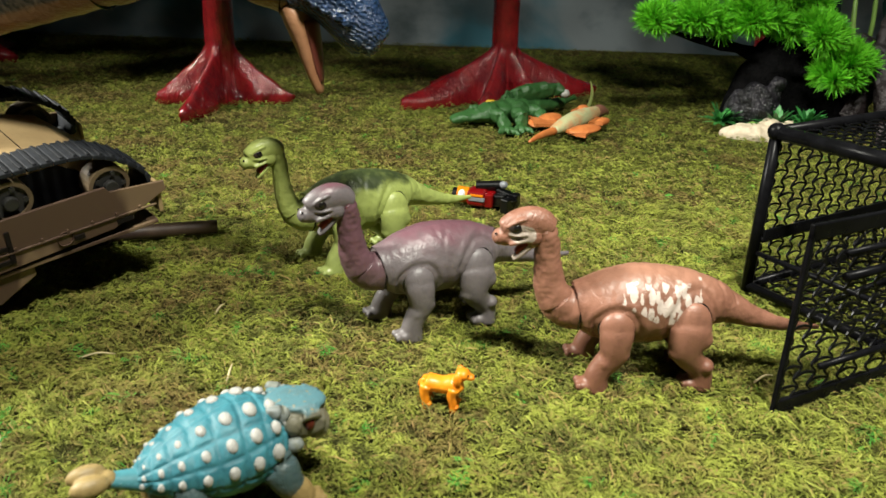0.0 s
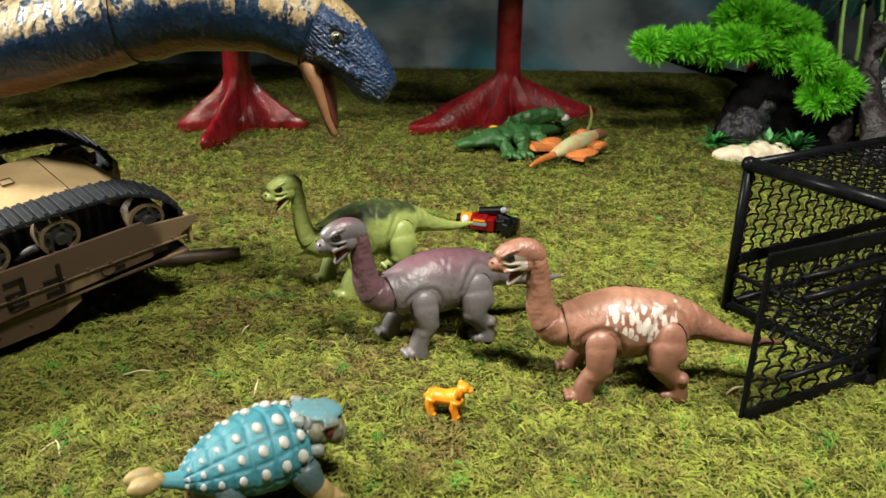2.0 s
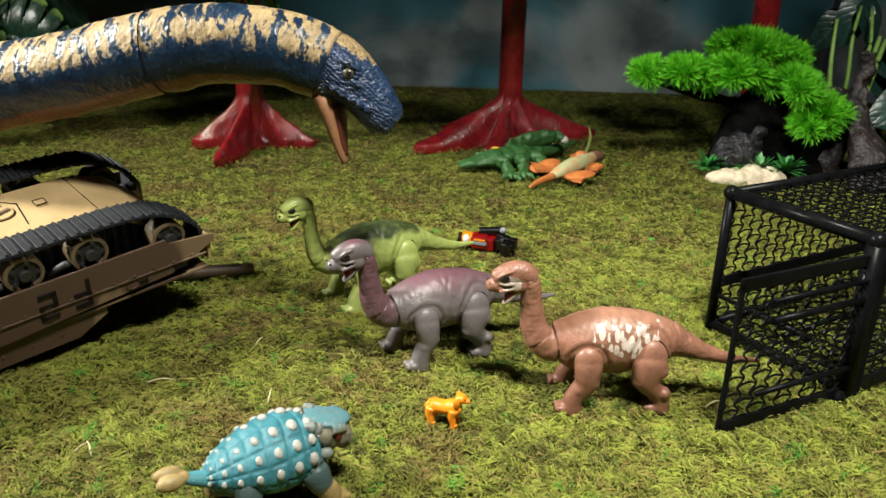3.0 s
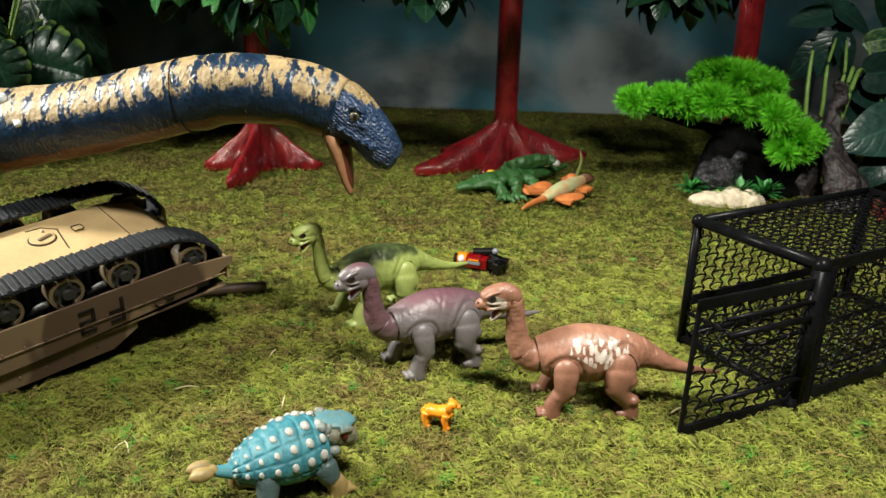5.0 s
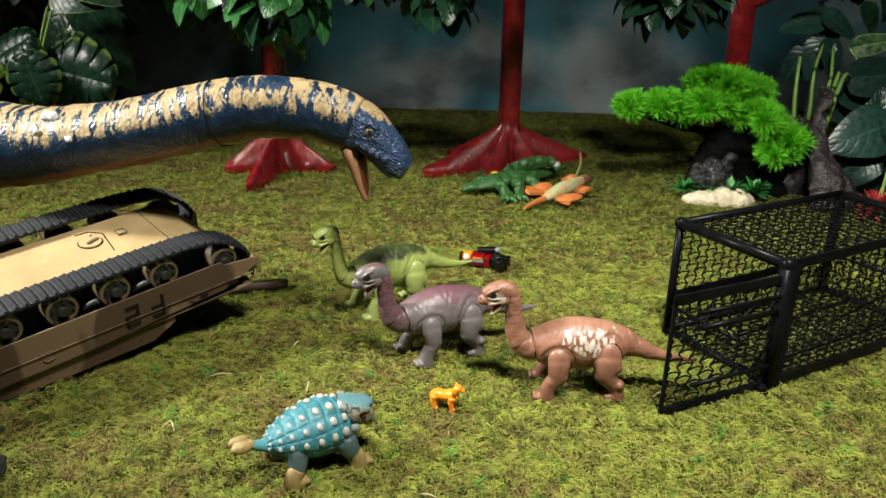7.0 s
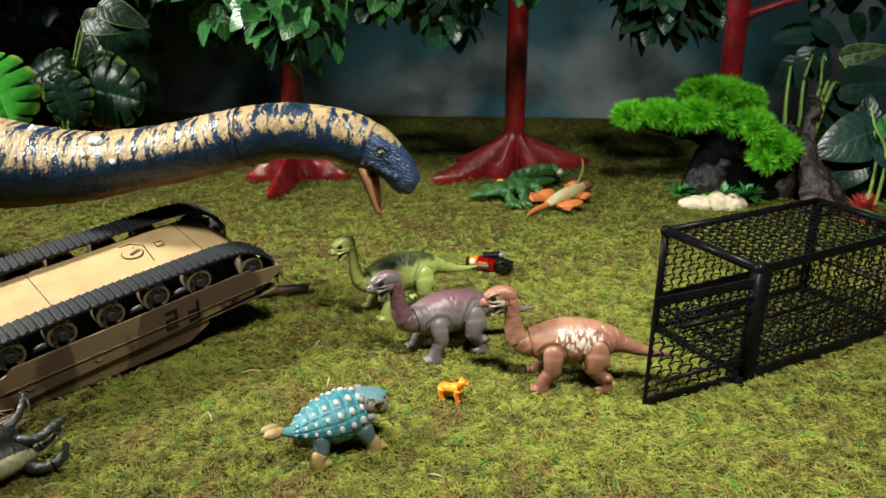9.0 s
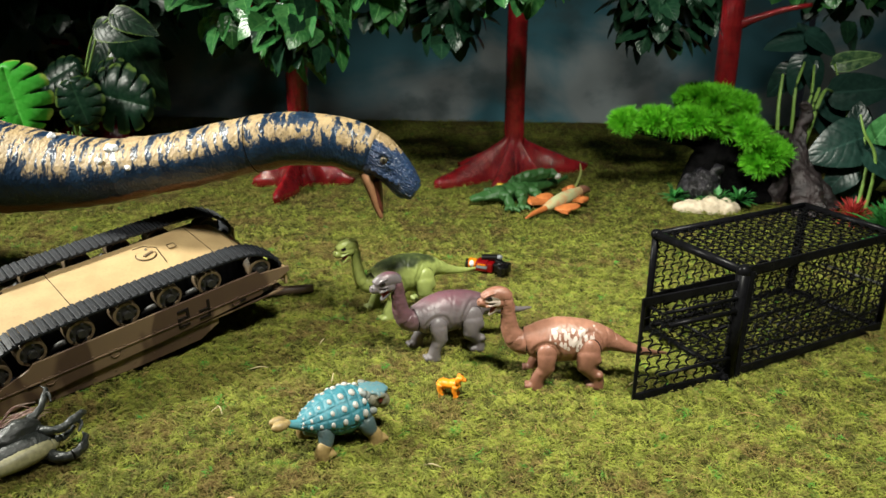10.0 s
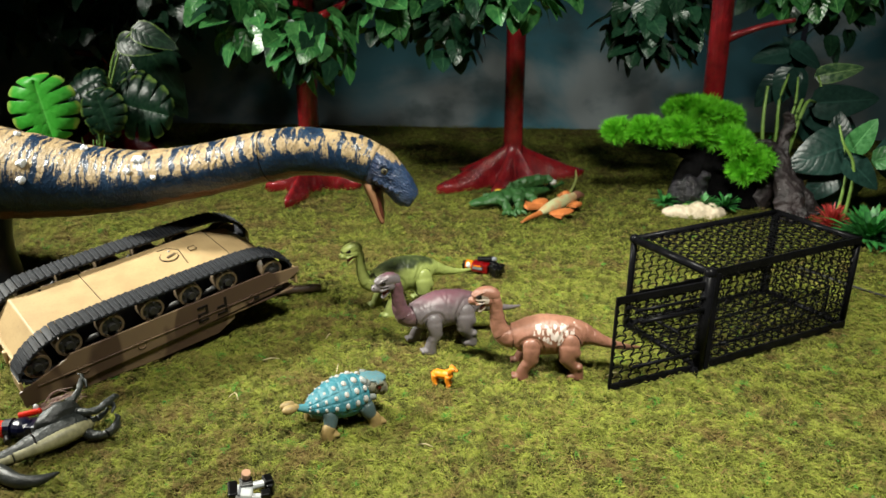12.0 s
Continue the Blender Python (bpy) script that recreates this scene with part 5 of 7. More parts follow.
def cage(m, door_turn):
    """A steel trap cage: length along +x from the open front, near side at y = 0, far side at y = width."""
    toy = thing("cage", m, "black wire trap cage with its door swung open", "cage")
    L, W, H = 0.244, 0.122, 0.1165
    bars = []
    for y in (0, W):
        bars += [((0, y, 0.004), (L, y, 0.004), 0.0034), ((0, y, H), (L, y, H), 0.0040)]
    for x in (0, L):
        bars += [((x, 0, 0.004), (x, W, 0.004), 0.0034), ((x, 0, H), (x, W, H), 0.0050 if x == 0 else 0.0040)]
        for y in (0, W):
            bars.append(((x, y, 0.0), (x, y, H), 0.0068 if (x == 0 and y == 0) else (0.0055 if (x == L and y == W) else 0.0040)))
    for a, b, r in bars:
        part("bar", rod(bmesh.new(), a, b, r, None, 10), BLACK, toy)
    for x, y, turn in ((0.0035, -0.0030, -20), (L - 0.003, W - 0.003, 30)):
        part("post", box(bmesh.new(), (0, 0, H / 2), (0.0145, 0.0026, H), pose(x, y, 0, 0, 0, turn), 0.0006), BLACK, toy, "flat black corner post", smooth=False)
    for z0, d in ((H + 0.0012, 0.0046), (0.006, 0.0046)):
        part("strip", box(bmesh.new(), (L / 2, -0.0036, z0), (L, 0.0022, 2 * d), None, 0.0005), BLACK, toy, "flat black edging strip", smooth=False)
    part("strip", box(bmesh.new(), (L / 2, W - 0.006, 0.0440), (L, 0.0020, 0.0085), None, 0.0005), BLACK, toy, "flat black inner strip", smooth=False)
    part("corner_cap", ball(bmesh.new(), (0, 0, H), 0.0072, 14), BLACK, toy)
    part("corner_cap", ball(bmesh.new(), (0, W, H), 0.0062, 14), BLACK, toy)
    near = part("mesh_panel", wavy_panel(L, H - 0.004), BLACK, toy, "waved wire mesh side", smooth=False)
    near.matrix_basis = pose(0, 0, 0.004)
    back = shared("mesh_panel", near.data, toy, pose(0, W, 0.004), "waved wire mesh side")
    end = part("mesh_panel", wavy_panel(W, H - 0.004), BLACK, toy, "waved wire mesh end", smooth=False)
    end.matrix_basis = pose(L, 0, 0.004, 0, 0, 90)
    top = part("mesh_panel", wavy_panel(L, W), BLACK, toy, "waved wire mesh top", smooth=False)
    top.matrix_basis = pose(0, 0, H, -90, 0, 0)
    floor = shared("mesh_panel", top.data, toy, pose(0, 0, 0.005, -90, 0, 0), "waved wire mesh floor")
    # inner rails, treadle and latch rod
    for a, b, r in (((0, 0.004, 0.022), (L, 0.004, 0.022), 0.0016), ((0.0, W - 0.004, 0.040), (L, W - 0.004, 0.040), 0.0022), ((0.10, 0.02, 0.030), (0.235, 0.02, 0.050), 0.0014),
                    ((0.235, 0.02, 0.008), (0.235, 0.02, 0.050), 0.0014), ((0.235, 0.02, 0.050), (0.235, W - 0.02, 0.050), 0.0014), ((0.0, W * 0.25, 0.030), (0.0, W * 0.98, 0.030), 0.0020)):
        part("rail", rod(bmesh.new(), a, b, r, None, 8), BLACK, toy)
    part("treadle", rod(bmesh.new(), (0.02, W * 0.55, 0.012), (0.22, W * 0.55, 0.016), 0.0022, None, 8), BLACK, toy, "trigger rod over the floor")
    bm = bmesh.new()
    ball(bm, (-0.008, -0.003, 0.001), (0.0055, 0.0045, 0.0045), 12)
    box(bm, (-0.004, -0.002, 0.003), (0.012, 0.006, 0.006), None, 0.001)
    part("foot", bm, BLACK, toy, "small black foot", smooth=False)
    # door, hung on the near front post
    door = thing("door", pose(-0.002, 0, 0.0, 0, 0, door_turn), "", "")
    door.parent = toy
    for key in ("label", "category", "group", "kind"):
        if key in door:
            del door[key]
    tagged(door, "open wire door swung outwards")
    DW, DH = 0.117, 0.104
    for a, b in (((0, 0, 0.003), (DW, 0, 0.003)), ((0, 0, DH), (DW, 0, DH)), ((DW, 0, 0.003), (DW, 0, DH))):
        thick = 0.0042 if a[2] == b[2] else 0.0012
        part("bar", box(bmesh.new(), tuple((p + q) / 2 for p, q in zip(a, b)), (abs(a[0] - b[0]) + 0.003, 0.003, abs(a[2] - b[2]) + 2 * thick), None, 0.0006), BLACK, door, smooth=False)
    pan = part("mesh_panel", wavy_panel(DW, DH - 0.004), BLACK, door, smooth=False)
    pan.matrix_basis = pose(0, 0, 0.003)
    part("latch_bar", rod(bmesh.new(), (0.004, 0.003, 0.090), (DW - 0.026, 0.003, 0.090), 0.0018), BLACK, door)
    part("latch_bar", rod(bmesh.new(), (0.004, 0.003, 0.076), (DW - 0.030, 0.003, 0.076), 0.0026), BLACK, door)
    part("latch_bar", rod(bmesh.new(), (0.0, 0.003, 0.024), (DW - 0.026, 0.003, 0.024), 0.0020), BLACK, door)
    return toy


cage(pose(0.3195, 0.5085, 0.0, 0, 0, 38.5), 176.0)
bm = tube(bmesh.new(), [(0.500, 0.86, 0.004, 0.0017), (0.560, 0.800, 0.003, 0.0017), (0.590, 0.774, 0.003, 0.0017), (0.640, 0.735, 0.003, 0.0017), (0.76, 0.66, 0.003, 0.0017)], 8, 4, (0, 0, 1))
tagged(part("cable", bm, BLACK_DULL, None), "thin black cable lying on the moss", "cable")


# ---- trees ----
def leaf_mesh(name, ln, wd, material, curl=0.25, fold=0.25, lobes=0, nu=9, nv=5, tip=1.0):
    """A leaf along +x from its stalk, +z its upper face, with a folded midrib and a drooping tip."""
    bm = bmesh.new()
    uv = bm.loops.layers.uv.verify()
    grid = []
    for i in range(nu):
        u = i / (nu - 1)
        half = wd * 0.5 * (math.sin(math.pi * min(u ** 0.66, 1)) ** 0.62 * (1 - 0.25 * u * tip) + 0.015)
        if lobes:
            half *= 1 + 0.055 * math.sin(i * 2.1)
        row = []
        for j in range(nv):
            v = j / (nv - 1) * 2 - 1
            back = -0.10 * ln * abs(v) * (1 - u)
            row.append(bm.verts.new((u * ln + back, v * half, abs(v) * half * fold - curl * ln * u * u - 0.10 * half * v * v)))
        grid.append(row)
    for i in range(nu - 1):
        for j in range(nv - 1):
            f = bm.faces.new((grid[i][j], grid[i + 1][j], grid[i + 1][j + 1], grid[i][j + 1]))
            for loop, (a, b) in zip(f.loops, ((i, j), (i + 1, j), (i + 1, j + 1), (i, j + 1))):
                loop[uv].uv = (a / (nu - 1), b / (nv - 1))
    return mesh_of(name, bm, material)


LEAVES = [leaf_mesh("leaf", 0.044, 0.043, LEAF_DARK, c, f, 1, 13, 5) for c, f in ((0.15, 0.2), (0.35, 0.3), (0.5, 0.15), (0.05, 0.35))]
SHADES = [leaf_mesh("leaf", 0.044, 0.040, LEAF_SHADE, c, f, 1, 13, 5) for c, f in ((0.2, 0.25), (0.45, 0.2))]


def flared_trunk(r0, reach, top, tips, lean=(0, 0), seg=150):
    """A trunk whose foot spreads into webbed roots; tips are (angle, length) of each root."""
    bm = bmesh.new()
    heights = [-0.006, 0.0, 0.004, 0.008, 0.012, 0.017, 0.022, 0.028, 0.034, 0.041, 0.048, 0.056, 0.064, 0.073, 0.082, 0.093, 0.105, 0.12, 0.14, 0.17, 0.2, 0.27, 0.35, 0.45]
    heights = [h for h in heights if h < top] + [top]
    rings = []
    for h in heights:
        ring = []
        for i in range(seg):
            a = 2 * math.pi * i / seg
            far = reach
            for deg, length in tips:
                off = abs((a - radians(deg) + math.pi) % (2 * math.pi) - math.pi)
                far = max(far, reach + (length - reach) * max(0.0, 1 - (off / 0.42)) ** 1.2)
            k = max(0.0, 1 - max(h - 0.008, 0) / 0.062)
            r = r0 + (reach - r0) * k ** 2.5 + (far - reach) * k ** 1.12
            k = k ** 1.5
            r *= 1 + 0.09 * noise.noise((math.cos(a) * 3, math.sin(a) * 3, h * 20)) * (0.3 + k) + 0.05 * math.sin(a * 17 + 3 * math.sin(a * 5)) * k
            r *= 1 + 0.03 * noise.noise((math.cos(a) * 2, math.sin(a) * 2, h * 14 + 5))
            gouge = 1 - abs(noise.noise((math.cos(a) * r * 95, math.sin(a) * r * 95, h * 45 + 3)))
            r += (0.0085 * k + 0.0010) * (gouge ** 3 - 0.5)
            ring.append(bm.verts.new((r * math.cos(a) + lean[0] * max(h, 0), r * math.sin(a) + lean[1] * max(h, 0), h)))
        rings.append(ring)
    for lo, hi in zip(rings, rings[1:]):
        for i in range(seg):
            bm.faces.new((lo[i], lo[(i + 1) % seg], hi[(i + 1) % seg], hi[i]))
    bm.faces.new(rings[0]), bm.faces.new(rings[-1])
    return bm


def tree(x, y, r0, tips, clumps, branches, seed, lean=(0, 0), top=0.62):
    """clumps: (centre relative to the foot, spread, how many leaves, 1 for leaves with shade put into their colour)."""
    toy = thing("model_tree", Matrix.Translation((x, y, 0)), "model tree with a glossy dark-red trunk and green leaves", "model tree", "red-trunked model trees")
    part("trunk", flared_trunk(r0, r0 * 1.6, top, tips, lean), BARK_RED, toy, "glossy dark-red trunk with spread roots")
    for rows in branches:
        part("branch", tube(bmesh.new(), rows, 10, 4, (0, 1, 0)), BARK_RED, toy, "dark-red branch")
    rng = random.Random(seed)
    for (cx, cy, cz), (sx, sy, sz), count, dark in clumps:
        for _ in range(int(count * 1.1)):
            d = Vector((rng.gauss(0, 1), rng.gauss(0, 1), rng.gauss(0, 1))).normalized() * rng.uniform(0.45, 1.0) ** 0.5
            at = Vector((cx + d.x * sx, cy + d.y * sy, cz + d.z * sz))
            k = rng.uniform(0.75, 1.2)
            yaw = math.degrees(math.atan2(d.y, d.x)) + rng.uniform(-50, 50)
            m = Matrix.Translation(at) @ pose(0, 0, 0, rng.uniform(-35, 35), rng.uniform(5, 75), yaw) @ Matrix.Diagonal((k, k, k, 1))
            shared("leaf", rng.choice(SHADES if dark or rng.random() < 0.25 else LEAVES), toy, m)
    return toy


tree(-0.352, 1.13, 0.0195, ((-88, 0.150), (-150, 0.098), (5, 0.098), (70, 0.08), (140, 0.09)),
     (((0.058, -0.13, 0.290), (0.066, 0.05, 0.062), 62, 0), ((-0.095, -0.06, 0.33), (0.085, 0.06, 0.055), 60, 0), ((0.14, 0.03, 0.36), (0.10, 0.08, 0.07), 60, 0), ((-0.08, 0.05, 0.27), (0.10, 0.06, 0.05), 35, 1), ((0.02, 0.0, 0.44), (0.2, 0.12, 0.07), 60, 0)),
     ([(-0.005, 0, 0.33, 0.010), (-0.06, -0.01, 0.315, 0.007), (-0.10, -0.02, 0.30, 0.004)], [(0.01, 0, 0.31, 0.010), (0.07, -0.01, 0.34, 0.007), (0.13, -0.02, 0.37, 0.004)]), 11, (0.0, 0.0))
tree(0.032, 1.27, 0.0190, ((-138, 0.200), (-102, 0.125), (28, 0.175), (-45, 0.10), (100, 0.09), (165, 0.11)),
     (((0.0, -0.22, 0.385), (0.095, 0.06, 0.05), 55, 0), ((-0.10, -0.15, 0.315), (0.055, 0.04, 0.055), 32, 1), ((-0.13, -0.10, 0.37), (0.08, 0.06, 0.06), 40, 0), ((0.0, 0.02, 0.46), (0.18, 0.12, 0.07), 60, 0)),
     ([(0, 0, 0.34, 0.010), (-0.06, -0.06, 0.36, 0.007), (-0.12, -0.10, 0.37, 0.004)],), 12, (-0.012, 0.0))
tree(0.416, 1.305, 0.0195, ((-90, 0.045), (-160, 0.036), (-20, 0.07), (60, 0.07), (140, 0.04)),
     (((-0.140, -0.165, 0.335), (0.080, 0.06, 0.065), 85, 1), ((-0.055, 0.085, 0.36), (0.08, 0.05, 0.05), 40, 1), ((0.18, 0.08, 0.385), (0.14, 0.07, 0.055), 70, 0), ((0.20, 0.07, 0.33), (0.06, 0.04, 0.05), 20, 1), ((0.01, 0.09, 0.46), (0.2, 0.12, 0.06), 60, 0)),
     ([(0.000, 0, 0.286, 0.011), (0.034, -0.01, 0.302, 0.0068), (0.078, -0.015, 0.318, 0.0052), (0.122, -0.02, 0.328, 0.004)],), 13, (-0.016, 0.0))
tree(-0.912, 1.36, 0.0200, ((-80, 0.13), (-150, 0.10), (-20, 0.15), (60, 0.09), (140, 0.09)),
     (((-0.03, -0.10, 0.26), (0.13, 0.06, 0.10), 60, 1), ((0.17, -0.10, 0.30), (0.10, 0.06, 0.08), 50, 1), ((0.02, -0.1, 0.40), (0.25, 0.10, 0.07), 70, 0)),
     ([(0, 0, 0.205, 0.010), (-0.07, -0.02, 0.215, 0.006)],), 14)


# ---- leafy plants ----
def stalk(parent, rows, material=STEM):
    return part("stem", tube(bmesh.new(), rows, 8, 5, (0, 1, 0)), material, parent, "curved green stem")


def aim(base, tip, roll=0.0):
    """A leaf's pose, stalk at base and pointing to tip, its upper face to the open side of the table."""
    d = (Vector(tip) - Vector(base)).normalized()
    face = Vector((0.12, -0.80, 0.58))
    up = (face - d * face.dot(d)).normalized()
    m = Matrix((d, up.cross(d), up)).transposed().to_4x4()
    return Matrix.Translation(base) @ m @ pose(0, 0, 0, (roll + 55) * 0.8)


def monstera_mesh(size, material):
    """A broad notched leaf with finger-like cuts, stalk at the origin, tip along +x."""
    bm = bmesh.new()
    uv = bm.loops.layers.uv.verify()
    half = 72
    for side in (-1, 1):
        ribs = []
        for i in range(half + 1):
            u = i / half
            a = u * math.pi
            r = size * (0.42 + 0.16 * math.sin(a)) * (1.0 - 0.12 * u)
            edge = Vector((size * 0.42 - math.cos(a) * size * 0.52, side * r * math.sin(a) ** 0.6 * 0.95, 0))
            root = Vector((size * (0.02 + 0.90 * u), 0, 0))
            slot = (u * 6.0 + 0.12 * side) % 1.0
            cut = 0.46 if slot > 0.84 and 0.10 < u < 0.93 else 1.0 - 0.10 * (2 * slot / 0.84 - 1) ** 4
            col = []
            for j in range(5):
                k = j / 4 * cut
                q = root.lerp(edge, k)
                q.z = 0.10 * size * math.sin(k * 1.6) - 0.22 * size * k * k - 0.10 * size * u * u + 0.02 * size * math.sin(slot * 3.1) * k
                col.append(bm.verts.new(q))
            ribs.append((u, col, cut))
        for (u0, c0, k0), (u1, c1, k1) in zip(ribs, ribs[1:]):
            for j in range(4):
                f = bm.faces.new((c0[j], c1[j], c1[j + 1], c0[j + 1]))
                for loop, (a, b) in zip(f.loops, ((u0, j * k0), (u1, j * k1), (u1, (j + 1) * k1), (u0, (j + 1) * k0))):
                    loop[uv].uv = (a, 0.5 + side * b / 8)
    return mesh_of("leaf", bm, material)


plant = thing("monstera_plant", Matrix.Translation((-0.80, 1.0, 0)), "plastic monstera plant with bright and dark notched leaves", "plant")
leaf = monstera_mesh(0.118, LEAF_MONSTERA)
shared("leaf", leaf, plant, aim((0.005, -0.05, 0.213), (0.030, -0.06, 0.113), -62), "bright green notched leaf with yellow edge")
stalk(plant, [(-0.01, 0, -0.005, 0.003), (-0.02, 0.0, 0.10, 0.0026), (-0.004, -0.02, 0.19, 0.0022), (0.005, -0.05, 0.213, 0.002)])
dark = [monstera_mesh(q, LEAF_EDGED) for q in (0.085, 0.125)]
dark += [leaf_mesh("leaf", 0.085, 0.050, LEAF_EDGED, 0.25, 0.2, 0, 13, 7), leaf_mesh("leaf", 0.13, 0.085, LEAF_SHADE, 0.2, 0.2, 0, 13, 7)]
for base, tip, roll, k in (((0.056, 0.05, 0.178), (0.084, 0.04, 0.103), -50, 0), ((0.060, 0.10, 0.152), (0.192, 0.09, 0.129), -25, 1), ((0.057, 0.12, 0.178), (0.136, 0.11, 0.171), -35, 0), ((0.088, 0.10, 0.267), (0.159, 0.09, 0.262), -35, 2), ((0.124, 0.10, 0.292), (0.208, 0.09, 0.266), -45, 2),
                           ((0.045, 0.20, 0.235), (0.184, 0.19, 0.215), -40, 3), ((0.084, 0.20, 0.215), (0.140, 0.19, 0.143), -55, 3), ((0.052, 0.08, 0.204), (-0.003, 0.06, 0.176), -45, 0), ((0.064, 0.15, 0.237), (0.045, 0.13, 0.184), -50, 2), ((0.10, 0.16, 0.26), (0.15, 0.15, 0.20), -50, 3), ((0.03, 0.12, 0.15), (0.02, 0.10, 0.08), -50, 0)):
    shared("leaf", dark[k], plant, aim(base, tip, roll), "dark green leaf with pale edge" if k == 2 else "dark green notched leaf" if k < 2 else "broad deep green leaf")
    stalk(plant, [(0.04, 0.06, -0.005, 0.0026), (0.045, 0.06, 0.08, 0.0022), ((0.045 + base[0]) / 2, base[1], base[2] * 0.85, 0.002), (*base, 0.0016)])
rng = random.Random(3)
for i in range(14):
    a = rng.uniform(0, 6.28)
    stalk(plant, [(0.06 + 0.02 * math.cos(a), 0.0, -0.005, 0.002), (0.06 + 0.03 * math.cos(a), -0.01, 0.05, 0.0018), (0.06 + 0.05 * math.cos(a), -0.02, 0.09 + 0.03 * rng.random(), 0.0008)])

plant = thing("broad_leaf_plant", Matrix.Translation((0.60, 1.20, 0)), "plastic plant with broad blue-green leaves on pale stems", "plant")
big = leaf_mesh("leaf", 0.100, 0.092, LEAF_BIG, 0.18, 0.10, 0, 15, 9)
long_leaf = leaf_mesh("leaf", 0.112, 0.072, LEAF_BIG, 0.12, 0.22, 0, 15, 9)
mid = leaf_mesh("leaf", 0.062, 0.046, LEAF_MID, 0.15, 0.2, 0, 11, 7)
low = leaf_mesh("leaf", 0.068, 0.056, LEAF_BIG, 0.3, 0.25, 0, 11, 7)
pale = leaf_mesh("leaf", 0.082, 0.040, LEAF_VARIEGATED, 0.2, 0.25, 0, 13, 7)
BROAD, FRESH = "broad blue-green leaf", "fresh green pointed leaf"
for me, base, tip, roll, lab in ((low, (-0.020, 0.16, 0.235), (-0.052, 0.15, 0.291), -60, BROAD), (low, (-0.050, 0.15, 0.263), (-0.105, 0.14, 0.258), -45, BROAD), (low, (-0.045, 0.15, 0.272), (0.008, 0.14, 0.250), -70, BROAD), (low, (-0.045, 0.13, 0.232), (-0.068, 0.11, 0.170), -35, BROAD), (low, (-0.043, 0.12, 0.232), (-0.014, 0.10, 0.172), -70, BROAD),
                                 (low, (-0.055, 0.16, 0.210), (-0.100, 0.15, 0.158), -50, BROAD), (pale, (0.008, 0.14, 0.222), (0.092, 0.13, 0.245), -30, "leaf mottled in pale and dark green"), (long_leaf, (0.001, 0.10, 0.176), (0.105, 0.09, 0.190), -20, BROAD), (long_leaf, (-0.007, 0.12, 0.160), (0.102, 0.11, 0.115), -45, BROAD),
                                 (long_leaf, (-0.017, 0.13, 0.162), (0.025, 0.12, 0.095), -60, BROAD), (long_leaf, (0.03, 0.13, 0.15), (0.11, 0.12, 0.08), -50, BROAD), (big, (0.030, -0.02, 0.122), (-0.060, -0.05, 0.088), -62, BROAD), (low, (0.028, -0.06, 0.104), (0.088, -0.09, 0.066), -50, BROAD), (mid, (0.033, -0.06, 0.125), (0.052, -0.07, 0.168), -70, FRESH),
                                 (low, (0.029, 0.02, 0.105), (0.029, 0.02, 0.176), -75, BROAD), (big, (0.05, 0.0, 0.09), (0.03, -0.02, 0.02), -60, BROAD), (low, (0.02, -0.02, 0.07), (-0.02, -0.04, 0.03), -50, BROAD), (big, (0.10, -0.02, 0.13), (0.15, -0.04, 0.07), -50, BROAD), (mid, (0.075, -0.05, 0.105), (0.12, -0.07, 0.13), -60, FRESH)):
    shared("leaf", me, plant, aim(base, tip, roll), lab)
for rows in ([(-0.090, 0.03, 0.06, 0.0038), (-0.102, 0.02, 0.121, 0.0036), (-0.104, 0.03, 0.166, 0.0032), (-0.100, 0.05, 0.212, 0.0026)], [(-0.078, 0.03, 0.08, 0.0032), (-0.079, 0.02, 0.130, 0.0032), (-0.080, 0.03, 0.190, 0.0028), (-0.06, 0.08, 0.23, 0.002)],
             [(-0.056, 0.02, 0.08, 0.0044), (-0.051, 0.01, 0.128, 0.0042), (-0.043, 0.02, 0.159, 0.0038), (-0.026, 0.05, 0.186, 0.003), (0.001, 0.10, 0.178, 0.002)], [(-0.06, 0.02, 0.09, 0.0040), (-0.055, 0.02, 0.140, 0.0040), (-0.046, 0.03, 0.169, 0.0036), (-0.036, 0.05, 0.190, 0.0028)],
             [(-0.055, 0.04, 0.10, 0.0034), (-0.053, 0.04, 0.157, 0.0032), (-0.047, 0.05, 0.182, 0.0028), (-0.040, 0.09, 0.225, 0.002)], [(0.040, -0.06, -0.004, 0.003), (0.040, -0.068, 0.07, 0.0028), (0.033, -0.07, 0.107, 0.0026), (0.013, -0.07, 0.137, 0.0022), (0.004, -0.06, 0.166, 0.0016)],
             [(0.03, -0.05, -0.004, 0.003), (0.036, -0.04, 0.07, 0.0028), (0.030, -0.02, 0.122, 0.002)], [(0.06, 0.06, -0.004, 0.004), (0.04, 0.10, 0.12, 0.003), (0.008, 0.14, 0.222, 0.002)]):
    stalk(plant, rows)


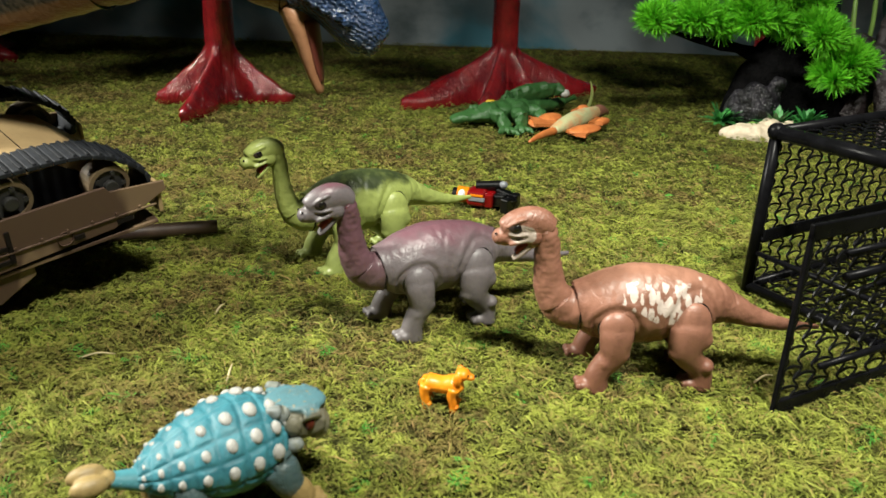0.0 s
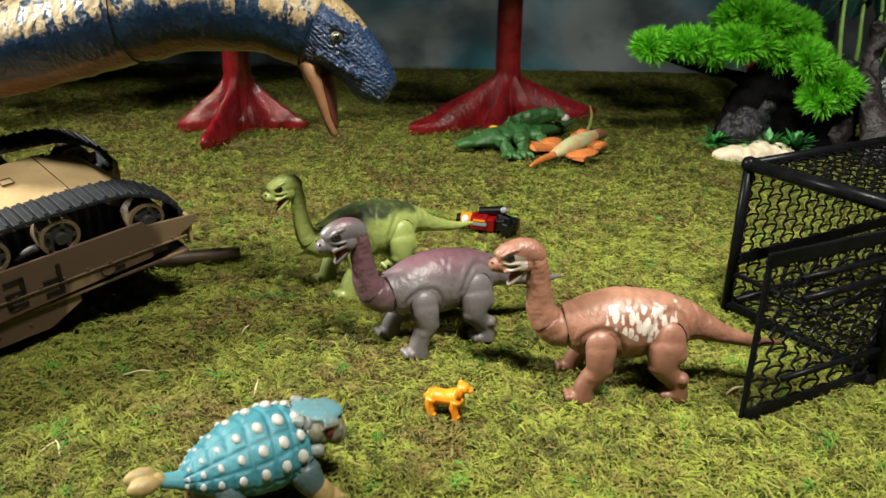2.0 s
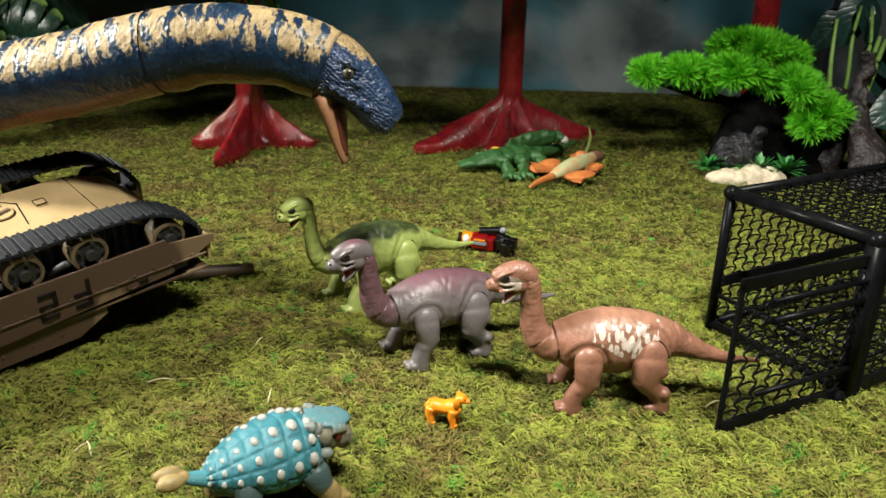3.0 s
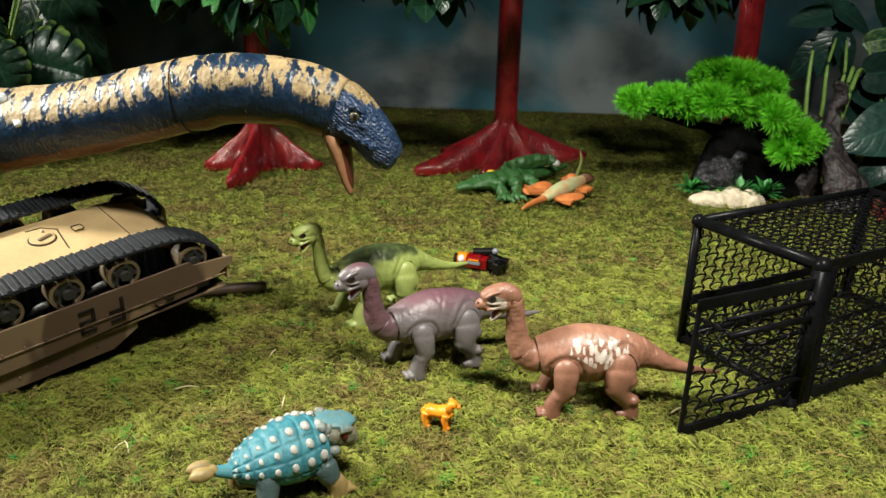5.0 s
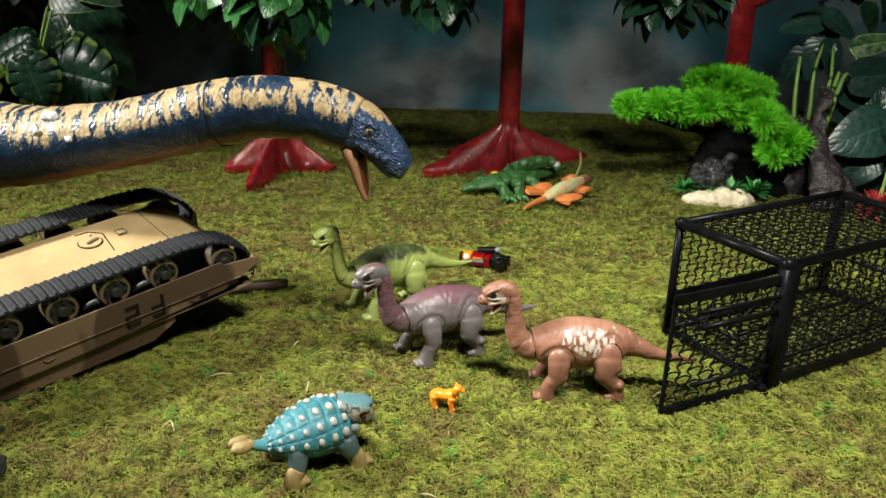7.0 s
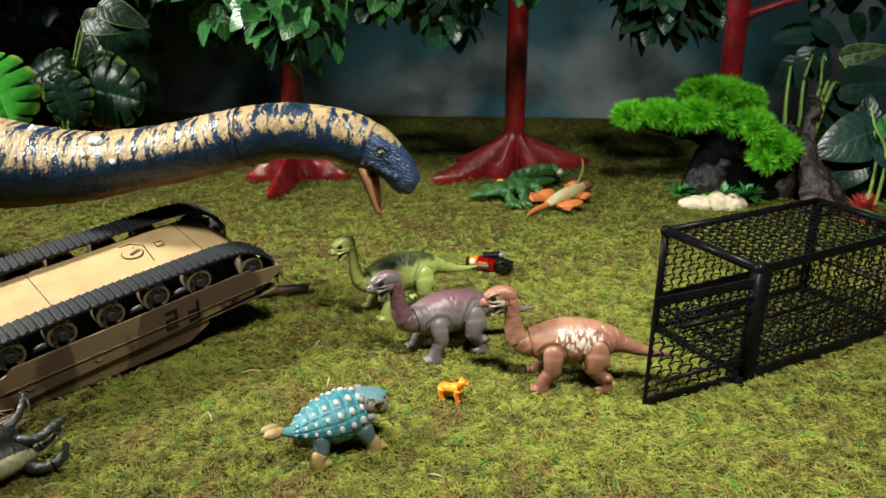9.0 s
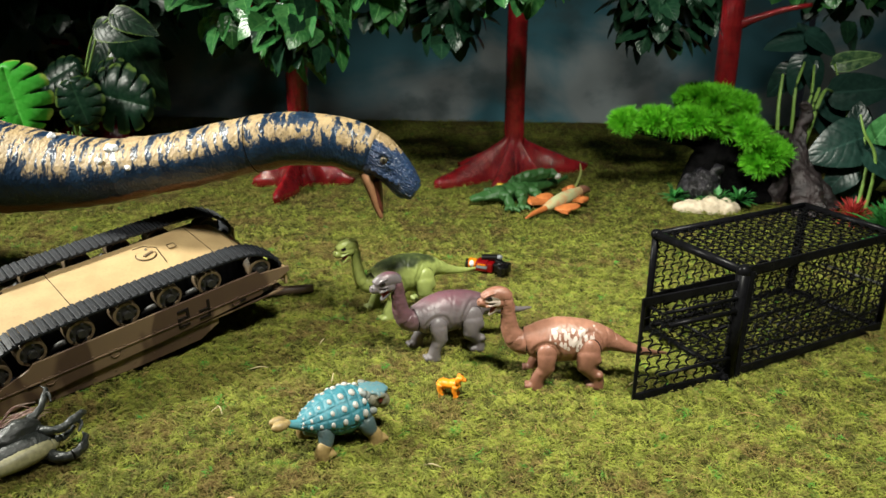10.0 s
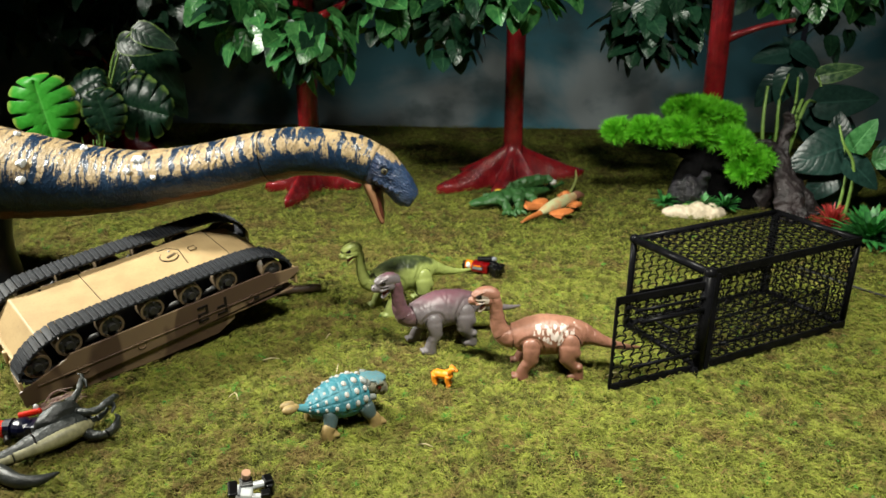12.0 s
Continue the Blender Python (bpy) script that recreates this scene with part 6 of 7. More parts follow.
def tuft(name, at, label, category, material, count, ln, width, seed, spread=1.0, leaflet=0):
    """Blades that fan out from one root; joined, as nobody could count them."""
    rng = random.Random(seed)
    bm = bmesh.new()
    for _ in range(count):
        a, el = rng.uniform(0, 2 * math.pi), rng.uniform(0.25, 1.35)
        l = ln * rng.uniform(0.6, 1.1)
        d = Vector((math.cos(a) * math.cos(el) * spread, math.sin(a) * math.cos(el) * spread, math.sin(el)))
        s = Vector((-math.sin(a), math.cos(a), 0)) * width
        p = [d * l * t - Vector((0, 0, 0.30 * l * t * t)) for t in (0, 0.4, 0.75, 1)]
        q = [bm.verts.new(c) for c in (p[0] - s * 0.3, p[0] + s * 0.3, p[1] + s, p[1] - s, p[2] + s * 0.8, p[2] - s * 0.8, p[3])]
        bm.faces.new((q[0], q[1], q[2], q[3])), bm.faces.new((q[3], q[2], q[4], q[5])), bm.faces.new((q[5], q[4], q[6]))
    ob = part(name, bm, material, None)
    ob.matrix_basis = Matrix.Translation(at)
    return tagged(ob, label, category)


tuft("red_plant", (0.604, 1.085, 0.0), "bristly red plastic water plant", "plant", RED_PLANT, 230, 0.060, 0.0014, 4, 0.8)
tuft("fern", (0.645, 1.02, 0.0), "low green plastic fern beside the cage", "plant", FERN, 150, 0.085, 0.005, 5, 1.0)
tuft("fern", (0.70, 0.99, 0.0), "low green plastic fern", "plant", FERN, 90, 0.07, 0.005, 6, 1.0)
tuft("fern", (0.515, 1.30, 0.06), "feathery green plastic plant behind driftwood", "plant", FERN, 90, 0.07, 0.003, 7, 1.0)

# driftwood stump
def driftwood():
    toy = thing("driftwood", Matrix(), "gnarled dark brown driftwood stump", "driftwood")
    for name, rows, side in (("stump", [(0.545, 1.105, -0.004, 0.030, 0.014), (0.538, 1.130, 0.035, 0.025, 0.016), (0.530, 1.165, 0.085, 0.016, 0.014), (0.530, 1.190, 0.125, 0.012, 0.010), (0.534, 1.195, 0.150, 0.009, 0.008), (0.529, 1.200, 0.176, 0.006, 0.006)], (1, 0, 0)),
                             ("root", [(0.495, 1.19, -0.004, 0.026, 0.020), (0.512, 1.19, 0.035, 0.020, 0.016), (0.530, 1.195, 0.075, 0.013, 0.012)], (1, 0, 0)),
                             ("root", [(0.588, 1.16, -0.004, 0.024, 0.018), (0.570, 1.17, 0.03, 0.018, 0.015), (0.545, 1.19, 0.08, 0.012, 0.011)], (1, 0, 0)),
                             ("branch", [(0.540, 1.20, 0.105, 0.010, 0.010), (0.505, 1.20, 0.112, 0.010, 0.009), (0.468, 1.20, 0.114, 0.008, 0.008)], (0, 0, 1))):
        bm = tube(bmesh.new(), rows, 18, 6, side)
        for v in bm.verts:
            v.co += Vector(noise.noise_vector(v.co * 45)) * 0.009 + Vector(noise.noise_vector(v.co * 120)) * 0.004
        melt(part(name, bm, DRIFT, toy), 0.0017, 1)
    return toy


driftwood()


# ---- ornaments ----
def pad_tree():
    toy = thing("aquarium_tree", Matrix.Translation((0.38, 1.17, 0)), "aquarium ornament tree with bright green clipped pads on a black trunk", "ornament tree")
    bm = tube(bmesh.new(), [(0.056, 0.035, -0.004, 0.092, 0.050), (0.054, 0.035, 0.020, 0.080, 0.046), (0.048, 0.03, 0.050, 0.052, 0.038), (0.040, 0.02, 0.080, 0.034, 0.030), (0.028, 0.01, 0.105, 0.022, 0.021), (0.010, 0.0, 0.125, 0.012, 0.012)], 18, 6, (1, 0, 0))
    tube(bm, [(0.008, 0.02, -0.004, 0.058, 0.040), (0.010, 0.02, 0.045, 0.044, 0.036), (0.014, 0.012, 0.085, 0.032, 0.030), (0.016, 0.006, 0.115, 0.018, 0.018)], 18, 5, (1, 0, 0))
    tube(bm, [(0.02, 0, 0.085, 0.011), (-0.06, 0, 0.105, 0.007), (-0.135, -0.01, 0.118, 0.004)], 10, 4, (0, 1, 0))
    tube(bm, [(0.03, 0, 0.075, 0.014), (0.08, -0.01, 0.080, 0.010), (0.12, -0.01, 0.075, 0.006)], 10, 4, (0, 1, 0))
    for v in bm.verts:
        v.co += Vector(noise.noise_vector(v.co * 45)) * 0.007
    melt(part("trunk", bm, BLACK_ROCK, toy, "black rough trunk"), 0.0024, 2)
    rng = np.random.default_rng(8)
    for c, r, count in (((-0.165, -0.01, 0.140), (0.022, 0.020, 0.020), 900), ((-0.105, -0.005, 0.140), (0.048, 0.035, 0.030), 2200), ((-0.035, -0.01, 0.145), (0.055, 0.045, 0.034), 3000), ((-0.018, 0.01, 0.178), (0.072, 0.045, 0.034), 3600),
                        ((0.045, -0.02, 0.132), (0.050, 0.040, 0.030), 2600), ((0.10, -0.02, 0.100), (0.035, 0.030, 0.028), 1800), ((0.040, 0.02, 0.168), (0.036, 0.03, 0.026), 1400), ((0.085, -0.03, 0.085), (0.028, 0.026, 0.022), 1100)):
        c = (c[0] * 0.92 + 0.004, c[1], c[2] - 0.010)
        r = tuple(q * 0.94 for q in r)
        # each pad is a cushion of round tufts, needles fanning out of each
        count = int(count * 4.2)
        tufts = max(6, count // 480)
        seat = rng.normal(size=(tufts, 3))
        seat /= np.linalg.norm(seat, axis=1)[:, None]
        seat[:, 2] = np.abs(seat[:, 2]) * 1.1 - 0.25
        seat = np.array(c) + seat * np.array(r) * 0.60
        own = rng.integers(0, tufts, count)
        d = rng.normal(size=(count, 3))
        d[:, 2] = d[:, 2] * 0.8 + 0.35
        fan = (seat[own] - np.array(c)) / np.array(r)
        d = d / np.linalg.norm(d, axis=1)[:, None] + fan * 0.7
        d /= np.linalg.norm(d, axis=1)[:, None]
        base = seat[own] + d * rng.uniform(0.000, 0.009, (count, 1))
        out = d * rng.uniform(0.011, 0.0205, (count, 1)) + rng.normal(0, 0.0016, (count, 3))
        s = np.cross(d, rng.normal(size=(count, 3)))
        s /= np.linalg.norm(s, axis=1)[:, None]
        w = 0.00062
        v = np.stack([base - s * w, base + s * w, base + out * 0.7 + s * w * 0.9, base + out, base + out * 0.7 - s * w * 0.9], 1).reshape(-1, 3)
        faces = [tuple(range(i * 5, i * 5 + 5)) for i in range(count)]
        me = bpy.data.meshes.new("leaf_pad")
        me.from_pydata(v.tolist(), [], faces)
        me.materials.append(NEEDLE)
        ob = new("leaf_pad", me)
        ob.parent = toy
        tagged(ob, "bright green bristly leaf pad")
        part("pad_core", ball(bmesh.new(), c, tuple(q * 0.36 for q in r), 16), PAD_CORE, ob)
    return toy


pad_tree()
bm = bmesh.new()
for c, r in (((0, 0, 0.020), (0.030, 0.022, 0.026)), ((-0.018, 0.004, 0.018), (0.022, 0.018, 0.024)), ((0.018, 0.002, 0.030), (0.014, 0.013, 0.020)), ((0.022, 0.0, 0.048), (0.010, 0.010, 0.010)), ((-0.004, 0.0, 0.036), (0.020, 0.014, 0.014))):
    ball(bm, c, r, 20)
for v in bm.verts:
    v.co += Vector(noise.noise_vector(v.co * 60)) * 0.006 + Vector(noise.noise_vector(v.co * 150)) * 0.0025
rock = melt(part("rock", bm, GREY_ROCK, None), 0.0022, 1)
rock.matrix_basis = Matrix.Translation((0.372, 1.150, 0.004)) @ Matrix.Diagonal((1.0, 1.0, 1.12, 1))
tagged(rock, "craggy dark grey resin rock", "rock")
bm = bmesh.new()
for c, q in (((0, 0, 0.000), (0.056, 0.021, 0.0170)), ((-0.030, 0.003, 0.000), (0.028, 0.021, 0.0150)), ((0.030, -0.002, 0.000), (0.028, 0.021, 0.0195)), ((0.006, 0.004, 0.002), (0.020, 0.018, 0.0190))):
    ball(bm, c, q, 40)
for v in bm.verts:
    v.co += Vector(noise.noise_vector(v.co * 55)) * 0.0035 + Vector(noise.noise_vector(v.co * 160)) * 0.0022
sand = melt(part("sand_base", bm, SHELL_STONE, None), 0.0016, 2)
sand.matrix_basis = pose(0.379, 1.114, -0.002, 0, 0, 14)
tagged(sand, "cream sand-coloured ornament base on moss", "ornament base")
for i, (x, y) in enumerate(((0.325, 1.13), (0.395, 1.125), (0.435, 1.135), (0.365, 1.112))):
    tuft("small_fern", (x, y, 0.008), "small green plastic fern at the rock", "plant", FERN if i < 3 else STEM, 46 if i < 3 else 16, 0.040 if i < 3 else 0.014, 0.0034, 20 + i)


# ---- fallen toys ----
def croc():
    toy = thing("toy_crocodile", Matrix.Translation((0.055, 1.10, 0)), "green toy crocodile lying at the tree's roots", "toy crocodile")
    bm = tube(bmesh.new(), [(-0.078, -0.050, 0.006, 0.006, 0.004), (-0.055, -0.040, 0.011, 0.012, 0.008), (-0.030, -0.022, 0.014, 0.017, 0.012), (0.002, 0.004, 0.015, 0.018, 0.013), (0.030, 0.036, 0.013, 0.013, 0.011), (0.060, 0.080, 0.012, 0.006, 0.006), (0.085, 0.112, 0.014, 0.003, 0.003)], 16, 6, (1, -1, 0))
    for i in range(14):
        t = i / 13
        for w in (-1, 1):
            ball(bm, (-0.050 + 0.095 * t + 0.003 * w, -0.036 + 0.092 * t - 0.003 * w, 0.0225 - 0.006 * abs(t - 0.4)), (0.0028, 0.0028, 0.0034), 8)
    for v in bm.verts:
        v.co += Vector(noise.noise_vector(v.co * 70)) * 0.0045
    melt(part("body", bm, CROC, toy), 0.0012, 1)
    # an arm thrown up over the back, and limbs with spread toes
    arm = tube(bmesh.new(), [(-0.016, 0.004, 0.022, 0.010, 0.008), (0.014, 0.028, 0.031, 0.012, 0.009), (0.044, 0.050, 0.034, 0.010, 0.008), (0.064, 0.056, 0.031, 0.006, 0.006)], 12, 4, (0, 0, 1))
    for t in range(7):
        ball(arm, (-0.010 + t * 0.0115, 0.008 + t * 0.0078, 0.034 + 0.004 * math.sin(t * 0.6)), (0.0050, 0.0040, 0.0046), 10)
    for v in arm.verts:
        v.co += Vector(noise.noise_vector(v.co * 80)) * 0.0050
    melt(part("limb", arm, CROC, toy, "green limb thrown over the back"), 0.0013, 1)
    for a, b in (((-0.030, -0.028, 0.010), (-0.006, -0.064, 0.002)), ((0.000, -0.006, 0.010), (0.012, -0.052, 0.002)), ((0.016, 0.014, 0.010), (0.040, -0.024, 0.002)), ((-0.046, -0.030, 0.010), (-0.060, -0.012, 0.003))):
        mid_p = ((a[0] + b[0]) / 2 + 0.004, (a[1] + b[1]) / 2, a[2] + 0.004)
        bm = tube(bmesh.new(), [(*a, 0.0100), (*mid_p, 0.0090), (*b, 0.0072)], 10, 4, (0, 0, 1))
        for j in (-1, 0, 1):
            tube(bm, [(*b, 0.0050), (b[0] + j * 0.008 + 0.003, b[1] - 0.010, b[2] + 0.001, 0.0042), (b[0] + j * 0.012 + 0.004, b[1] - 0.017, 0.001, 0.0016)], 8, 3, (0, 0, 1))
        for v in bm.verts:
            v.co += Vector(noise.noise_vector(v.co * 90)) * 0.0030
        melt(part("leg", bm, CROC, toy), 0.0010, 1)
    part("marking", ball(bmesh.new(), (-0.030, -0.006, 0.023), (0.008, 0.005, 0.004), 10), plain("yellow_spot", (0.65, 0.42, 0.03)), toy, "yellow spot")
    part("marking", ball(bmesh.new(), (0.066, 0.056, 0.029), (0.007, 0.007, 0.006), 12), STUD, toy, "pale white tip of the limb")
    return toy


def pterosaur():
    toy = thing("toy_pterosaur", Matrix.Translation((0.125, 1.055, 0)), "orange toy pterosaur lying on its back on the moss", "toy pterosaur")
    bm = tube(bmesh.new(), [(-0.018, -0.030, 0.008, 0.007, 0.005), (-0.004, -0.012, 0.012, 0.011, 0.009), (0.012, 0.015, 0.014, 0.013, 0.011), (0.028, 0.045, 0.014, 0.010, 0.010), (0.038, 0.065, 0.014, 0.008, 0.008)], 16, 5, (1, -0.5, 0))
    melt(part("body", bm, PTERO_BODY, toy, "pale green and orange belly"), 0.0013, 1)
    part("head", tube(bmesh.new(), [(0.036, 0.060, 0.014, 0.008, 0.008), (0.044, 0.076, 0.014, 0.009, 0.008), (0.054, 0.088, 0.010, 0.004, 0.004)], 12, 4, (1, -0.5, 0)), BROWN, toy, "brown head")
    for pts in (((-0.006, -0.02), (0.010, -0.044), (0.020, -0.052), (0.026, -0.030), (0.016, 0.0)), ((-0.006, 0.0), (-0.040, -0.018), (-0.050, 0.020), (-0.036, 0.016), (-0.018, 0.040), (0.006, 0.034)),
                ((0.022, 0.02), (0.044, 0.010), (0.046, 0.040), (0.03, 0.05)), ((0.006, 0.09), (0.016, 0.108), (0.026, 0.098), (0.018, 0.084))):
        bm = bmesh.new()
        for z in (0.0045, 0.0085):
            bm.faces.new([bm.verts.new((x, y, z + 0.10 * abs(x))) for x, y in pts])
        bmesh.ops.bridge_loops(bm, edges=bm.edges[:])
        part("wing", bm, PTERO, toy, "orange wing", smooth=False)
    for c, q, turn in (((0.020, -0.026, 0.011), (0.022, 0.012, 0.0036), 28), ((-0.022, 0.024, 0.012), (0.017, 0.012, 0.0036), 40), ((-0.040, 0.004, 0.009), (0.010, 0.017, 0.0034), 12), ((0.044, 0.026, 0.010), (0.012, 0.006, 0.005), 40), ((0.022, 0.086, 0.012), (0.009, 0.008, 0.006), 30)):
        lobe = part("wing_lobe", ball(bmesh.new(), (0, 0, 0), q, 18), PTERO, toy, "rounded orange wing lobe")
        lobe.matrix_basis = pose(*c, 8, -6, turn)
    part("tail", tube(bmesh.new(), [(-0.015, -0.026, 0.008, 0.006, 0.005), (-0.034, -0.058, 0.007, 0.004, 0.004), (-0.046, -0.082, 0.005, 0.0015, 0.0015)], 10, 4, (1, -0.5, 0)), PTERO, toy, "orange tapering tail")
    part("beak", tube(bmesh.new(), [(0.028, 0.10, 0.008, 0.003), (0.034, 0.14, 0.012, 0.0024), (0.038, 0.175, 0.020, 0.0020), (0.036, 0.20, 0.030, 0.001)], 8, 4, (1, 0, 0)), GREEN, toy, "thin green tail curl")
    return toy


croc()
pterosaur()


def painted(name, m, label, category, pieces):
    """A toy figure as one mesh; pieces: (kind, centre, size, turn in degrees, colour)."""
    bm = bmesh.new()
    paint = bm.loops.layers.color.new("paint")
    for kind, c, s, turn, colour in pieces:
        before = set(bm.faces)
        t = pose(*c, *turn)
        if kind == "box":
            box(bm, (0, 0, 0), s, t, min(s) * 0.18)
        elif kind == "ball":
            ball(bm, c, tuple(v / 2 for v in s), 14, pose(0, 0, 0, *turn))
        else:
            made = bmesh.ops.create_cone(bm, cap_ends=True, segments=16, radius1=s[0] / 2, radius2=s[1] / 2, depth=s[2], matrix=t)
        for f in set(bm.faces) - before:
            for loop in f.loops:
                loop[paint] = (*colour, 1)
    ob = part(name, bm, FIG, None, smooth=False)
    ob.matrix_basis = m
    return tagged(ob, label, category)


YEL, RED, BLK, GRY, WHT, ORG, NAVY = (0.75, 0.42, 0.03), (0.40, 0.010, 0.022), (0.012, 0.012, 0.014), (0.42, 0.43, 0.45), (0.75, 0.76, 0.76), (0.75, 0.12, 0.02), (0.014, 0.022, 0.115)
SKINTONE = (0.72, 0.56, 0.46)
painted("toy_figure", pose(0.040, 0.747, 0.0075, 0, 0, -10), "red and black toy figure lying on the moss", "toy figure", (
    ("cone", (-0.023, 0, 0.000), (0.013, 0.013, 0.006), (0, 90, 0), BLK), ("cone", (-0.0165, 0, 0.001), (0.0150, 0.0140, 0.010), (0, 90, 0), YEL), ("ball", (-0.017, -0.004, 0.002), (0.009, 0.009, 0.010), (0, 0, 0), WHT),
    ("box", (-0.003, 0, 0.001), (0.017, 0.019, 0.014), (0, 0, 0), RED), ("box", (-0.002, -0.0085, 0.001), (0.015, 0.004, 0.004), (0, 0, 0), GRY), ("cone", (0.006, 0.006, 0.0105), (0.009, 0.009, 0.024), (0, 84, 8), BLK), ("ball", (0.019, 0.005, 0.013), (0.008, 0.007, 0.007), (0, 0, 0), GRY),
    ("box", (0.0085, 0, 0.0), (0.008, 0.017, 0.013), (0, 0, 0), RED), ("box", (0.0185, -0.004, 0.001), (0.016, 0.008, 0.011), (0, -12, -28), BLK), ("box", (0.0200, 0.005, 0.003), (0.016, 0.008, 0.011), (0, 10, -18), BLK), ("box", (0.026, -0.011, -0.001), (0.009, 0.008, 0.014), (0, 0, -28), BLK), ("box", (0.029, -0.006, 0.002), (0.010, 0.007, 0.008), (0, 20, -40), BLK), ("box", (0.031, 0.003, 0.001), (0.007, 0.009, 0.012), (0, 0, -10), BLK), ("box", (-0.002, -0.0098, 0.0045), (0.012, 0.002, 0.002), (0, 0, 0), YEL)))
painted("toy_figure", pose(-0.078, 0.196, 0.007, 0, 0, 18), "black and white toy figure lying on the moss", "toy figure", (
    ("box", (-0.006, -0.004, 0), (0.015, 0.016, 0.012), (0, 8, 0), WHT), ("box", (-0.0145, -0.002, 0.001), (0.008, 0.020, 0.013), (0, 0, 8), BLK), ("box", (-0.004, 0.004, 0.006), (0.011, 0.010, 0.006), (10, 0, 10), BLK), ("box", (-0.0085, -0.006, 0.0063), (0.0022, 0.012, 0.001), (0, 8, 0), GRY), ("cone", (-0.004, 0.006, 0.0125), (0.0078, 0.0074, 0.008), (16, 8, 0), SKINTONE), ("box", (-0.0035, 0.0035, 0.0085), (0.009, 0.007, 0.003), (10, 0, 10), BLK),
    ("cone", (0.005, 0.004, 0.004), (0.0070, 0.0062, 0.013), (0, 90, 12), WHT), ("box", (0.0135, 0.007, 0.003), (0.008, 0.012, 0.011), (0, 0, 20), BLK), ("box", (0.0165, 0.002, 0.001), (0.005, 0.008, 0.010), (0, 0, -10), BLK), ("cone", (0.004, -0.006, -0.001), (0.0066, 0.006, 0.014), (0, 90, -6), WHT), ("box", (0.0125, -0.006, -0.001), (0.008, 0.009, 0.010), (0, 0, 8), BLK)))
painted("toy_figure", pose(-0.327, 0.238, 0.0100, 0, 0, 12), "toy figure in navy and orange lying on the moss", "toy figure", (
    ("cone", (-0.019, -0.001, 0.0), (0.0165, 0.0160, 0.013), (0, 90, 0), ORG), ("cone", (-0.010, 0, 0.0), (0.0170, 0.0200, 0.008), (0, 90, 0), NAVY), ("ball", (0.003, 0, 0.001), (0.026, 0.023, 0.018), (0, 0, 0), NAVY), ("box", (0.013, 0.0, 0.0), (0.010, 0.019, 0.014), (0, 0, 0), NAVY),
    ("cone", (0.004, 0.011, 0.009), (0.0062, 0.0058, 0.016), (0, 82, 14), ORG), ("ball", (0.013, 0.014, 0.010), (0.0060, 0.0060, 0.0060), (0, 0, 0), ORG), ("ball", (0.0095, 0.0165, 0.0130), (0.0050, 0.0050, 0.0060), (0, 0, 0), WHT), ("box", (0.0195, -0.003, 0.001), (0.0045, 0.016, 0.014), (0, 0, -14), GRY), ("cone", (-0.006, -0.013, -0.004), (0.006, 0.006, 0.010), (90, 0, 30), BLK), ("ball", (-0.017, -0.013, -0.005), (0.006, 0.006, 0.006), (0, 0, 0), WHT)))


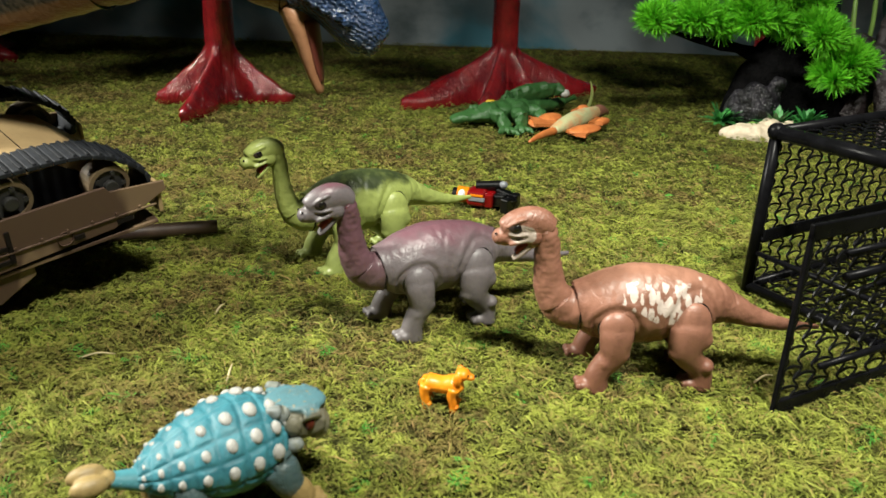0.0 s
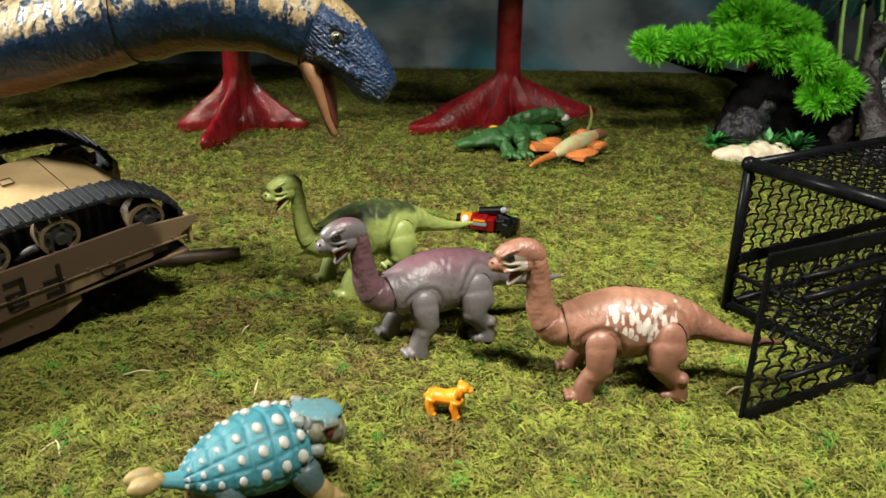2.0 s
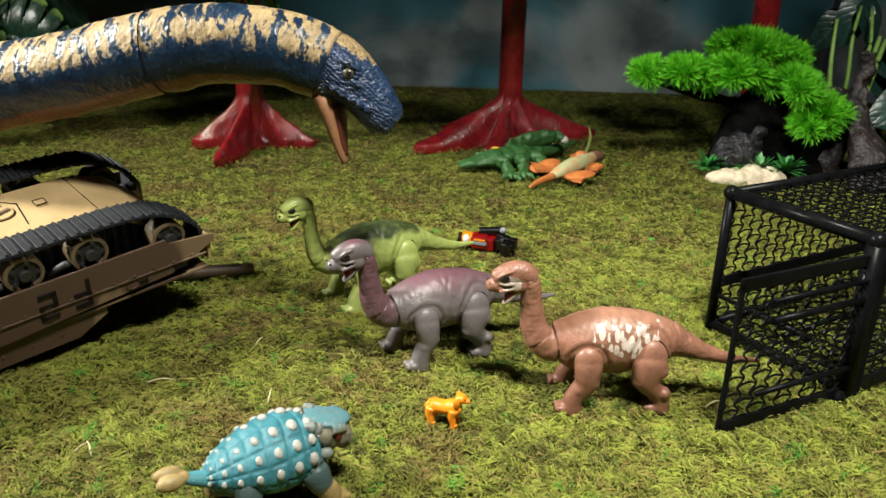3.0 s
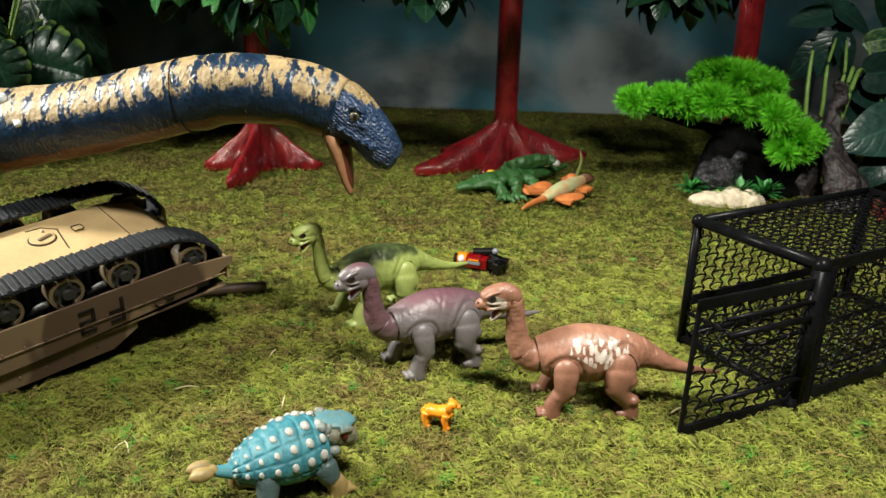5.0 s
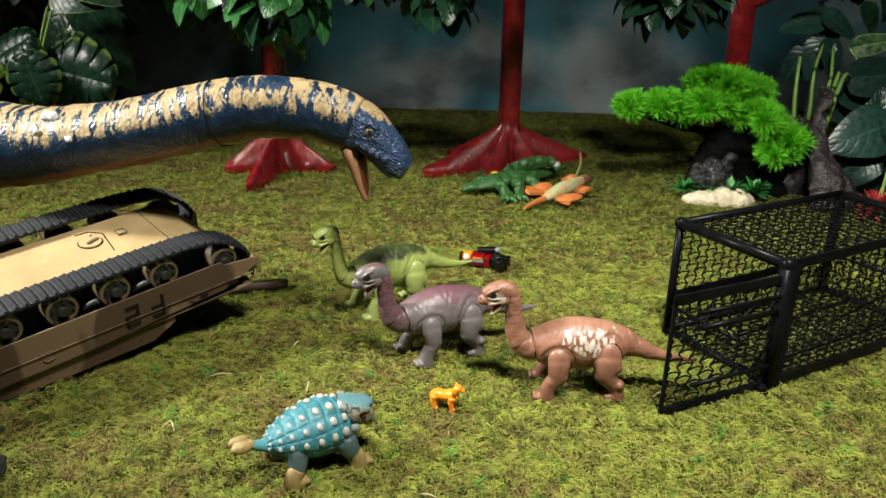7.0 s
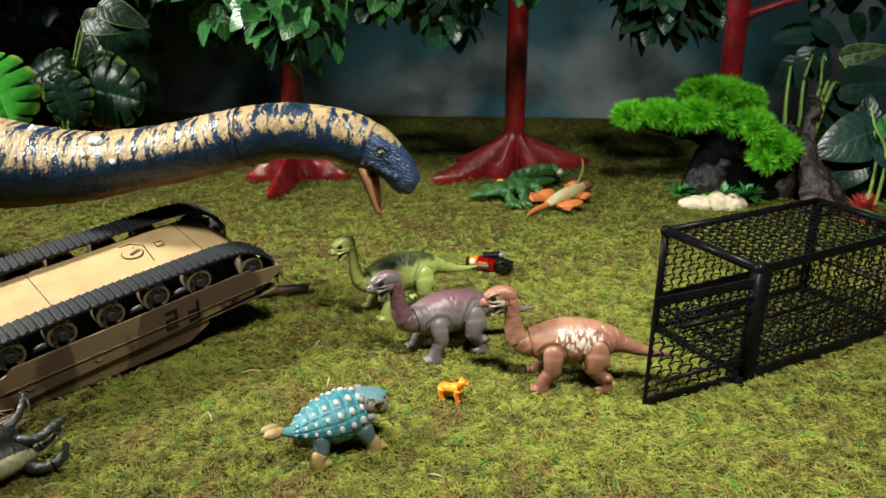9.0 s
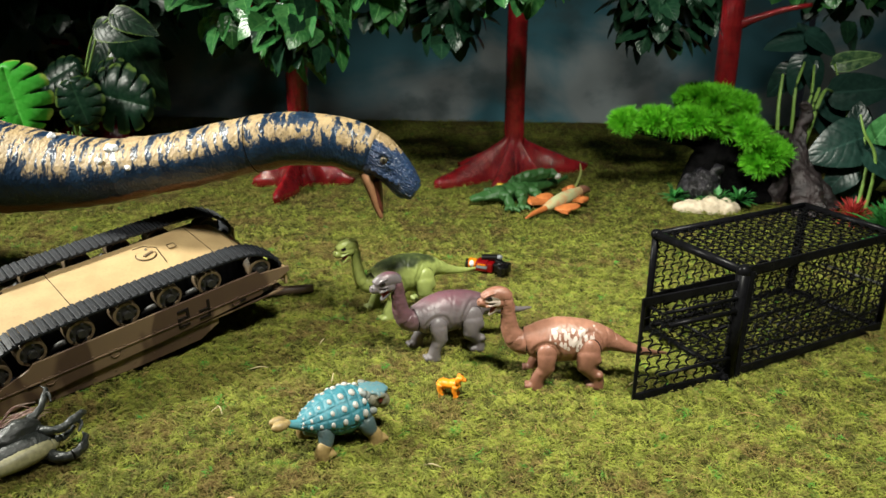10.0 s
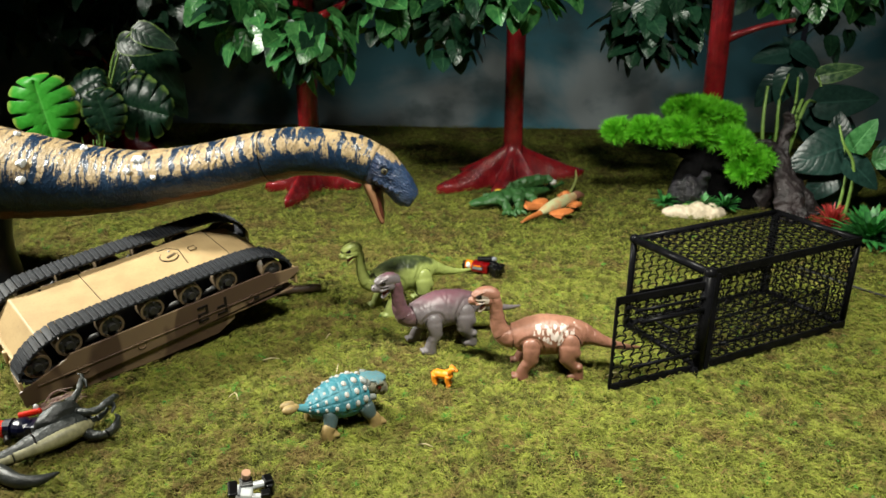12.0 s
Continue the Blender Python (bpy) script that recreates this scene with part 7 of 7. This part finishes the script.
def raptor():
    toy = thing("toy_raptor", Matrix(), "dark grey toy raptor with a cream belly lying on its side", "toy dinosaur")
    rows = [(-0.349, 0.140, 0.007, 0.0045, 0.005), (-0.322, 0.174, 0.009, 0.0058, 0.006), (-0.304, 0.197, 0.011, 0.0076, 0.008), (-0.292, 0.215, 0.013, 0.0108, 0.011), (-0.282, 0.233, 0.014, 0.0140, 0.013), (-0.274, 0.249, 0.014, 0.0128, 0.013), (-0.2685, 0.2595, 0.012, 0.0075, 0.008)]
    bm = tube(bmesh.new(), rows, 44, 14, (0, 0, 1))
    bm.normal_update()
    for v in bm.verts:
        along = v.co.x * 0.5 + v.co.y * 0.85
        v.co += v.normal * (0.00032 * math.sin(along * 1900 + 6 * noise.noise(v.co * 90)) + 0.0005 * noise.noise(v.co * 130))
    part("body", bm, RAPTOR, toy)
    belly = [(x + 0.0062 * w, y - 0.0036 * w, z + 0.0005, 0.62 * a, 0.66 * b) for (x, y, z, a, b), w in zip(rows, (0.45, 0.55, 0.7, 0.95, 1.1, 0.95, 0.4))]
    bm = tube(bmesh.new(), belly, 30, 14, (0, 0, 1))
    bm.normal_update()
    for v in bm.verts:
        v.co += v.normal * 0.00015 * math.sin((v.co.x * 0.5 + v.co.y * 0.85) * 2600)
    part("belly", bm, CREAM, toy, "cream ribbed belly")
    thigh = ball(bmesh.new(), (0, 0, 0), (0.0215, 0.0112, 0.0105), 36)
    for v in thigh.verts:
        v.co += Vector(noise.noise_vector(v.co * 110)) * 0.0018 + Vector(noise.noise_vector(v.co * 420)) * 0.0006
    thigh = part("thigh", thigh, RAPTOR, toy, "scaly dark thigh")
    thigh.matrix_basis = pose(-0.2885, 0.2415, 0.0265, 0, -8, 66)
    part("joint", disc(bmesh.new(), (0, 0, 0), 0.0116, 0.0010, "X", 28), EYE, toy, "dark joint line").matrix_basis = pose(-0.2935, 0.2125, 0.0128, 0, 0, 57)
    limbs = ([(-0.279, 0.254, 0.024, 0.010, 0.008), (-0.268, 0.252, 0.026, 0.0062, 0.0058), (-0.258, 0.256, 0.027, 0.0050, 0.0046), (-0.253, 0.266, 0.029, 0.0055, 0.0046), (-0.2505, 0.276, 0.031, 0.0048, 0.0036), (-0.2495, 0.281, 0.030, 0.0018, 0.0016)],
             [(-0.253, 0.268, 0.029, 0.0036, 0.0030), (-0.2475, 0.270, 0.026, 0.0030, 0.0026), (-0.246, 0.264, 0.021, 0.0012, 0.0012)],
             [(-0.270, 0.246, 0.011, 0.0080, 0.0080), (-0.256, 0.243, 0.009, 0.0070, 0.0065), (-0.244, 0.247, 0.009, 0.0060, 0.0055), (-0.2395, 0.256, 0.012, 0.0062, 0.0048), (-0.242, 0.266, 0.015, 0.0050, 0.0040), (-0.247, 0.270, 0.016, 0.0016, 0.0016)],
             [(-0.264, 0.254, 0.016, 0.0042, 0.0040), (-0.258, 0.262, 0.017, 0.0036, 0.0034), (-0.257, 0.272, 0.018, 0.0030, 0.0026), (-0.261, 0.276, 0.019, 0.0012, 0.0012)],
             [(-0.302, 0.262, 0.020, 0.0068, 0.0060), (-0.294, 0.271, 0.025, 0.0054, 0.0050), (-0.2915, 0.280, 0.030, 0.0040, 0.0038), (-0.2925, 0.288, 0.036, 0.0036, 0.0034), (-0.2945, 0.293, 0.040, 0.0030, 0.0026), (-0.299, 0.294, 0.041, 0.0010, 0.0010)],
             [(-0.2935, 0.291, 0.038, 0.0026, 0.0024), (-0.288, 0.288, 0.038, 0.0020, 0.0018), (-0.2835, 0.283, 0.034, 0.0009, 0.0009)])
    for i, rows in enumerate(limbs):
        bm = tube(bmesh.new(), [(x, y, z, a * 0.70, b * 0.66) for x, y, z, a, b in rows], 22, 9, (0, 0, 1))
        for v in bm.verts:
            v.co += Vector(noise.noise_vector(v.co * 190)) * 0.0012
        part("claw" if i in (1, 5) else "leg", bm, RAPTOR, toy)
    part("tail", tube(bmesh.new(), [(-0.345, 0.205, 0.004, 0.007, 0.006), (-0.318, 0.186, 0.005, 0.0080, 0.007), (-0.296, 0.176, 0.006, 0.0078, 0.007), (-0.278, 0.171, 0.006, 0.0066, 0.006), (-0.264, 0.175, 0.006, 0.0050, 0.005), (-0.253, 0.189, 0.006, 0.0012, 0.0012)], 18, 7, (0, 0, 1)), RAPTOR, toy, "curled dark tail")
    return toy


raptor()
rng = random.Random(21)
bm = bmesh.new()
for i in range(26):
    a = Vector((-0.322 + rng.uniform(-0.006, 0.006), 0.258 + rng.uniform(-0.004, 0.006), 0.014 + rng.uniform(0, 0.006)))
    b = Vector((-0.292 + rng.uniform(-0.010, 0.006), 0.280 + rng.uniform(-0.008, 0.010), 0.020 + rng.uniform(-0.006, 0.010)))
    c = (a + b) / 2 + Vector((rng.uniform(-0.006, 0.006), rng.uniform(-0.006, 0.006), rng.uniform(-0.002, 0.008)))
    tube(bm, [(*a, 0.0005), (*c, 0.0006), (*b, 0.0003)], 5, 4, (0, 0, 1))
tagged(part("thread_tangle", bm, THREAD, None), "tangle of frayed brownish thread between the fallen toys", "thread")

# straw bits on the moss
rng = random.Random(9)
for x, y, a, ln in ((-0.155, 0.43, 15, 0.020), (-0.075, 0.425, 100, 0.018), (-0.11, 0.50, 80, 0.012), (0.225, 0.475, 30, 0.014), (0.05, 0.30, -10, 0.016), (-0.165, 0.345, 75, 0.016), (-0.160, 0.348, 130, 0.014)):
    c, s = math.cos(radians(a)) * ln / 2, math.sin(radians(a)) * ln / 2
    bm = tube(bmesh.new(), [(x - c, y - s, 0.0, 0.0006), (x, y + 0.001, 0.0025, 0.0006), (x + c, y + s, 0.002, 0.0003)], 6, 3, (0, 0, 1))
    tagged(part("straw", bm, STRAW, None), "bit of dry straw lying on the moss", "straw", "straw bits")
